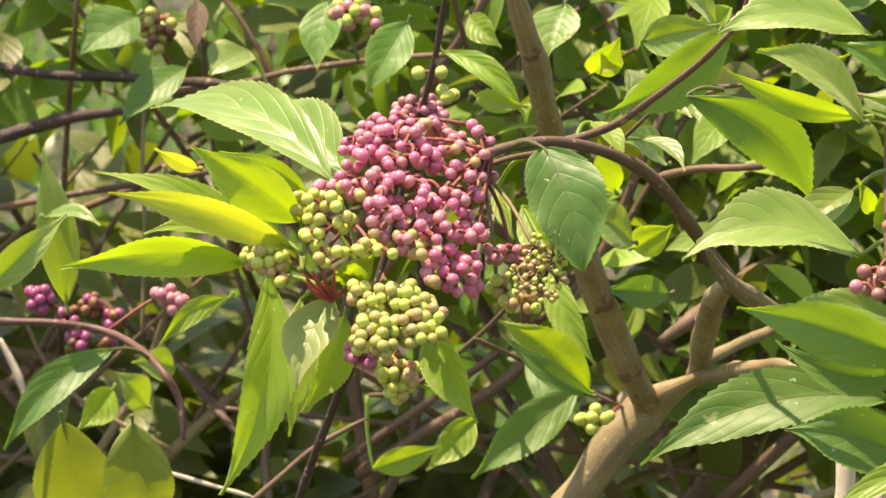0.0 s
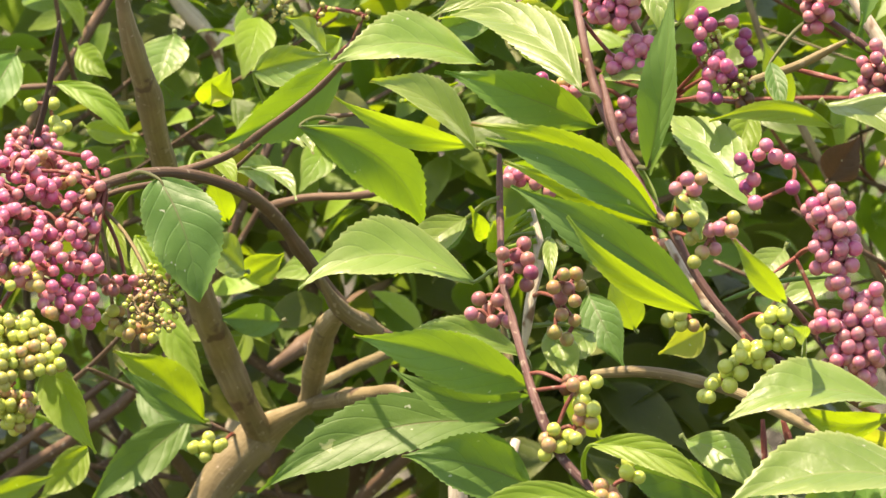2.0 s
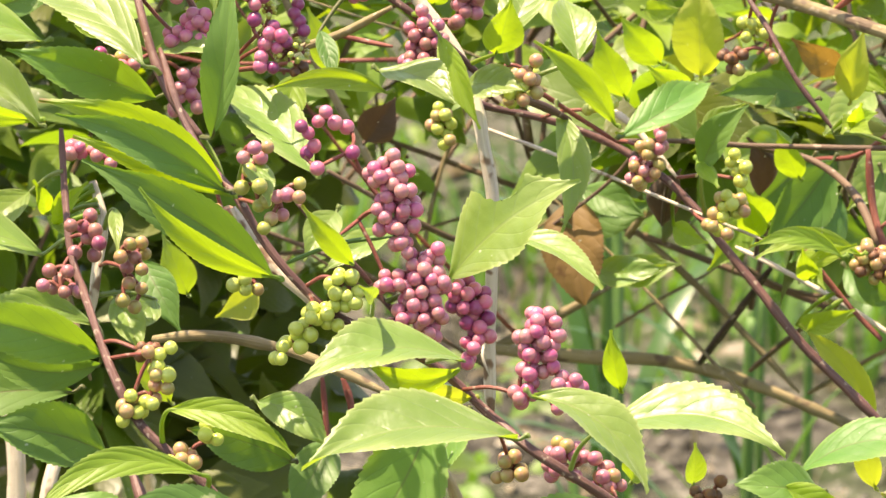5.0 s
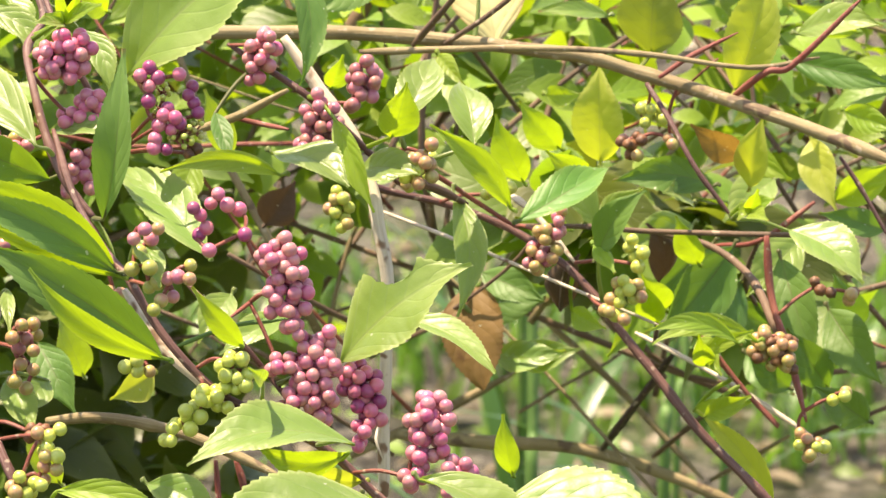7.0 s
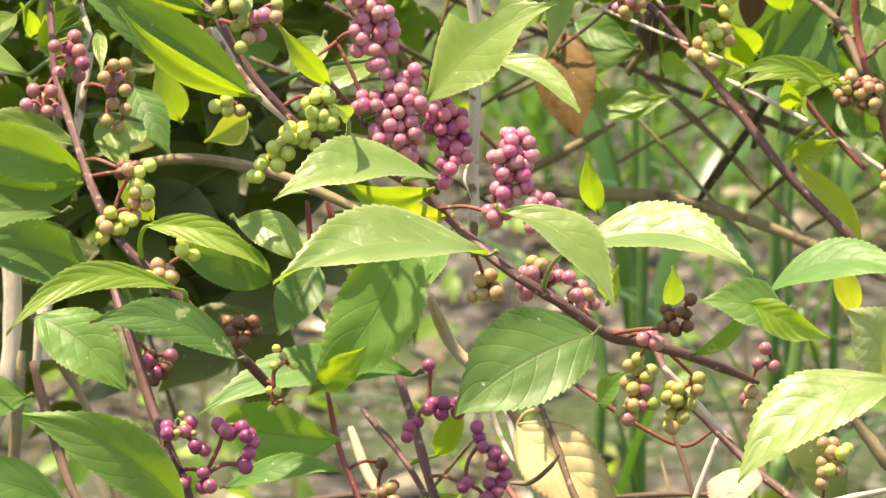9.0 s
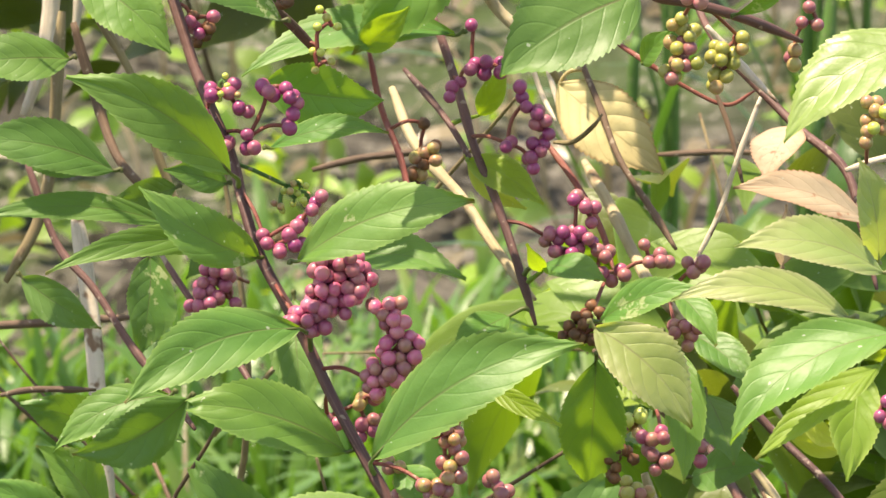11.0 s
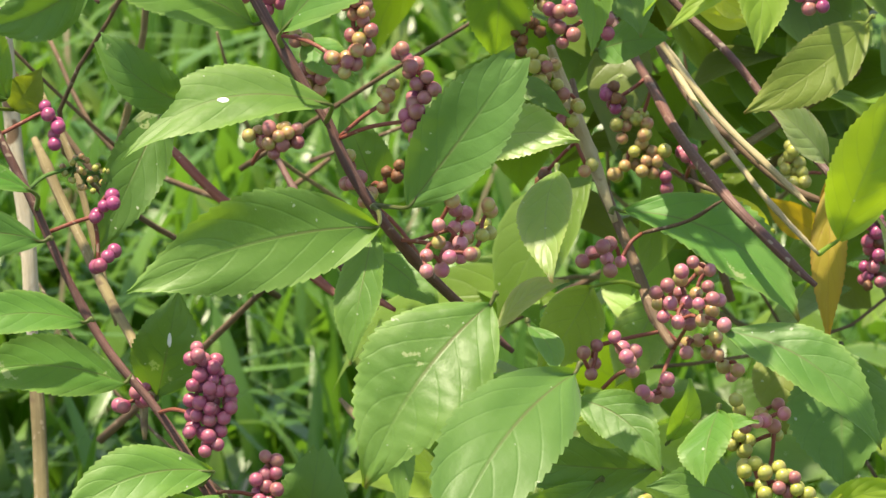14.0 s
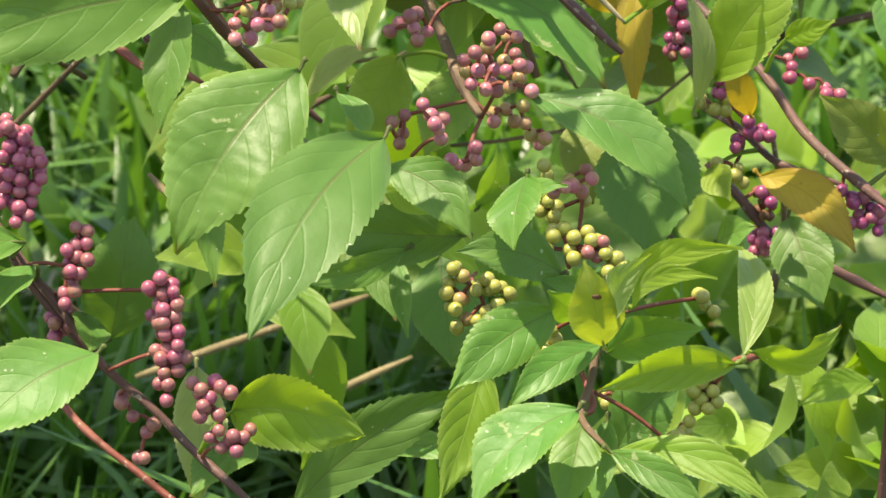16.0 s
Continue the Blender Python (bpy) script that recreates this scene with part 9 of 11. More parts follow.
leaf(b, (0.3133, 1.3166, 0.508), (0.3258, 1.3011, 0.5099), 0.0074, (-0.28, -0.95, -0.15), "yellow", sag=0.06, plump=0.5)
leaf(b, (0.2442, 1.3415, 0.5370), (0.2274, 1.3301, 0.5327), 0.0101, (0.09, -0.47, 0.88), sag=0.06, plump=0.5, stalk=(0.2504, 1.3423, 0.5379))

b = branch("silvery pink stem rising past dry leaves", (0.3540, 1.3519, 0.5440), "branches of the shrub")
stem(b, "purple", 0.00104, 0.00131, [(0.3071, 1.4129, 0.6009), (0.3095, 1.3942, 0.5931), (0.3189, 1.3809, 0.5823), (0.3270, 1.3686, 0.5745), (0.3363, 1.3558, 0.5669), (0.3381, 1.3434, 0.5551), (0.3390, 1.3306, 0.5421)], knots=0.06)
stem(b, "pale", 0.00114, 0.00101, [(0.3044, 1.3815, 0.6005), (0.3139, 1.3793, 0.5892), (0.3216, 1.3720, 0.5815)])
stem(b, "pale", 0.00075, 0.00075, [(0.3157, 1.3663, 0.5849), (0.3084, 1.3627, 0.5678), (0.3033, 1.3598, 0.5551), (0.2961, 1.3571, 0.5424)])
stem(b, "brown", 0.00070, 0.00058, [(0.3058, 1.3764, 0.5842), (0.3083, 1.3698, 0.5751), (0.3105, 1.3619, 0.5618)])
stem(b, "red", 0.00076, 0.00051, [(0.2816, 1.3927, 0.5948), (0.2887, 1.3822, 0.5911), (0.2986, 1.3782, 0.5848), (0.3085, 1.3747, 0.5806), (0.3159, 1.3741, 0.5843)])
stem(b, "pale", 0.00100, 0.00075, [(0.3346, 1.3488, 0.5690), (0.3447, 1.3473, 0.5723), (0.3605, 1.3443, 0.5759)])
stem(b, "tan", 0.00235, 0.00183, [(0.3752, 1.4655, 0.5616), (0.3852, 1.4588, 0.5482), (0.3952, 1.4519, 0.5348)])
stem(b, "brown", 0.00091, 0.00078, [(0.3249, 1.5434, 0.5154), (0.3428, 1.5398, 0.5163), (0.3639, 1.5349, 0.5159)])
cluster(b, (0.3399, 1.3480, 0.5707), [(0.3374, 1.3311, 0.5920, 0.0020), (0.3402, 1.3300, 0.5907, 0.0020), (0.3365, 1.3298, 0.5871, 0.0023), (0.3399, 1.3287, 0.5865, 0.0017), (0.3356, 1.3289, 0.5837, 0.0017)], "og")
cluster(b, (0.3189, 1.3420, 0.6079), [(0.3215, 1.3344, 0.6172, 0.0014), (0.3228, 1.3331, 0.6138, 0.0017), (0.3192, 1.3338, 0.6130, 0.0014), (0.3169, 1.3327, 0.6074, 0.0017), (0.3160, 1.3321, 0.6047, 0.0017)], "qo")
leaf(b, (0.2830, 1.3612, 0.5970), (0.2875, 1.3508, 0.6085), 0.0072, (-0.92, -0.40, 0.00), sag=0.06, plump=0.5, stalk=(0.2887, 1.3822, 0.5911))

b = branch("dark leaning stems with dull half-ripe berries and torn leaves", (0.2690, 1.3177, 0.4065), "branches of the shrub")
stem(b, "purple", 0.0040, 0.0016, [(0.400, 1.360, -0.020), (0.420, 1.330, 0.150), (0.428, 1.317, 0.351)], "stem", knots=0.08, sides=12)
stem(b, "brown", 0.00128, 0.00158, [(0.2885, 1.3517, 0.4778), (0.2884, 1.3397, 0.4680), (0.2910, 1.3265, 0.4572), (0.2938, 1.3143, 0.4492), (0.2964, 1.3015, 0.4401), (0.2971, 1.2908, 0.4351), (0.2998, 1.2797, 0.4302)], knots=0.05)
stem(b, "straw", 0.00177, 0.00177, [(0.2796, 1.3385, 0.4925), (0.2826, 1.3362, 0.4821), (0.2851, 1.3288, 0.4749), (0.2877, 1.3254, 0.4669), (0.2891, 1.3165, 0.4611), (0.2913, 1.3111, 0.4533)], knots=0.02)
stem(b, "brown", 0.00072, 0.00071, [(0.3165, 1.3894, 0.4428), (0.3240, 1.3776, 0.4384), (0.3345, 1.3657, 0.4359)])
stem(b, "straw", 0.00105, 0.0009, [(0.3044, 1.3634, 0.4963), (0.3136, 1.3489, 0.4851), (0.3226, 1.3338, 0.4728), (0.3356, 1.3174, 0.4609), (0.3418, 1.3054, 0.4558)])
stem(b, "brown", 0.00057, 0.00044, [(0.2957, 1.2994, 0.4544), (0.3039, 1.2845, 0.4630), (0.3093, 1.2709, 0.4735)])
stem(b, "brown", 0.00118, 0.00116, [(0.3144, 1.3720, 0.4817), (0.3207, 1.3496, 0.4700), (0.3285, 1.3370, 0.4637), (0.3395, 1.3226, 0.4555), (0.3505, 1.3178, 0.4509)])
stem(b, "straw", 0.0009, 0.00075, [(0.3144, 1.3474, 0.4816), (0.3189, 1.3267, 0.4737), (0.325, 1.3053, 0.4655), (0.3316, 1.2923, 0.4582), (0.3393, 1.287, 0.4503)])
stem(b, "purple", 0.00109, 0.00158, [(0.3058, 1.4238, 0.4841), (0.3127, 1.4014, 0.4716), (0.314, 1.3667, 0.4675), (0.3127, 1.326, 0.4681), (0.3166, 1.2955, 0.4648), (0.3236, 1.2843, 0.4581), (0.3306, 1.2794, 0.4509), (0.3362, 1.2774, 0.4457)], knots=0.05)
stem(b, "purple", 0.00107, 0.00133, [(0.3211, 1.4210, 0.4856), (0.3323, 1.4139, 0.4732), (0.3432, 1.3994, 0.4635), (0.3524, 1.3843, 0.4518), (0.3636, 1.3600, 0.4403), (0.3726, 1.3461, 0.4327), (0.3804, 1.3327, 0.4262), (0.3875, 1.3187, 0.4182), (0.3930, 1.3044, 0.4090), (0.4000, 1.2908, 0.4027), (0.4119, 1.2744, 0.3941)], knots=0.06)
stem(b, "purple", 0.00118, 0.00093, [(0.3783, 1.3546, 0.3976), (0.3856, 1.3351, 0.3965), (0.3910, 1.3154, 0.3942), (0.4079, 1.3079, 0.3892)])
stem(b, "purple", 0.00139, 0.00118, [(0.3798, 1.3472, 0.3821), (0.3879, 1.3410, 0.3738), (0.3972, 1.3331, 0.3628), (0.4113, 1.3257, 0.3563), (0.4281, 1.3165, 0.3485)])
cluster(b, (0.2832, 1.3322, 0.4803), [(0.2729, 1.3279, 0.4925, 0.0020), (0.2765, 1.3271, 0.4925, 0.0020), (0.2741, 1.3263, 0.4891, 0.0020), (0.2768, 1.3250, 0.4871, 0.0020), (0.2795, 1.3234, 0.4844, 0.0018), (0.2836, 1.3215, 0.4820, 0.0015), (0.2759, 1.3241, 0.4843, 0.0018), (0.2806, 1.3210, 0.4789, 0.0018), (0.2848, 1.3152, 0.4668, 0.0018), (0.2784, 1.3212, 0.4782, 0.0015)], "hhoq")
cluster(b, (0.3140, 1.3685, 0.4678), [(0.3047, 1.3653, 0.4586, 0.0018), (0.3078, 1.3655, 0.4608, 0.0018), (0.3107, 1.3646, 0.4601, 0.0018), (0.3112, 1.3631, 0.4566, 0.0018), (0.3053, 1.3641, 0.4558, 0.0015), (0.3088, 1.3622, 0.4531, 0.0018), (0.3123, 1.3606, 0.4510, 0.0021), (0.3153, 1.3602, 0.4518, 0.0015), (0.3063, 1.3613, 0.4495, 0.0018), (0.3092, 1.3601, 0.4482, 0.0018), (0.3121, 1.3595, 0.4482, 0.0018), (0.3032, 1.3608, 0.4467, 0.0018)], "ooh")
cluster(b, (0.3246, 1.3769, 0.4383), [(0.3146, 1.3581, 0.4462, 0.0015), (0.3150, 1.3568, 0.4434, 0.0015)], "w")
cluster(b, (0.2887, 1.3383, 0.4669), [(0.2797, 1.3442, 0.4541, 0.0021), (0.2787, 1.3430, 0.4506, 0.0021), (0.2799, 1.3413, 0.4472, 0.0021), (0.2775, 1.3404, 0.4437, 0.0021), (0.2794, 1.3385, 0.4403, 0.0021), (0.2771, 1.3379, 0.4375, 0.0021)], "qd")
cluster(b, (0.2957, 1.2994, 0.4544), [(0.283, 1.288, 0.4561, 0.0009), (0.286, 1.2935, 0.4547, 0.0009), (0.2825, 1.2991, 0.4506, 0.0009), (0.2845, 1.2895, 0.4521, 0.0009), (0.2889, 1.2939, 0.449, 0.0009), (0.284, 1.2857, 0.4506, 0.0009), (0.279, 1.293, 0.4503, 0.0009)], "qp")
cluster(b, (0.2998, 1.2797, 0.4302), [(0.2957, 1.2444, 0.4686, 0.0008), (0.2951, 1.2532, 0.4629, 0.0008), (0.302, 1.2613, 0.4591, 0.0008), (0.3008, 1.2473, 0.4647, 0.0008), (0.2953, 1.257, 0.4589, 0.0008), (0.2893, 1.2434, 0.4631, 0.0008), (0.2886, 1.2523, 0.4577, 0.0008), (0.2966, 1.2603, 0.4541, 0.0008), (0.2973, 1.2458, 0.4594, 0.0008), (0.3025, 1.255, 0.4574, 0.0008), (0.2998, 1.2402, 0.4602, 0.0008), (0.3038, 1.2488, 0.4563, 0.0008), (0.2908, 1.2601, 0.451, 0.0008), (0.2904, 1.2463, 0.4575, 0.0008), (0.2971, 1.2545, 0.4536, 0.0008), (0.2963, 1.2404, 0.459, 0.0008), (0.2899, 1.2497, 0.452, 0.0008), (0.2971, 1.2582, 0.4491, 0.0008), (0.2982, 1.2431, 0.4532, 0.0008), (0.3029, 1.2525, 0.4514, 0.0008), (0.3021, 1.2374, 0.4543, 0.0008), (0.2932, 1.2486, 0.4507, 0.0008), (0.2984, 1.2571, 0.447, 0.0008)], "ppqo", label="open spray of dusky pink berries")
cluster(b, (0.2977, 1.2885, 0.4341), [(0.3107, 1.2802, 0.4325, 0.0009), (0.3081, 1.2858, 0.4289, 0.0009), (0.3064, 1.2917, 0.4264, 0.0009), (0.3042, 1.2827, 0.4276, 0.0009), (0.3103, 1.2873, 0.4255, 0.0009), (0.3111, 1.2783, 0.4281, 0.0009), (0.3139, 1.2823, 0.423, 0.0009), (0.3169, 1.2866, 0.4186, 0.0009), (0.3167, 1.2786, 0.4231, 0.0009)], "oop")
cluster(b, (0.274, 1.2474, 0.4351), [(0.2749, 1.2384, 0.4528, 0.0008), (0.2775, 1.2424, 0.4478, 0.0008), (0.282, 1.2469, 0.4448, 0.0008), (0.2792, 1.2381, 0.4459, 0.0008), (0.2807, 1.2425, 0.4413, 0.0008), (0.2772, 1.2362, 0.4484, 0.0008)], "pp")
cluster(b, (0.2984, 1.2855, 0.4328), [(0.2762, 1.2789, 0.4317, 0.0009), (0.2806, 1.2841, 0.4303, 0.0009), (0.2809, 1.2882, 0.4244, 0.0009), (0.2784, 1.2791, 0.4251, 0.0009)], "qq")
cluster(b, (0.2998, 1.2797, 0.4302), [(0.2868, 1.2582, 0.4284, 0.0009), (0.2896, 1.2628, 0.4248, 0.0009), (0.2931, 1.2679, 0.4226, 0.0009), (0.2937, 1.261, 0.4302, 0.0009), (0.2952, 1.265, 0.4248, 0.0009)], "pp")
cluster(b, (0.3100, 1.2273, 0.4102), [(0.3026, 1.2256, 0.4388, 0.0008), (0.3049, 1.2299, 0.4343, 0.0008), (0.3111, 1.2340, 0.4309, 0.0008), (0.3101, 1.2251, 0.4329, 0.0008), (0.3138, 1.2294, 0.4292, 0.0008), (0.3072, 1.2227, 0.4337, 0.0008), (0.3060, 1.2280, 0.4300, 0.0008), (0.3157, 1.2340, 0.4331, 0.0008), (0.3150, 1.2249, 0.4348, 0.0008)], "qpho")
cluster(b, (0.3125, 1.2340, 0.4078), [(0.3147, 1.2331, 0.4287, 0.0014), (0.3158, 1.2317, 0.4262, 0.0014), (0.3056, 1.2342, 0.4260, 0.0017), (0.3070, 1.2324, 0.4229, 0.0020), (0.3047, 1.2332, 0.4235, 0.0014)], "h")
cluster(b, (0.3082, 1.2206, 0.4130), [(0.3027, 1.2169, 0.4238, 0.0017), (0.3056, 1.2171, 0.4258, 0.0017), (0.3018, 1.2156, 0.4207, 0.0017), (0.3081, 1.2153, 0.4233, 0.0019), (0.3115, 1.2147, 0.4240, 0.0019), (0.3134, 1.2137, 0.4227, 0.0017), (0.3105, 1.2135, 0.4208, 0.0017), (0.3144, 1.2119, 0.4196, 0.0019), (0.3170, 1.2106, 0.4184, 0.0017), (0.3196, 1.2094, 0.4172, 0.0014), (0.3154, 1.2098, 0.4159, 0.0017), (0.3078, 1.2138, 0.4201, 0.0017)], "hhhq", label="cluster of unripe green berries on red stalks")
cluster(b, (0.2905, 1.2453, 0.4025), [(0.2833, 1.2395, 0.4080, 0.0017), (0.2844, 1.2380, 0.4055, 0.0017), (0.2813, 1.2372, 0.4023, 0.0020), (0.2846, 1.2355, 0.4004, 0.0020), (0.2823, 1.2351, 0.3985, 0.0017), (0.2882, 1.2356, 0.4023, 0.0017), (0.2917, 1.2351, 0.4030, 0.0020), (0.2951, 1.2340, 0.4024, 0.0017), (0.2934, 1.2329, 0.3992, 0.0020), (0.2898, 1.2331, 0.3979, 0.0017), (0.2862, 1.2330, 0.3959, 0.0020), (0.2833, 1.2327, 0.3940, 0.0017), (0.2880, 1.2313, 0.3934, 0.0017)], "hhho", label="cluster of unripe green berries")
cluster(b, (0.3631, 1.3613, 0.4409), [(0.3789, 1.3494, 0.4657, 0.0021), (0.3813, 1.3499, 0.4686, 0.0018), (0.3786, 1.3481, 0.4622, 0.0018), (0.3812, 1.3460, 0.4587, 0.0018), (0.3816, 1.3476, 0.4630, 0.0015)], "wv")
cluster(b, (0.3625, 1.3626, 0.4415), [(0.3846, 1.3696, 0.4367, 0.0022), (0.3876, 1.3690, 0.4375, 0.0019), (0.3858, 1.3678, 0.4332, 0.0022), (0.3833, 1.3670, 0.4296, 0.0019)], "wv")
cluster(b, (0.3646, 1.3586, 0.4395), [(0.3769, 1.3663, 0.4237, 0.0022), (0.3750, 1.3650, 0.4194, 0.0022), (0.3770, 1.3632, 0.4166, 0.0022), (0.3745, 1.3624, 0.4130, 0.0022), (0.3765, 1.3609, 0.4109, 0.0019), (0.3735, 1.3614, 0.4102, 0.0019)], "wvd")
cluster(b, (0.3801, 1.4374, 0.4116), [(0.3706, 1.4336, 0.4207, 0.0019), (0.3688, 1.4325, 0.4169, 0.0019), (0.3718, 1.4315, 0.4162, 0.0019), (0.3700, 1.4307, 0.4132, 0.0019), (0.3731, 1.4299, 0.4133, 0.0016)], "h")
cluster(b, (0.3257, 1.3757, 0.4380), [(0.3217, 1.3588, 0.4521, 0.0018), (0.3237, 1.3573, 0.4496, 0.0018)], "w")
cluster(b, (0.3138, 1.3740, 0.4684), [(0.3023, 1.3693, 0.4675, 0.0021), (0.3042, 1.3678, 0.4647, 0.0021), (0.3026, 1.3673, 0.4625, 0.0015)], "vd")
cluster(b, (0.3287, 1.2718, 0.5411), [(0.3252, 1.2645, 0.5350, 0.0010), (0.3283, 1.2648, 0.5372, 0.0010), (0.3271, 1.2635, 0.5333, 0.0010), (0.3301, 1.2628, 0.5330, 0.0010), (0.3233, 1.2637, 0.5320, 0.0010), (0.3255, 1.2626, 0.5304, 0.0010), (0.3282, 1.2617, 0.5294, 0.0010), (0.3310, 1.2617, 0.5307, 0.0010), (0.3311, 1.2605, 0.5279, 0.0010), (0.3342, 1.2623, 0.5337, 0.0010), (0.3335, 1.2615, 0.5315, 0.0010), (0.3278, 1.2611, 0.5276, 0.0010)], "qwv")
cluster(b, (0.3870, 1.3299, 0.3959), [(0.3791, 1.3279, 0.4145, 0.0021), (0.3767, 1.3275, 0.4119, 0.0018), (0.3839, 1.3219, 0.4040, 0.0021), (0.3860, 1.3206, 0.4024, 0.0018), (0.3887, 1.3190, 0.4008, 0.0018), (0.3805, 1.3205, 0.3988, 0.0018)], "v")
cluster(b, (0.4006, 1.2900, 0.4023), [(0.3999, 1.2879, 0.3964, 0.0021), (0.4034, 1.2864, 0.3954, 0.0021), (0.4070, 1.2856, 0.3962, 0.0018), (0.4080, 1.2834, 0.3922, 0.0021), (0.4051, 1.2836, 0.3908, 0.0018), (0.4084, 1.2817, 0.3888, 0.0018), (0.4021, 1.2839, 0.3893, 0.0015), (0.3966, 1.2866, 0.3914, 0.0012)], "wv")
cluster(b, (0.3884, 1.3406, 0.3732), [(0.3932, 1.3399, 0.3747, 0.0022), (0.3959, 1.3381, 0.3726, 0.0022), (0.3935, 1.3378, 0.3705, 0.0022), (0.3977, 1.3389, 0.3755, 0.0015)], "vd")
cluster(b, (0.3904, 1.3389, 0.3709), [(0.3921, 1.3352, 0.3641, 0.0022), (0.3942, 1.3336, 0.3621, 0.0022), (0.3911, 1.3342, 0.3613, 0.0019), (0.3960, 1.3348, 0.3656, 0.0015)], "vw")
cluster(b, (0.3837, 1.3261, 0.4224), [(0.3962, 1.3251, 0.4193, 0.0015), (0.3986, 1.3256, 0.4222, 0.0015), (0.3952, 1.3239, 0.4158, 0.0015), (0.4001, 1.3218, 0.4146, 0.0015), (0.4043, 1.3197, 0.4126, 0.0015), (0.4070, 1.3182, 0.4113, 0.0015)], "w")
cluster(b, (0.3844, 1.3381, 0.3967), [(0.3728, 1.3273, 0.4090, 0.0018), (0.3755, 1.3257, 0.4070, 0.0018), (0.3795, 1.3261, 0.4106, 0.0018), (0.3777, 1.3254, 0.4078, 0.0015)], "h")
cluster(b, (0.3861, 1.3330, 0.3963), [(0.3750, 1.3198, 0.3938, 0.0015), (0.3792, 1.3180, 0.3926, 0.0018), (0.3805, 1.3167, 0.3905, 0.0018)], "h")
leaf(b, (0.2672, 1.2724, 0.4837), (0.2582, 1.2386, 0.4702), 0.0141, (-0.35, -0.5, 0.8), "sunny", arc=0.04, sag=0.06, plump=0.5, quilt=0.4)
leaf(b, (0.2931, 1.3093, 0.4568), (0.3332, 1.2786, 0.4390), 0.0236, (0.03, -0.47, 0.88), arc=-0.12, sag=0.06, plump=0.5, stalk=(0.2897, 1.3098, 0.4561), label="toothed green leaf half in shade")
leaf(b, (0.3022, 1.2385, 0.4522), (0.3356, 1.2077, 0.4335), 0.0178, (-0.04, -0.55, 0.84), arc=-0.10, sag=0.06, plump=0.5)
leaf(b, (0.2354, 1.1989, 0.4809), (0.2005, 1.1767, 0.4471), 0.0305, (-0.28, -0.65, 0.71), arc=0.03, sag=0.1, fold=0.08, plump=0.5, label="broad quilted leaf dappled with shade", quilt=2.2)
leaf(b, (0.2516, 1.1791, 0.47), (0.2086, 1.1265, 0.4473), 0.0268, (0.07, -0.44, 0.9), "blue", arc=0.05, sag=0.08, fold=0.04, plump=0.5, label="broad drooping leaf with a toothed edge", quilt=1.8)
leaf(b, (0.2167, 1.2513, 0.4794), (0.2055, 1.2299, 0.4558), 0.0132, (-0.58, -0.45, 0.68), arc=-0.05, sag=0.06, plump=0.5)
leaf(b, (0.2237, 1.2833, 0.4603), (0.2359, 1.2647, 0.4530), 0.0148, (-0.11, -0.43, 0.90), sag=0.06, plump=0.5)
leaf(b, (0.2491, 1.2573, 0.4493), (0.2636, 1.2481, 0.4656), 0.0087, (-0.21, -0.42, 0.88), "pale", arc=-0.05, sag=0.06, plump=0.5)
leaf(b, (0.2512, 1.2289, 0.4616), (0.2539, 1.2120, 0.4549), 0.0073, (0.12, -0.35, 0.93), arc=-0.10, sag=0.06, plump=0.5)
leaf(b, (0.2823, 1.297, 0.4416), (0.2653, 1.2802, 0.4256), 0.0167, (-0.23, -0.97, 0.06), "lime", sag=0.06, plump=0.5, stalk=(0.2965, 1.2992, 0.439))
leaf(b, (0.2639, 1.2330, 0.4393), (0.2805, 1.2106, 0.4281), 0.0136, (-0.34, -0.61, 0.71), arc=-0.12, sag=0.06, plump=0.5)
leaf(b, (0.2843, 1.2353, 0.4175), (0.2438, 1.2336, 0.4242), 0.0157, (0.08, -0.97, 0.21), "blue", sag=0.06, plump=0.5)
leaf(b, (0.2646, 1.2376, 0.4312), (0.2766, 1.2214, 0.4310), 0.0071, (-0.75, -0.56, 0.34), "lime", sag=0.06, plump=0.5)
leaf(b, (0.2688, 1.2303, 0.4175), (0.2393, 1.2220, 0.4156), 0.0079, (0.24, -0.92, 0.32), arc=-0.06, sag=0.06, plump=0.5)
leaf(b, (0.2928, 1.2042, 0.4459), (0.2850, 1.1873, 0.4349), 0.0158, (-0.64, -0.19, 0.74), sag=0.06, plump=0.5)
leaf(b, (0.2887, 1.2071, 0.4391), (0.2996, 1.1948, 0.4475), 0.0063, (-0.71, -0.15, 0.69), sag=0.06, plump=0.5)
leaf(b, (0.2849, 1.2212, 0.4311), (0.2888, 1.2152, 0.4494), 0.0080, (0.07, -0.94, -0.33), arc=0.05, sag=0.06, plump=0.5)
leaf(b, (0.3030, 1.3093, 0.4319), (0.2893, 1.2986, 0.4125), 0.0152, (0.10, -0.61, 0.79), "sunny", sag=0.06, plump=0.5)
leaf(b, (0.3005, 1.1993, 0.4216), (0.2748, 1.1966, 0.4314), 0.0131, (0.28, -0.82, 0.50), "blue", arc=0.08, sag=0.06, plump=0.5)
leaf(b, (0.3107, 1.2028, 0.4164), (0.2947, 1.1960, 0.4224), 0.0057, (0.49, -0.72, 0.49), arc=-0.10, sag=0.06, plump=0.5)
leaf(b, (0.2266, 1.2767, 0.4273), (0.2246, 1.2521, 0.4024), 0.0086, (-0.16, -0.70, 0.70), sag=0.06, plump=0.5)
leaf(b, (0.2697, 1.2434, 0.4099), (0.2676, 1.2241, 0.3971), 0.0057, (-0.35, -0.49, 0.80), sag=0.06, plump=0.5)
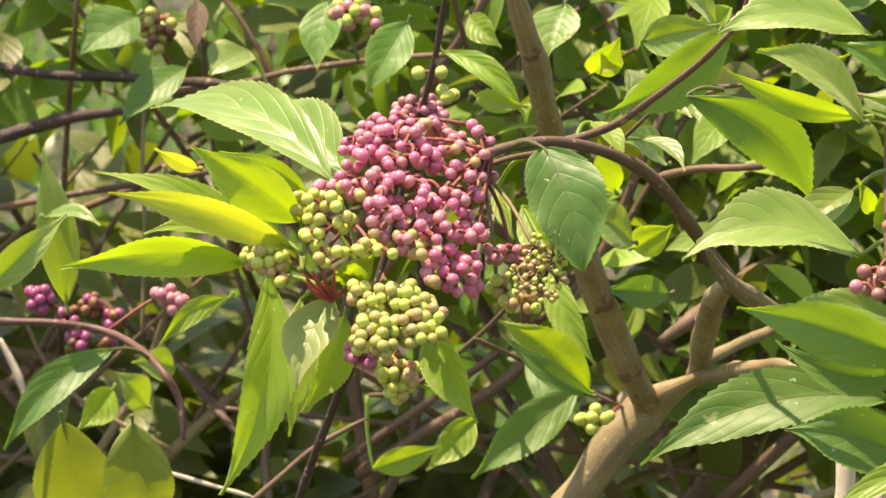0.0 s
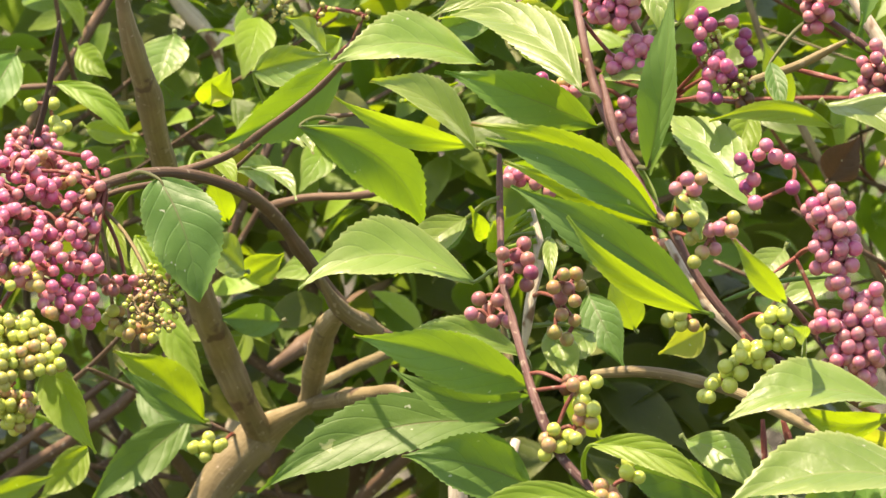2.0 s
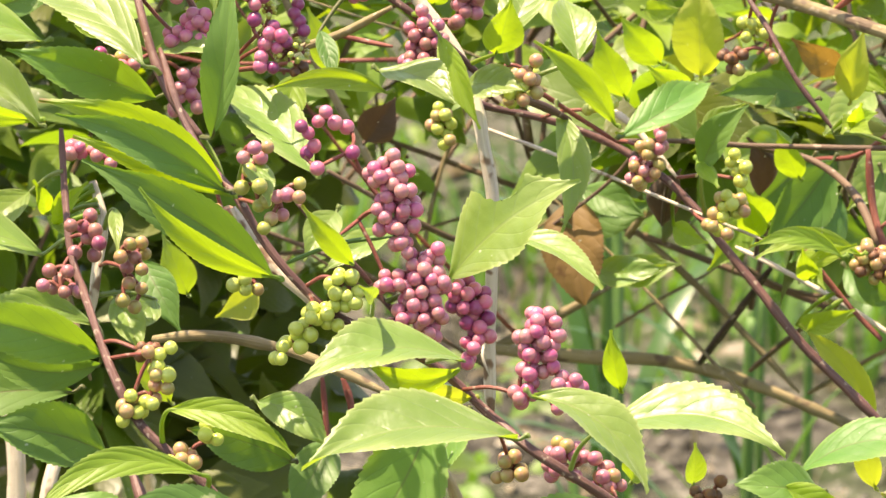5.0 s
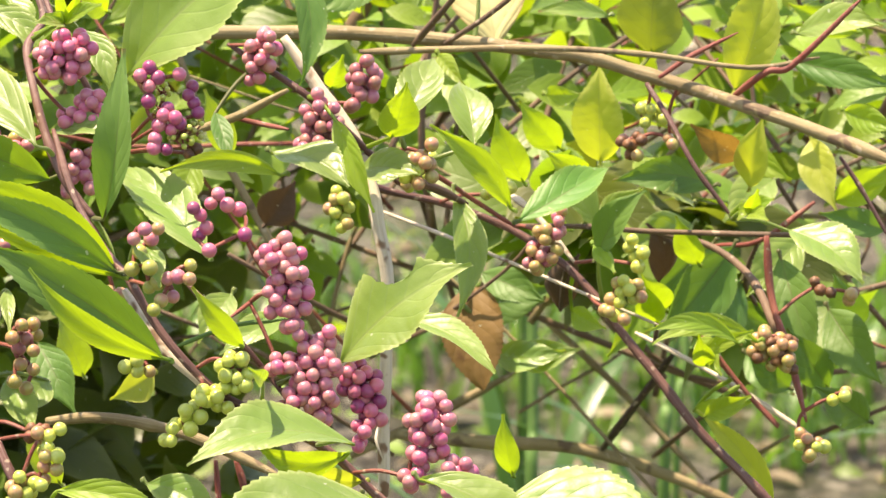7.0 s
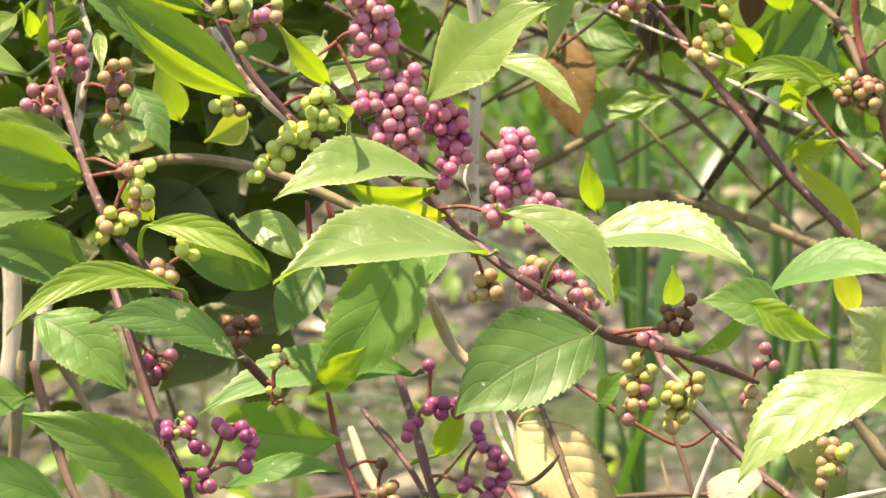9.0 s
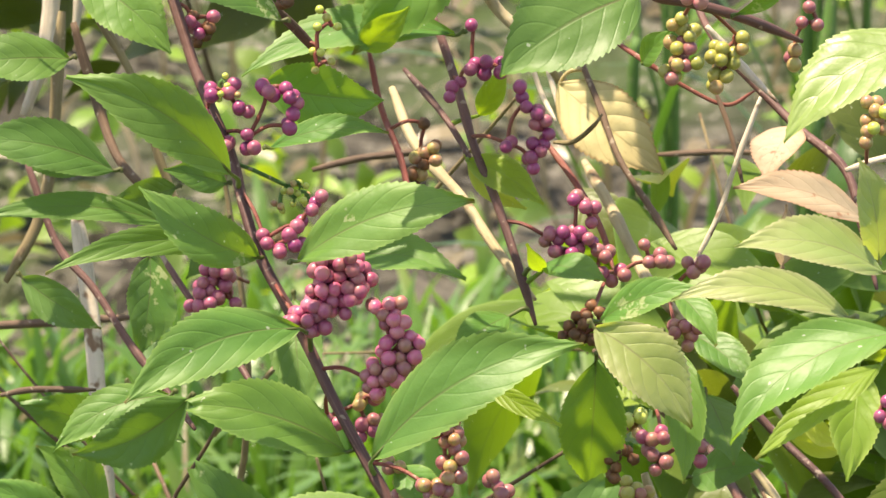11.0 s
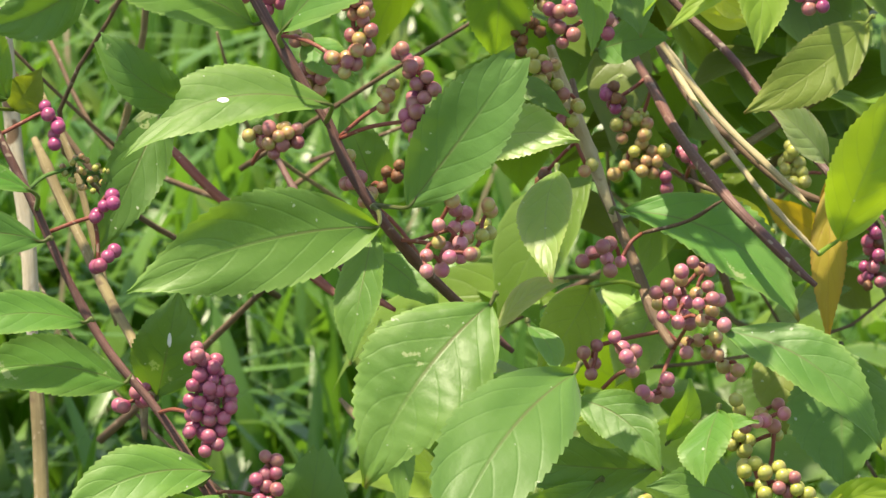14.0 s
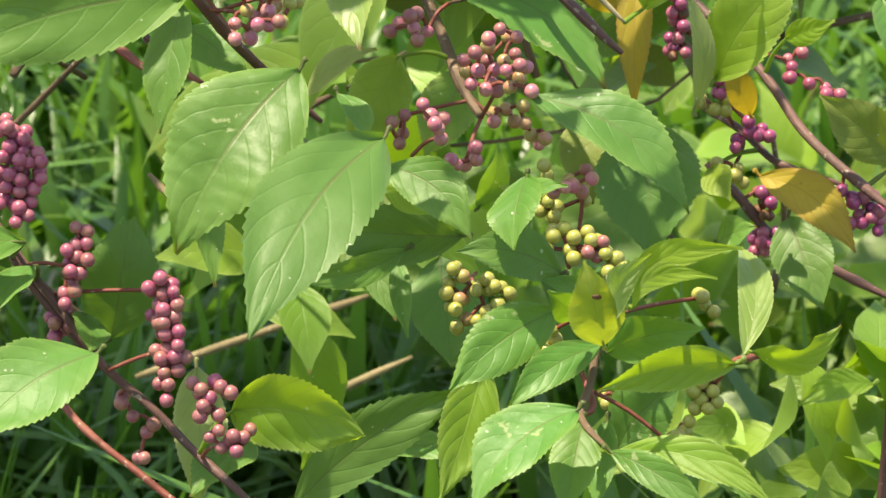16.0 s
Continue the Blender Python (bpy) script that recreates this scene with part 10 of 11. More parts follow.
leaf(b, (0.2927, 1.2944, 0.3854), (0.2905, 1.2715, 0.3653), 0.0192, (-0.20, -0.64, 0.75), "blue", sag=0.06, plump=0.5)
leaf(b, (0.2686, 1.2811, 0.3998), (0.2728, 1.2597, 0.3851), 0.0087, (-0.31, -0.58, 0.76), "blue", sag=0.06, plump=0.5)
blade = leaf(b, (0.3036, 1.1697, 0.4152), (0.2983, 1.1684, 0.4377), 0.0138, (-0.08, -0.99, -0.11), "yellow", sag=0.06, plump=0.5, label="yellow leaf with a brown-edged hole")
fleck(blade, (0.3026, 1.1733, 0.4289), 0.0012, 0.0007, "brown dead spot", "brown")
leaf(b, (0.2997, 1.1808, 0.4183), (0.2915, 1.1740, 0.4282), 0.0082, (0.42, -0.87, -0.26), sag=0.06, plump=0.5)
leaf(b, (0.3165, 1.1934, 0.4179), (0.3273, 1.1453, 0.4487), 0.0080, (-0.98, -0.17, 0.07), "lime", arc=-0.06, sag=0.06, plump=0.5)
leaf(b, (0.3098, 1.1792, 0.4203), (0.3026, 1.1365, 0.452), 0.0096, (-0.93, -0.1, -0.35), "sunny", sag=0.06, plump=0.5)
leaf(b, (0.3149, 1.1849, 0.4173), (0.3194, 1.1372, 0.4453), 0.0065, (-1.00, -0.07, 0.04), "lime", arc=-0.08, sag=0.06, plump=0.5)
leaf(b, (0.3115, 1.1949, 0.401), (0.331, 1.1808, 0.4108), 0.0128, (-0.23, -0.97, 0.11), "green", arc=-0.1, sag=0.06, plump=0.5)
leaf(b, (0.3338, 1.1597, 0.4118), (0.2989, 1.1544, 0.4098), 0.0113, (-0.18, -0.98, -0.05), "lime", arc=0.12, sag=0.06, plump=0.5, label="lime leaf with brown spots and a red tip")
leaf(b, (0.3345, 1.1558, 0.416), (0.3435, 1.1938, 0.4303), 0.0087, (0.03, -0.31, 0.95), "sunny", arc=0.08, sag=0.06, plump=0.5)
leaf(b, (0.34, 1.1663, 0.4112), (0.3576, 1.1526, 0.4223), 0.0095, (-0.23, -0.97, -0.0), "lime", arc=0.1, sag=0.15, plump=0.5, notch=(0.45, 0.75, 0.7))
leaf(b, (0.3155, 1.1971, 0.3734), (0.3289, 1.1898, 0.3932), 0.0171, (-0.66, -0.73, 0.18), "blue", arc=-0.08, sag=0.06, plump=0.5)
leaf(b, (0.3029, 1.1579, 0.3918), (0.3359, 1.1322, 0.3871), 0.0093, (-0.38, -0.61, 0.70), "lime", arc=-0.12, sag=0.06, plump=0.5)
leaf(b, (0.3016, 1.1543, 0.3944), (0.3205, 1.1309, 0.3864), 0.0081, (-0.52, -0.62, 0.59), arc=-0.05, sag=0.06, plump=0.5)
leaf(b, (0.3155, 1.1689, 0.3860), (0.3351, 1.1473, 0.3821), 0.0106, (-0.32, -0.44, 0.84), arc=-0.10, sag=0.06, plump=0.5)
leaf(b, (0.2943, 1.1580, 0.4046), (0.2648, 1.1440, 0.3905), 0.0190, (-0.30, -0.29, 0.91), arc=0.08, sag=0.06, plump=0.5)
leaf(b, (0.2986, 1.1958, 0.4133), (0.2692, 1.1829, 0.4009), 0.0153, (-0.1, -0.86, 0.49), "green", arc=0.06, sag=0.06, plump=0.5)
leaf(b, (0.3064, 1.1830, 0.4089), (0.2807, 1.1713, 0.4003), 0.0099, (0.03, -0.63, 0.78), arc=0.06, sag=0.06, plump=0.5)
leaf(b, (0.2849, 1.2145, 0.3925), (0.2696, 1.1915, 0.3677), 0.0148, (-0.13, -0.99, 0.06), "lime", sag=0.06, plump=0.5)
leaf(b, (0.2989, 1.1696, 0.3957), (0.2897, 1.1506, 0.3816), 0.0123, (-0.14, -0.54, 0.83), sag=0.06, plump=0.5)
leaf(b, (0.3088, 1.1839, 0.3880), (0.3012, 1.1647, 0.3743), 0.0086, (-0.34, -0.46, 0.82), sag=0.06, plump=0.5)
leaf(b, (0.2369, 1.215, 0.3567), (0.2805, 1.2081, 0.3881), 0.0157, (-0.44, -0.89, 0.1), "blue", arc=-0.08, sag=0.06, plump=0.5)
leaf(b, (0.2606, 1.2310, 0.3638), (0.2816, 1.2147, 0.3678), 0.0093, (-0.37, -0.25, 0.89), sag=0.06, plump=0.5)
leaf(b, (0.3495, 1.3134, 0.4598), (0.3423, 1.2875, 0.4263), 0.0095, (-0.29, -0.73, 0.62), "orange", sag=0.06, plump=0.5, stalk=(0.3482, 1.3188, 0.4519), label="half-dead orange-yellow leaf")
leaf(b, (0.3464, 1.2938, 0.4510), (0.3653, 1.2935, 0.4961), 0.0225, (0.04, -1.00, -0.02), "lime", arc=-0.05, sag=0.06, plump=0.5, stalk=(0.3393, 1.2870, 0.4503))
leaf(b, (0.3653, 1.3412, 0.4923), (0.3299, 1.3264, 0.4759), 0.0165, (-0.06, -0.86, 0.5), "olive", arc=-0.05, sag=0.06, plump=0.5)
leaf(b, (0.3577, 1.3491, 0.4505), (0.341, 1.3476, 0.4692), 0.013, (0.54, -0.73, 0.42), "pale", sag=0.06, plump=0.5, stalk=(0.3641, 1.3593, 0.4399))
leaf(b, (0.3522, 1.3092, 0.4126), (0.3470, 1.2842, 0.3850), 0.0284, (-0.30, -0.68, 0.67), "blue", sag=0.06, plump=0.5)
leaf(b, (0.3435, 1.3340, 0.4064), (0.3386, 1.3139, 0.3891), 0.0169, (-0.34, -0.56, 0.75), "olive", sag=0.06, plump=0.5)
leaf(b, (0.3520, 1.3865, 0.4163), (0.3320, 1.3840, 0.4304), 0.0095, (0.09, -0.99, -0.05), "yellow", sag=0.06, plump=0.5)
leaf(b, (0.3662, 1.3823, 0.4151), (0.3484, 1.3795, 0.4292), 0.0095, (0.09, -0.99, -0.09), "orange", sag=0.06, plump=0.5)
leaf(b, (0.3664, 1.2954, 0.4285), (0.3874, 1.2896, 0.4609), 0.0193, (-0.51, -0.84, 0.18), "lime", arc=-0.06, sag=0.06, plump=0.5)
leaf(b, (0.3605, 1.2938, 0.4212), (0.3577, 1.2957, 0.4548), 0.0062, (-0.06, -0.67, 0.74), "pale", arc=0.1, sag=0.06, plump=0.5)
leaf(b, (0.3786, 1.3026, 0.4144), (0.371, 1.2996, 0.4334), 0.0078, (-0.07, -0.98, -0.18), "orange", sag=0.06, plump=0.5)
leaf(b, (0.3796, 1.2957, 0.3999), (0.3983, 1.2703, 0.3874), 0.0126, (-0.44, -0.64, 0.63), "orange", arc=-0.12, sag=0.06, plump=0.5, label="withered orange leaf")
leaf(b, (0.4150, 1.2873, 0.4053), (0.3938, 1.2887, 0.4240), 0.0149, (0.04, -0.99, 0.12), "olive", sag=0.06, plump=0.5, stalk=(0.4050, 1.2839, 0.3991))
leaf(b, (0.3919, 1.3090, 0.3812), (0.3951, 1.2861, 0.3644), 0.0167, (-0.36, -0.58, 0.73), "blue", sag=0.06, plump=0.5, stalk=(0.3972, 1.3126, 0.3924))
leaf(b, (0.4120, 1.2979, 0.4462), (0.4113, 1.2794, 0.4345), 0.0127, (0.27, -0.52, 0.81), sag=0.06, plump=0.5)
leaf(b, (0.3911, 1.3145, 0.4304), (0.3996, 1.3022, 0.4393), 0.0075, (-0.83, -0.55, 0.03), "lime", sag=0.06, plump=0.5, stalk=(0.3871, 1.3194, 0.4186))
leaf(b, (0.3727, 1.3198, 0.3924), (0.3740, 1.3049, 0.3904), 0.0091, (-0.54, -0.16, 0.83), "lime", sag=0.06, plump=0.5, stalk=(0.3887, 1.3237, 0.3952))
leaf(b, (0.4349, 1.3615, 0.3033), (0.4111, 1.3544, 0.3023), 0.0090, (0.21, -0.78, 0.59), "lime", arc=0.10, sag=0.06, plump=0.5)
leaf(b, (0.4368, 1.3915, 0.2947), (0.4494, 1.3785, 0.3047), 0.0082, (-0.77, -0.61, 0.17), "lime", sag=0.06, plump=0.5)
leaf(b, (0.3653, 1.2850, 0.3866), (0.3711, 1.2739, 0.3957), 0.0103, (-0.92, -0.20, 0.34), sag=0.06, plump=0.5)
stem(b, "red", 0.00140, 0.00093, [(0.3436, 1.1721, 0.4077), (0.3356, 1.1666, 0.4092), (0.3314, 1.1643, 0.4092)])
stem(b, "brown", 0.00108, 0.00085, [(0.3106, 1.1922, 0.4122), (0.3064, 1.1867, 0.4060), (0.3032, 1.1796, 0.4005), (0.2987, 1.1700, 0.3963), (0.3027, 1.1582, 0.3924)])
stem(b, "red", 0.00106, 0.00093, [(0.3032, 1.1878, 0.3997), (0.3033, 1.1770, 0.3956), (0.2974, 1.1703, 0.3963)])
cluster(b, (0.3106, 1.1922, 0.4122), [(0.3368, 1.2013, 0.4102, 0.0020), (0.3393, 1.1997, 0.4083, 0.0020)], "h")
cluster(b, (0.3436, 1.1721, 0.4077), [(0.3318, 1.1798, 0.3990, 0.0019), (0.3342, 1.1782, 0.3972, 0.0017), (0.3301, 1.1787, 0.3959, 0.0019), (0.3329, 1.1768, 0.3938, 0.0019), (0.3304, 1.1770, 0.3928, 0.0017)], "h")
cluster(b, (0.3033, 1.1827, 0.3978), [(0.3266, 1.1758, 0.3884, 0.0017), (0.3244, 1.1754, 0.3865, 0.0017), (0.3222, 1.1750, 0.3846, 0.0017)], "h")
cluster(b, (0.3106, 1.1922, 0.4122), [(0.3002, 1.2069, 0.4020, 0.0020), (0.3012, 1.2051, 0.3989, 0.0017), (0.2991, 1.2053, 0.3983, 0.0017)], "h")
cluster(b, (0.3141, 1.2119, 0.3813), [(0.3132, 1.2031, 0.3840, 0.0017), (0.3167, 1.2026, 0.3846, 0.0017)], "h")

b = branch("dry tan stalks lying in the long grass", (0.2997, 1.7870, 0.1300), "dry stalks in the grass")
stem(b, "tan", 0.00145, 0.00126, [(0.2637, 1.5932, 0.2164), (0.2981, 1.5902, 0.2278), (0.3399, 1.5864, 0.2413)], knots=0.09)

b = branch("dry tan stalk lying aslant in the long grass", (0.3347, 1.7570, 0.1162), "dry stalks in the grass")
stem(b, "tan", 0.00163, 0.00126, [(0.2956, 1.5786, 0.2011), (0.323, 1.5769, 0.2115), (0.3504, 1.5755, 0.2229)], knots=0.09)

b = branch("thin red twigs low over the grass", (0.2304, 1.2706, 0.3295), "branches of the shrub")
stem(b, "tan", 0.0050, 0.0027, [(0.140, 1.420, -0.020), (0.145, 1.410, 0.150), (0.152, 1.409, 0.315)], "stem", knots=0.08, sides=12)
stem(b, "red", 0.00100, 0.00098, [(0.1888, 1.2923, 0.3586), (0.1954, 1.2797, 0.3524), (0.2087, 1.2646, 0.3437), (0.2258, 1.2472, 0.3325)])
stem(b, "red", 0.00127, 0.00125, [(0.1840, 1.3707, 0.4591), (0.1925, 1.3585, 0.4519), (0.2064, 1.3439, 0.4412), (0.2231, 1.3207, 0.4316)], knots=0.05)
stem(b, "purple", 0.00093, 0.00091, [(0.2128, 1.3802, 0.4526), (0.2155, 1.3699, 0.4482), (0.2221, 1.3478, 0.4368), (0.2302, 1.3347, 0.4286)])
stem(b, "tan", 0.00146, 0.00119, [(0.1479, 1.3692, 0.4648), (0.1532, 1.3555, 0.4521), (0.1572, 1.3434, 0.4438), (0.1624, 1.3300, 0.4329), (0.1675, 1.3165, 0.4221), (0.1664, 1.3014, 0.4065)], knots=0.04)
stem(b, "tan", 0.00099, 0.00086, [(0.2262, 1.3520, 0.3910), (0.2310, 1.3411, 0.3870), (0.2365, 1.3299, 0.3831)])
stem(b, "red", 0.00114, 0.00100, [(0.2247, 1.3456, 0.4327), (0.2302, 1.3347, 0.4286), (0.2358, 1.3249, 0.4272)])
stem(b, "brown", 0.00128, 0.00114, [(0.1206, 1.5292, 0.4790), (0.1450, 1.5273, 0.4798), (0.1679, 1.5110, 0.4855)])
stem(b, "pale", 0.00254, 0.00225, [(0.1466, 1.4795, 0.5275), (0.1487, 1.4618, 0.4987), (0.1485, 1.4443, 0.4718), (0.1497, 1.4326, 0.4412), (0.1516, 1.4208, 0.4123), (0.1506, 1.4100, 0.3865)], knots=0.07)
stem(b, "tan", 0.00098, 0.00097, [(0.1512, 1.3805, 0.4742), (0.1580, 1.3651, 0.4573), (0.1605, 1.3511, 0.4435), (0.1640, 1.3345, 0.4246)], knots=0.03)
stem(b, "tan", 0.00183, 0.00170, [(0.1472, 1.5101, 0.5776), (0.1396, 1.4959, 0.5274), (0.1272, 1.4898, 0.5051)], knots=0.06)
stem(b, "tan", 0.00112, 0.00112, [(0.1478, 1.4378, 0.5988), (0.1574, 1.4317, 0.5812), (0.1663, 1.4218, 0.5519), (0.1729, 1.4163, 0.5373)])
stem(b, "brown", 0.00142, 0.00129, [(0.1431, 1.4371, 0.5946), (0.1480, 1.4306, 0.5741), (0.1524, 1.4185, 0.5616), (0.1614, 1.4066, 0.5522)])
stem(b, "brown", 0.00095, 0.00083, [(0.1180, 1.4093, 0.4999), (0.1271, 1.4089, 0.5011), (0.1436, 1.4071, 0.5006)])
stem(b, "tan", 0.00221, 0.00221, [(0.1540, 1.4369, 0.3736), (0.1540, 1.4252, 0.3476), (0.1517, 1.4093, 0.3133)], knots=0.07)
stem(b, "pale", 0.00274, 0.00246, [(0.1442, 1.5347, 0.6102), (0.1465, 1.5292, 0.5900), (0.1436, 1.5222, 0.5638), (0.1364, 1.5175, 0.5454)])
stem(b, "pale", 0.00221, 0.00191, [(0.1638, 1.5462, 0.6018), (0.1559, 1.5274, 0.5868), (0.1517, 1.5223, 0.5667)])
reed(0.0027, 0.0024, [(0.4830, 2.2653, -0.0200), (0.4830, 2.2653, 0.3714), (0.4862, 2.2783, 0.4228), (0.4882, 2.2903, 0.4745), (0.4923, 2.2998, 0.5217)])
reed(0.0030, 0.0027, [(0.5562, 2.3297, -0.0200), (0.5562, 2.3297, 0.3764), (0.5591, 2.3378, 0.4102), (0.5639, 2.3483, 0.4586), (0.5679, 2.3580, 0.5072)])
reed(0.0023, 0.0021, [(0.5998, 2.3951, -0.0200), (0.5998, 2.3951, 0.3628), (0.6021, 2.4054, 0.4050), (0.6060, 2.4162, 0.4549)])
reed(0.0033, 0.0030, [(0.5182, 2.4470, -0.0200), (0.5182, 2.4470, 0.5038), (0.5190, 2.4527, 0.5339), (0.5186, 2.4583, 0.5640), (0.5193, 2.4634, 0.5941)])
reed(0.0024, 0.0022, [(0.4621, 2.2521, -0.0200), (0.4621, 2.2521, 0.3113), (0.4659, 2.2604, 0.3415), (0.4631, 2.2721, 0.3811)])
reed(0.0036, 0.0033, [(0.5006, 2.0866, -0.0200), (0.5006, 2.0866, 0.3233), (0.5056, 2.0950, 0.3537), (0.5102, 2.1018, 0.3798), (0.5162, 2.1103, 0.4148)])
reed(0.0020, 0.0018, [(0.5791, 2.4010, -0.0200), (0.5791, 2.4010, 0.3656), (0.5846, 2.4110, 0.4102), (0.5887, 2.4205, 0.4549)])

b = branch("shaded twigs with blurred leaves on the far side of the shrub", (-0.0243, 1.7363, 0.6569), "branches of the shrub")
stem(b, "tan", 0.0080, 0.0026, [(-0.030, 1.800, -0.020), (-0.040, 1.800, 0.250), (-0.057, 1.810, 0.517)], "stem", knots=0.08, sides=12)
stem(b, "brown", 0.00123, 0.00078, [(-0.0516, 1.7646, 0.6485), (-0.0260, 1.7362, 0.6569), (-0.0117, 1.7223, 0.6632), (0.0040, 1.7081, 0.6686), (0.0227, 1.6937, 0.6736), (0.0445, 1.6788, 0.6777)])
stem(b, "pale", 0.00304, 0.00250, [(0.0717, 1.7704, 0.6933), (0.0796, 1.7675, 0.6837), (0.0875, 1.7647, 0.6746), (0.0905, 1.7620, 0.6638)])
stem(b, "pale", 0.00341, 0.00270, [(0.1073, 1.7856, 0.6849), (0.0987, 1.7752, 0.6804), (0.0893, 1.7643, 0.6739)])
stem(b, "dark", 0.00152, 0.00132, [(-0.1101, 1.7934, 0.6527), (-0.0849, 1.7645, 0.6544), (-0.0604, 1.7652, 0.6532), (-0.0260, 1.7362, 0.6569)])
stem(b, "dark", 0.00269, 0.00133, [(-0.1112, 1.7586, 0.6327), (-0.0919, 1.7608, 0.6380), (-0.0779, 1.7622, 0.6413), (-0.0578, 1.7487, 0.6464)])
stem(b, "brown", 0.00066, 0.00052, [(-0.0143, 1.6913, 0.6607), (-0.0008, 1.6905, 0.6566), (0.0126, 1.6891, 0.6500)])
stem(b, "purple", 0.00105, 0.00103, [(-0.0978, 1.6308, 0.6084), (-0.0766, 1.6317, 0.6075), (-0.0619, 1.6318, 0.6052), (-0.0505, 1.6164, 0.6040), (-0.0425, 1.6004, 0.6006), (-0.0380, 1.5985, 0.5928), (-0.0368, 1.5957, 0.5819)])
stem(b, "tan", 0.00072, 0.00058, [(-0.0560, 1.7639, 0.6460), (-0.0566, 1.7597, 0.6253), (-0.0559, 1.7552, 0.6047), (-0.0569, 1.7479, 0.5740)])
stem(b, "brown", 0.00086, 0.00074, [(-0.0189, 1.5621, 0.5713), (-0.0079, 1.5647, 0.5804), (0.0016, 1.5667, 0.5880), (0.0157, 1.5686, 0.5956)])
stem(b, "pale", 0.00072, 0.00057, [(-0.0462, 1.6656, 0.5537), (-0.0344, 1.6650, 0.5503), (-0.0193, 1.6641, 0.5462)])
stem(b, "tan", 0.00211, 0.00150, [(-0.0573, 1.8103, 0.5151), (-0.0372, 1.8155, 0.5327), (-0.0189, 1.8198, 0.5486)])
stem(b, "pale", 0.00120, 0.00105, [(-0.1007, 1.7461, 0.5744), (-0.0955, 1.7438, 0.5641), (-0.0919, 1.7414, 0.5539)])
stem(b, "brown", 0.00077, 0.00060, [(0.0149, 1.6283, 0.5867), (0.0264, 1.6286, 0.5883), (0.0443, 1.6022, 0.6084), (0.0672, 1.5485, 0.6456)])
stem(b, "brown", 0.00074, 0.00050, [(0.0457, 1.5735, 0.6172), (0.0603, 1.6006, 0.6038), (0.0876, 1.5963, 0.5917)])
stem(b, "purple", 0.00060, 0.00048, [(0.0543, 1.5018, 0.6411), (0.0593, 1.4894, 0.6548), (0.0690, 1.4901, 0.6600)])
leaf(b, (-0.0701, 1.6041, 0.6198), (-0.0756, 1.6016, 0.6650), 0.0116, (0.19, -0.98, -0.03), "sunny", sag=0.06, fold=0.30)
leaf(b, (-0.0913, 1.5745, 0.6299), (-0.0682, 1.5686, 0.6530), 0.0095, (-0.21, -0.98, -0.04), "sunny", sag=0.06, fold=0.30)
leaf(b, (-0.0740, 1.5801, 0.6504), (-0.0588, 1.5688, 0.6521), 0.0054, (-0.42, -0.45, 0.79), "sunny", arc=-0.10, sag=0.06, fold=0.30)
leaf(b, (-0.0537, 1.6953, 0.6860), (-0.0705, 1.6809, 0.6778), 0.0163, (0.15, -0.61, 0.78), "blue", sag=0.06, fold=0.30)
leaf(b, (-0.0693, 1.5669, 0.5953), (-0.0619, 1.5799, 0.5563), 0.0235, (0.05, -0.9, -0.42), "olive", sag=0.06, fold=0.3, plump=0.6)
leaf(b, (-0.048, 1.5385, 0.6019), (-0.0447, 1.5414, 0.5674), 0.0197, (0.05, -0.9, -0.42), "olive", sag=0.06, fold=0.3, plump=0.6)
leaf(b, (-0.0569, 1.6016, 0.6072), (-0.0867, 1.5817, 0.5832), 0.0108, (0.13, -0.84, 0.53), "blue", arc=0.08, sag=0.06, fold=0.3, stalk=(-0.0463, 1.608, 0.6022))
leaf(b, (-0.0240, 1.6057, 0.6211), (-0.0427, 1.5904, 0.6105), 0.0065, (0.49, -0.81, 0.31), "lime", arc=0.12, sag=0.06, fold=0.30)
leaf(b, (0.0763, 1.5252, 0.6146), (0.0522, 1.5190, 0.6356), 0.0126, (0.31, -0.95, 0.08), "lime", arc=0.05, sag=0.06, fold=0.30)
leaf(b, (0.0766, 1.5176, 0.6153), (0.0529, 1.5110, 0.6342), 0.0065, (0.47, -0.84, 0.29), "blue", arc=-0.08, sag=0.06, fold=0.30)
leaf(b, (0.0664, 1.5482, 0.6441), (0.0779, 1.5298, 0.6209), 0.0088, (-0.33, -0.81, 0.48), "lime", arc=0.05, sag=0.06, fold=0.30, stalk=(0.0672, 1.5485, 0.6456))
leaf(b, (0.0751, 1.5980, 0.5959), (0.0455, 1.5814, 0.5755), 0.0129, (0.15, -0.86, 0.48), "blue", sag=0.06, fold=0.30)
leaf(b, (0.1000, 1.5740, 0.6300), (0.0816, 1.5636, 0.6338), 0.0095, (0.51, -0.84, 0.16), "blue", sag=0.06, fold=0.30)
leaf(b, (0.0580, 1.5082, 0.6697), (0.0675, 1.4925, 0.6564), 0.0096, (-0.50, -0.72, 0.49), "lime", sag=0.06, fold=0.30, stalk=(0.0654, 1.4899, 0.6581))
leaf(b, (0.0267, 1.6513, 0.6922), (0.0148, 1.636, 0.6753), 0.013, (0.1, -0.77, 0.63), "green", sag=0.06, fold=0.3)
leaf(b, (0.0370, 1.5907, 0.6953), (0.0589, 1.5748, 0.6804), 0.0070, (-0.26, -0.83, 0.49), "lime", arc=-0.12, sag=0.06, fold=0.30)
leaf(b, (0.0034, 1.697, 0.6904), (-0.0005, 1.6813, 0.6721), 0.013, (-0.31, -0.69, 0.66), "green", sag=0.06, fold=0.3, stalk=(0.0119, 1.7021, 0.6707))
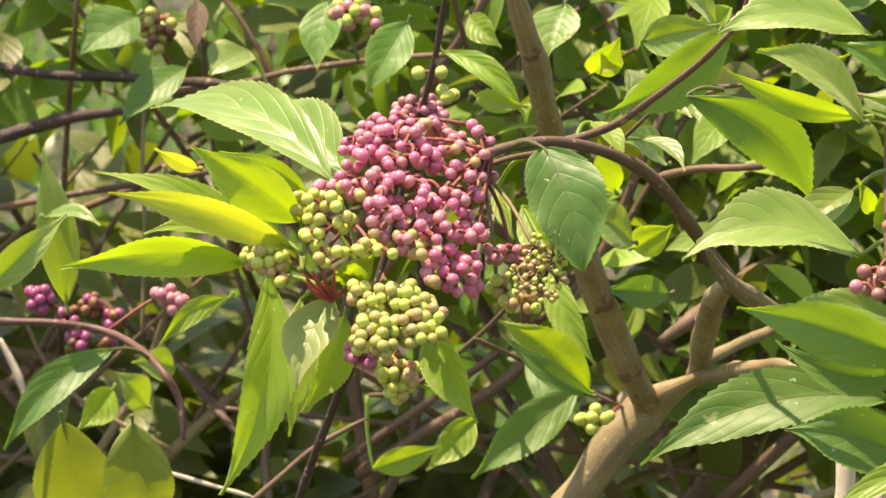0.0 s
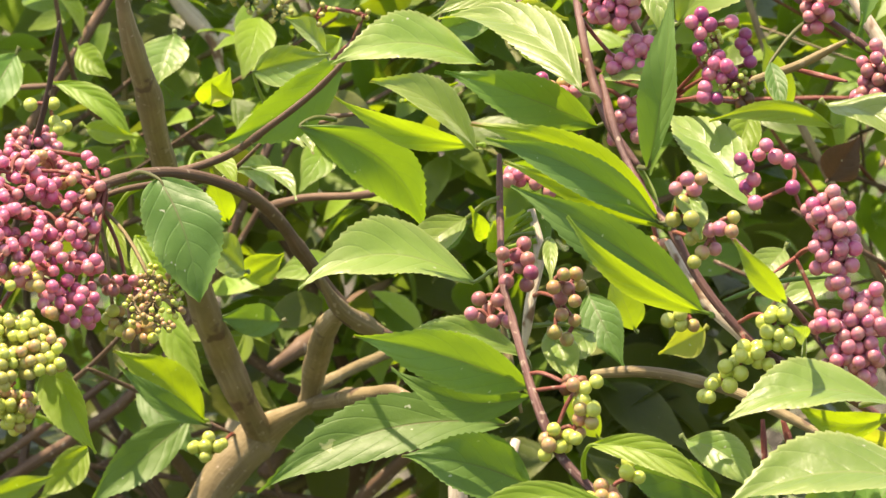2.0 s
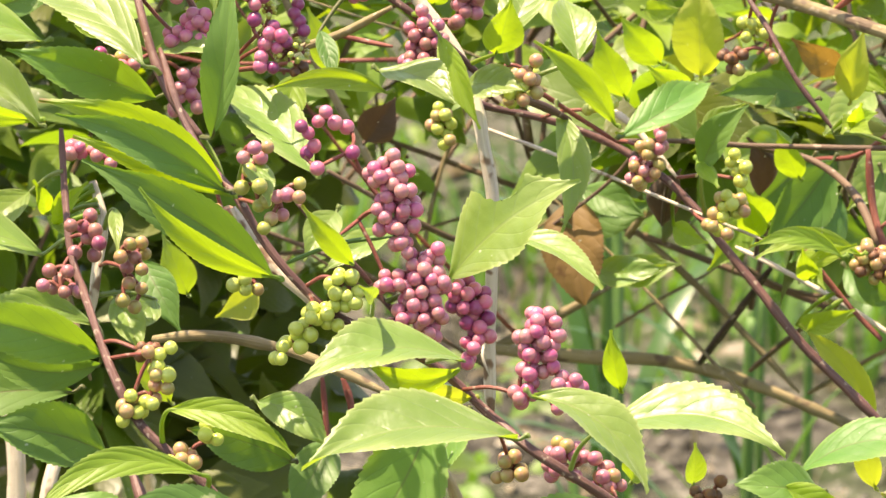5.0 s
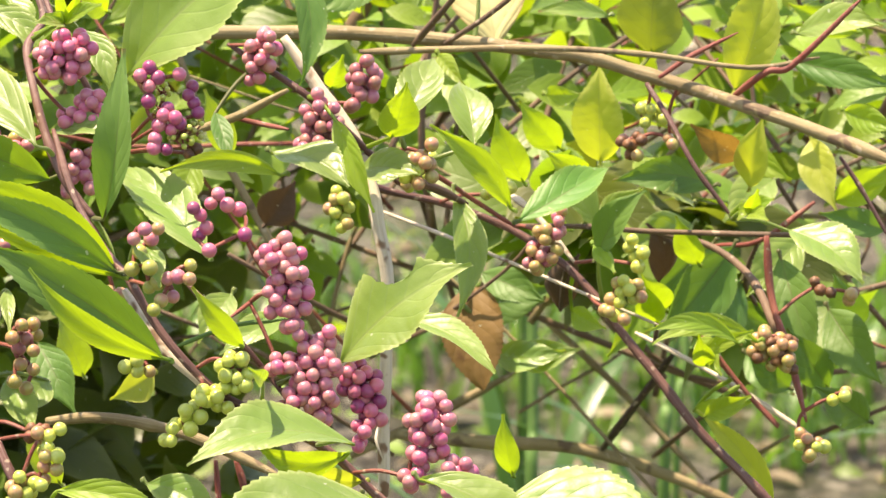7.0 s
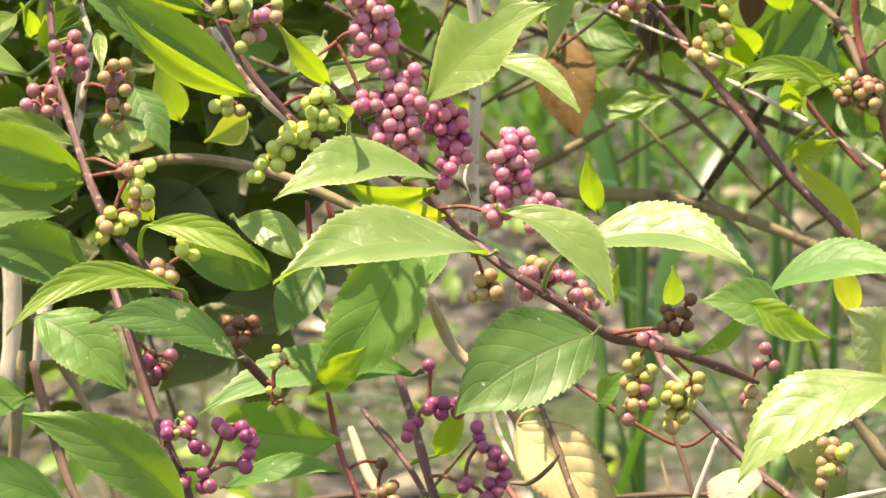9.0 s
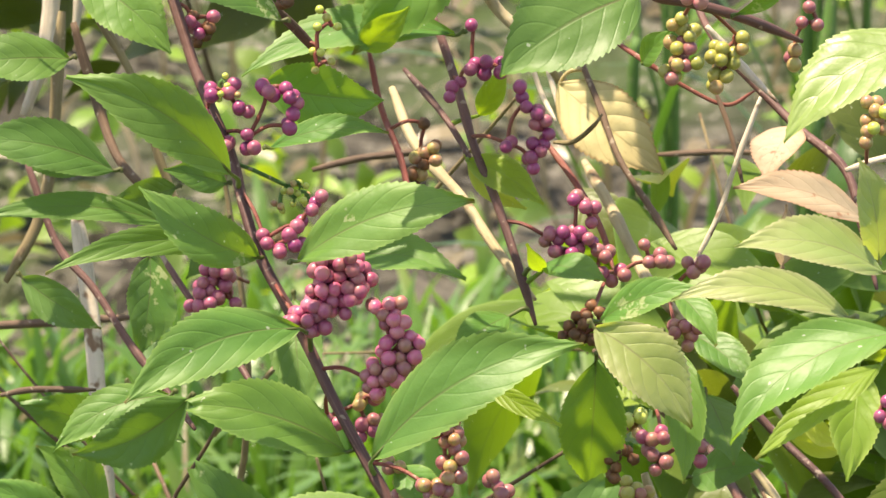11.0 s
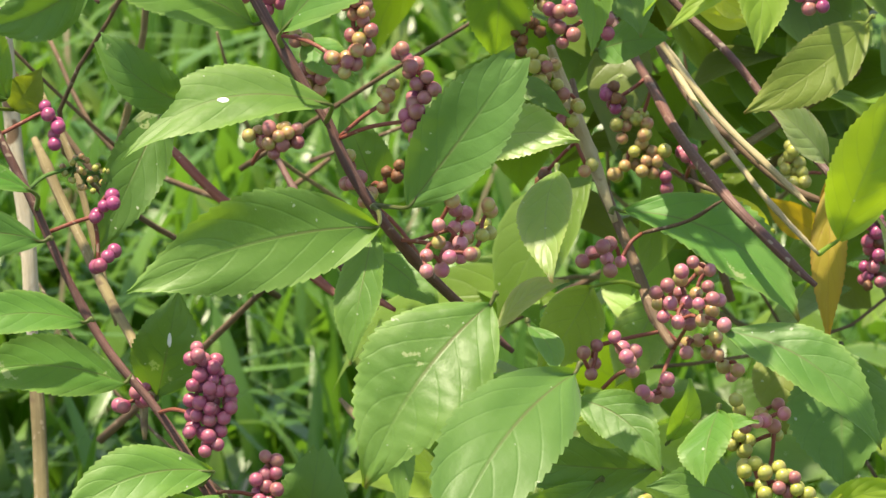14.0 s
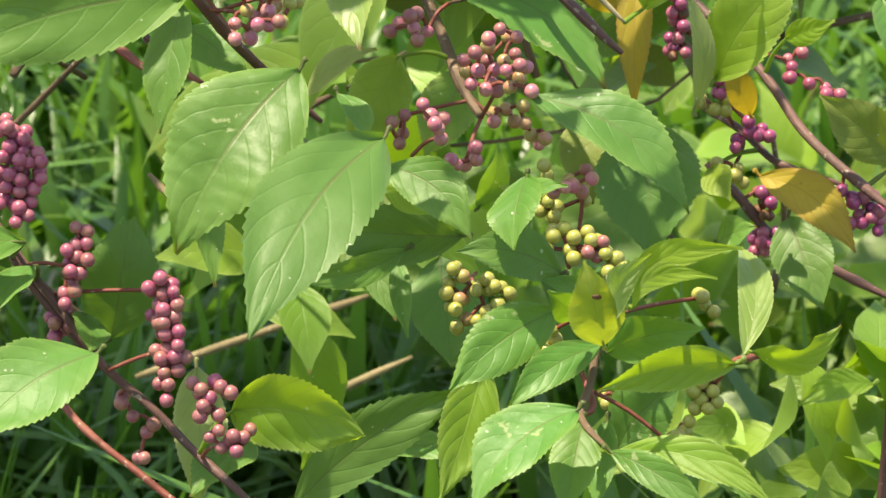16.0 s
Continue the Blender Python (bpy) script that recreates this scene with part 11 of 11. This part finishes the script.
leaf(b, (-0.0210, 1.6941, 0.6756), (-0.0322, 1.6809, 0.6714), 0.0154, (0.14, -0.41, 0.90), "sunny", sag=0.06, fold=0.30, stalk=(-0.0143, 1.6913, 0.6607))
leaf(b, (-0.0394, 1.6928, 0.6707), (-0.0589, 1.6774, 0.6576), 0.0117, (0.01, -0.65, 0.76), "blue", sag=0.06, fold=0.30)
leaf(b, (0.0457, 1.5881, 0.6833), (0.0597, 1.5753, 0.6827), 0.0064, (-0.67, -0.73, 0.12), "lime", sag=0.06, fold=0.30)
leaf(b, (0.0715, 1.6214, 0.7028), (0.0665, 1.6072, 0.6908), 0.0137, (-0.16, -0.60, 0.78), "sunny", sag=0.06, fold=0.30)
leaf(b, (0.0443, 1.6218, 0.6994), (0.0522, 1.6083, 0.6939), 0.0082, (-0.64, -0.58, 0.50), "lime", sag=0.06, fold=0.30)
leaf(b, (-0.0360, 1.6966, 0.6905), (-0.0364, 1.6821, 0.6779), 0.0067, (0.07, -0.65, 0.75), "brown", sag=0.06, fold=0.30)
leaf(b, (0.0460, 1.6261, 0.5805), (0.0330, 1.6111, 0.5694), 0.0100, (0.46, -0.75, 0.47), "lime", sag=0.06, fold=0.30, stalk=(0.0292, 1.6244, 0.5915))
leaf(b, (0.0166, 1.6229, 0.5662), (0.0362, 1.6127, 0.5757), 0.0083, (-0.42, -0.90, -0.09), "lime", sag=0.06, fold=0.30, stalk=(0.0149, 1.6283, 0.5867))
leaf(b, (0.0610, 1.6442, 0.5928), (0.0788, 1.6270, 0.5769), 0.0099, (-0.30, -0.80, 0.52), "blue", sag=0.06, fold=0.30)
leaf(b, (-0.0428, 1.6735, 0.5837), (-0.0539, 1.6619, 0.5884), 0.0103, (0.75, -0.62, 0.23), "sunny", sag=0.06, fold=0.30)
leaf(b, (-0.0613, 1.6713, 0.5774), (-0.0706, 1.6564, 0.5691), 0.0105, (0.62, -0.64, 0.45), "lime", sag=0.06, fold=0.30)
leaf(b, (-0.0504, 1.6559, 0.5762), (-0.0581, 1.6465, 0.5889), 0.0107, (0.71, -0.70, -0.10), "sunny", sag=0.06, fold=0.30)
leaf(b, (0.0898, 1.5774, 0.6421), (0.1003, 1.5665, 0.6511), 0.0096, (-0.54, -0.78, -0.33), "lime", sag=0.06, fold=0.30)
leaf(b, (0.0832, 1.5225, 0.6703), (0.0783, 1.5138, 0.6861), 0.0077, (0.01, -0.88, -0.48), "lime", sag=0.06, fold=0.30)
leaf(b, (0.1352, 1.5844, 0.6905), (0.1483, 1.5723, 0.6976), 0.0081, (-0.55, -0.78, -0.30), "lime", sag=0.06, fold=0.30)
cluster(b, (-0.0607, 1.6302, 0.6051), [(-0.0423, 1.6347, 0.6147, 0.0026), (-0.0394, 1.6344, 0.6130, 0.0023), (-0.0456, 1.6346, 0.6147, 0.0016), (-0.0407, 1.6339, 0.6115, 0.0020)], "p")
# Berries in shade: the dimness is put in by the dark tones.
cluster(b, (-0.0712, 1.6989, 0.5905), [(-0.0842, 1.6914, 0.6002, 0.0034), (-0.0757, 1.6906, 0.5952, 0.0027), (-0.069, 1.6916, 0.5984, 0.0027), (-0.0622, 1.6909, 0.5942, 0.0024), (-0.0723, 1.6891, 0.5885, 0.0031), (-0.0639, 1.689, 0.5868, 0.0024)], "vd")
cluster(b, (0.0168, 1.6302, 0.6929), [(0.0073, 1.6226, 0.7009, 0.0022), (0.0121, 1.6228, 0.7017, 0.0026), (0.0162, 1.6224, 0.7001, 0.0019), (0.0186, 1.6220, 0.6978, 0.0019), (0.0097, 1.6222, 0.6985, 0.0019)], "pog")
cluster(b, (0.0355, 1.5230, 0.6934), [(0.0303, 1.5161, 0.7040, 0.0015), (0.0363, 1.5160, 0.7040, 0.0018), (0.0378, 1.5149, 0.6989, 0.0018), (0.0393, 1.5146, 0.6974, 0.0015)], "g")
cluster(b, (0.0876, 1.5963, 0.5917), [(0.0756, 1.5668, 0.5953, 0.0019), (0.0795, 1.5670, 0.5969, 0.0019), (0.0827, 1.5667, 0.5961, 0.0019), (0.0787, 1.5663, 0.5938, 0.0016)], "g")
cluster(b, (-0.0441, 1.7515, 0.655), [(-0.0535, 1.7392, 0.6756, 0.0031), (-0.0484, 1.739, 0.6739, 0.0031), (-0.051, 1.7382, 0.6697, 0.0028)], "hd")

b = branch("green leaves and thin twigs in the upper shrub", (0.1548, 1.4542, 0.7420), "branches of the shrub")
stem(b, "purple", 0.00132, 0.00119, [(0.1431, 1.4744, 0.7643), (0.1504, 1.4715, 0.7510), (0.1563, 1.4616, 0.7413), (0.1591, 1.4521, 0.7332)])
stem(b, "brown", 0.00085, 0.00059, [(0.0903, 1.5217, 0.7482), (0.1091, 1.5047, 0.7456), (0.1292, 1.4874, 0.7426), (0.1414, 1.4708, 0.7413)])
stem(b, "brown", 0.00097, 0.00048, [(0.0912, 1.5126, 0.6986), (0.1020, 1.5128, 0.7031), (0.1124, 1.5069, 0.7163), (0.1178, 1.5011, 0.7283)])
stem(b, "brown", 0.00073, 0.00048, [(0.0989, 1.5127, 0.7019), (0.1112, 1.5117, 0.7012), (0.1220, 1.5112, 0.7027)])
leaf(b, (0.1447, 1.4520, 0.7680), (0.1093, 1.4394, 0.7473), 0.0134, (0.20, -0.95, 0.24), "sunny", arc=-0.05, sag=0.06, fold=0.30, stalk=(0.1438, 1.4741, 0.7629))
leaf(b, (0.1555, 1.4469, 0.7445), (0.1316, 1.4367, 0.7424), 0.0057, (0.28, -0.78, 0.56), "sunny", arc=0.08, sag=0.06, fold=0.30, stalk=(0.1582, 1.4551, 0.7358))
leaf(b, (0.1353, 1.4696, 0.7317), (0.1528, 1.4571, 0.7399), 0.0087, (-0.58, -0.82, -0.00), "blue", sag=0.06, fold=0.30, stalk=(0.1401, 1.4725, 0.7415))
leaf(b, (0.1533, 1.4467, 0.7421), (0.1652, 1.4330, 0.7416), 0.0069, (-0.75, -0.66, 0.10), "yellow", sag=0.06, fold=0.30, stalk=(0.1585, 1.4541, 0.7349))
leaf(b, (0.1091, 1.5151, 0.7179), (0.0982, 1.5057, 0.7292), 0.0088, (0.78, -0.54, 0.31), "sunny", sag=0.06, fold=0.30, stalk=(0.1102, 1.5081, 0.7135))
leaf(b, (0.1546, 1.5584, 0.7248), (0.1462, 1.5493, 0.7382), 0.0122, (0.66, -0.74, -0.09), "sunny", sag=0.06, fold=0.30)
leaf(b, (0.1140, 1.5302, 0.7189), (0.1023, 1.5172, 0.7104), 0.0095, (0.50, -0.74, 0.45), "lime", sag=0.06, fold=0.30, stalk=(0.1097, 1.5085, 0.7128))
leaf(b, (0.0890, 1.5007, 0.7154), (0.1080, 1.4885, 0.7222), 0.0107, (-0.55, -0.83, 0.05), "sunny", sag=0.06, fold=0.30, stalk=(0.0952, 1.5126, 0.7003))
leaf(b, (0.0919, 1.4980, 0.7027), (0.1017, 1.4844, 0.6991), 0.0087, (-0.10, -0.32, 0.94), "sunny", sag=0.06, fold=0.30, stalk=(0.0929, 1.5126, 0.6993))
leaf(b, (0.1355, 1.5430, 0.7146), (0.1221, 1.5331, 0.7214), 0.0098, (0.45, -0.83, -0.32), "lime", sag=0.06, fold=0.30)
leaf(b, (0.1669, 1.4708, 0.7571), (0.1706, 1.4561, 0.7452), 0.0104, (0.21, -0.58, 0.79), "sunny", sag=0.06, fold=0.30, stalk=(0.1516, 1.4694, 0.7490))
leaf(b, (0.1937, 1.4665, 0.7515), (0.1848, 1.4567, 0.7594), 0.0075, (0.53, -0.77, -0.37), "lime", sag=0.06, fold=0.30)
leaf(b, (0.2769, 1.5155, 0.7549), (0.2556, 1.5049, 0.7424), 0.0131, (0.20, -0.89, 0.42), "blue", sag=0.06, fold=0.30)
leaf(b, (0.2596, 1.4977, 0.7235), (0.2607, 1.4869, 0.7333), 0.0063, (-0.24, -0.67, -0.70), "lime", sag=0.06, fold=0.30)
leaf(b, (0.2297, 1.4841, 0.7077), (0.2214, 1.4769, 0.7278), 0.0077, (0.05, -0.95, -0.32), "sunny", sag=0.06, fold=0.30)
leaf(b, (0.2219, 1.5002, 0.7045), (0.2140, 1.4864, 0.6917), 0.0094, (0.27, -0.73, 0.63), "lime", sag=0.06, fold=0.30)
leaf(b, (0.2069, 1.4751, 0.6503), (0.1947, 1.4635, 0.6471), 0.0095, (0.62, -0.73, 0.28), "yellow", sag=0.06, fold=0.30)
leaf(b, (0.1783, 1.4955, 0.6554), (0.1858, 1.4786, 0.6403), 0.0108, (-0.31, -0.71, 0.64), "blue", sag=0.06, fold=0.30)
leaf(b, (0.1922, 1.5064, 0.6430), (0.1849, 1.4990, 0.6609), 0.0094, (0.11, -0.93, -0.34), "sunny", sag=0.06, fold=0.30)
leaf(b, (0.1594, 1.4075, 0.6675), (0.1644, 1.3918, 0.6563), 0.0089, (-0.16, -0.61, 0.78), "sunny", sag=0.06, fold=0.30)
leaf(b, (0.2241, 1.4478, 0.6782), (0.2133, 1.4350, 0.6691), 0.0096, (-0.02, -0.57, 0.82), "sunny", sag=0.06, fold=0.30)
leaf(b, (0.2459, 1.4875, 0.6625), (0.2256, 1.4767, 0.6559), 0.0089, (0.06, -0.60, 0.80), "sunny", sag=0.06, fold=0.30)
stem(b, "tan", 0.00123, 0.00110, [(0.2135, 1.4580, 0.7196), (0.2265, 1.4496, 0.7261), (0.2380, 1.4415, 0.7339)])
stem(b, "red", 0.00077, 0.00064, [(0.2269, 1.4568, 0.7237), (0.2336, 1.4554, 0.7223), (0.2391, 1.4468, 0.7224)])
stem(b, "cane", 0.00058, 0.00058, [(0.2029, 1.4037, 0.6751), (0.2149, 1.3956, 0.6816), (0.2281, 1.3866, 0.6853)])
cluster(b, (0.1155, 1.5035, 0.7232), [(0.1059, 1.5022, 0.7297, 0.0018), (0.109, 1.5024, 0.732, 0.0018), (0.1181, 1.5014, 0.7305, 0.0018), (0.0996, 1.4986, 0.7079, 0.0021), (0.1042, 1.4985, 0.7094, 0.0018)], "h", buds=0.45)
cluster(b, (0.2640, 1.5155, 0.6913), [(0.2633, 1.5062, 0.6908, 0.0022), (0.2656, 1.5052, 0.6878, 0.0019), (0.2617, 1.5057, 0.6870, 0.0019), (0.2647, 1.5045, 0.6840, 0.0019)], "og")
cluster(b, (0.1507, 1.4255, 0.7025), [(0.1512, 1.4166, 0.7044, 0.0020), (0.1556, 1.4159, 0.7030, 0.0020), (0.1599, 1.4152, 0.7024, 0.0018)], "pm")

b = branch("leafy dark twig over the tan branch", (0.3590, 1.4771, 0.6496), "branches of the shrub")
stem(b, "red", 0.00079, 0.00066, [(0.3593, 1.4785, 0.6556), (0.3693, 1.4728, 0.6422), (0.3794, 1.4673, 0.6303)])
stem(b, "red", 0.00120, 0.00093, [(0.3819, 1.4938, 0.6787), (0.3829, 1.4898, 0.6618), (0.3850, 1.4782, 0.6483), (0.3870, 1.4658, 0.6320)])
stem(b, "dark", 0.00104, 0.00073, [(0.3765, 1.6615, 0.5784), (0.3839, 1.6483, 0.5957), (0.3911, 1.6349, 0.6129)])
leaf(b, (0.3625, 1.4470, 0.6597), (0.3361, 1.4419, 0.6650), 0.0057, (0.25, -0.88, 0.40), "lime", arc=0.14, sag=0.06, fold=0.30)
leaf(b, (0.3576, 1.4617, 0.6501), (0.3529, 1.4526, 0.6603), 0.0063, (-0.09, -0.72, -0.69), "lime", sag=0.06, fold=0.30, stalk=(0.3640, 1.4758, 0.6493))
leaf(b, (0.3599, 1.4729, 0.6330), (0.3693, 1.4599, 0.6414), 0.0062, (-0.78, -0.62, -0.09), "lime", sag=0.06, fold=0.30, stalk=(0.3698, 1.4725, 0.6416))
leaf(b, (0.4010, 1.4945, 0.6341), (0.3879, 1.4895, 0.6520), 0.0111, (0.07, -0.97, -0.22), "blue", sag=0.06, fold=0.30)
leaf(b, (0.4113, 1.4894, 0.6252), (0.3949, 1.4840, 0.6369), 0.0111, (0.24, -0.96, -0.11), "blue", sag=0.06, fold=0.30)
leaf(b, (0.4132, 1.5100, 0.6463), (0.4044, 1.5038, 0.6644), 0.0112, (-0.02, -0.94, -0.34), "blue", sag=0.06, fold=0.30)
leaf(b, (0.3941, 1.5113, 0.6303), (0.3806, 1.5049, 0.6422), 0.0096, (0.26, -0.94, -0.21), "blue", sag=0.06, fold=0.30)
leaf(b, (0.3573, 1.5104, 0.6548), (0.3487, 1.5025, 0.6667), 0.0097, (0.07, -0.85, -0.52), "lime", sag=0.06, fold=0.30)
leaf(b, (0.3574, 1.5872, 0.7252), (0.3353, 1.5802, 0.7286), 0.0056, (0.32, -0.68, 0.66), "sunny", sag=0.06, fold=0.30)
leaf(b, (0.3760, 1.5782, 0.6995), (0.3605, 1.5700, 0.7032), 0.0085, (0.43, -0.89, -0.19), "lime", sag=0.06, fold=0.30)
leaf(b, (0.3391, 1.5871, 0.7023), (0.3462, 1.5735, 0.7046), 0.0068, (-0.87, -0.48, -0.15), "lime", sag=0.06, fold=0.30)
leaf(b, (0.2915, 1.5085, 0.7296), (0.2951, 1.4944, 0.7242), 0.0065, (-0.76, -0.39, 0.52), "lime", sag=0.06, fold=0.30)
leaf(b, (0.3380, 1.5496, 0.6699), (0.3214, 1.5417, 0.6754), 0.0082, (0.39, -0.91, -0.13), "lime", sag=0.06, fold=0.30)
leaf(b, (0.3705, 1.5251, 0.6642), (0.3619, 1.5178, 0.6791), 0.0083, (-0.15, -0.85, -0.50), "lime", sag=0.06, fold=0.30)
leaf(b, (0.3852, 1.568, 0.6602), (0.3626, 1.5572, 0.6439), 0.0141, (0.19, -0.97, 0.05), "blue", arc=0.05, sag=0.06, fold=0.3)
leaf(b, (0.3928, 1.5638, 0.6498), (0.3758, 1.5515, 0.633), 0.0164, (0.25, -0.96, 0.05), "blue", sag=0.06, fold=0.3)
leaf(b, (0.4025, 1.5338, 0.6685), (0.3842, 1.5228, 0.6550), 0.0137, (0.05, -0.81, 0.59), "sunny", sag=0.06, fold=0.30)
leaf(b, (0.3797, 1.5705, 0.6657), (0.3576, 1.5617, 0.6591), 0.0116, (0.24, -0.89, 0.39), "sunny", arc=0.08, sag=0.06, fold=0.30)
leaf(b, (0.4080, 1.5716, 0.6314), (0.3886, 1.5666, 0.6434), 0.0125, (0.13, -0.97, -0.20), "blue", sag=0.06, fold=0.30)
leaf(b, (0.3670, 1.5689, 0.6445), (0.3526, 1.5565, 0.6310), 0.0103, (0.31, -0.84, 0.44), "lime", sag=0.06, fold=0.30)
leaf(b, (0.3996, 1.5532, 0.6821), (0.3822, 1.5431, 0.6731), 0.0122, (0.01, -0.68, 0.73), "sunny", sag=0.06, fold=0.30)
leaf(b, (0.4009, 1.5871, 0.6220), (0.4105, 1.5699, 0.6137), 0.0103, (-0.70, -0.59, 0.40), "blue", sag=0.06, fold=0.30)
stem(b, "red", 0.00084, 0.00070, [(0.4105, 1.5491, 0.6759), (0.3944, 1.5508, 0.6644), (0.3835, 1.5681, 0.6585), (0.3702, 1.5682, 0.6446)])
stem(b, "brown", 0.00077, 0.00065, [(0.3944, 1.5508, 0.6644), (0.3944, 1.5631, 0.6482), (0.4087, 1.5712, 0.6306)])
leaf(b, (0.4138, 1.4858, 0.6809), (0.3942, 1.4799, 0.6876), 0.0080, (0.35, -0.92, 0.20), "blue", sag=0.06, fold=0.30)
cluster(b, (0.3851, 1.4776, 0.6475), [(0.3773, 1.4737, 0.6545, 0.0022), (0.3818, 1.4722, 0.6531, 0.0022), (0.3749, 1.4733, 0.6499, 0.0019), (0.3801, 1.4718, 0.6492, 0.0022), (0.3830, 1.4705, 0.6470, 0.0019)], "ood")
cluster(b, (0.3867, 1.4677, 0.6346), [(0.3853, 1.4651, 0.6275, 0.0022), (0.3897, 1.4635, 0.6261, 0.0022), (0.3874, 1.4635, 0.6237, 0.0019), (0.3978, 1.4648, 0.6398, 0.0019), (0.3947, 1.4652, 0.6383, 0.0016)], "go")
cluster(b, (0.3836, 1.4862, 0.6576), [(0.4042, 1.4845, 0.6631, 0.0019), (0.3951, 1.4874, 0.6652, 0.0019), (0.3981, 1.4863, 0.6637, 0.0016)], "od")
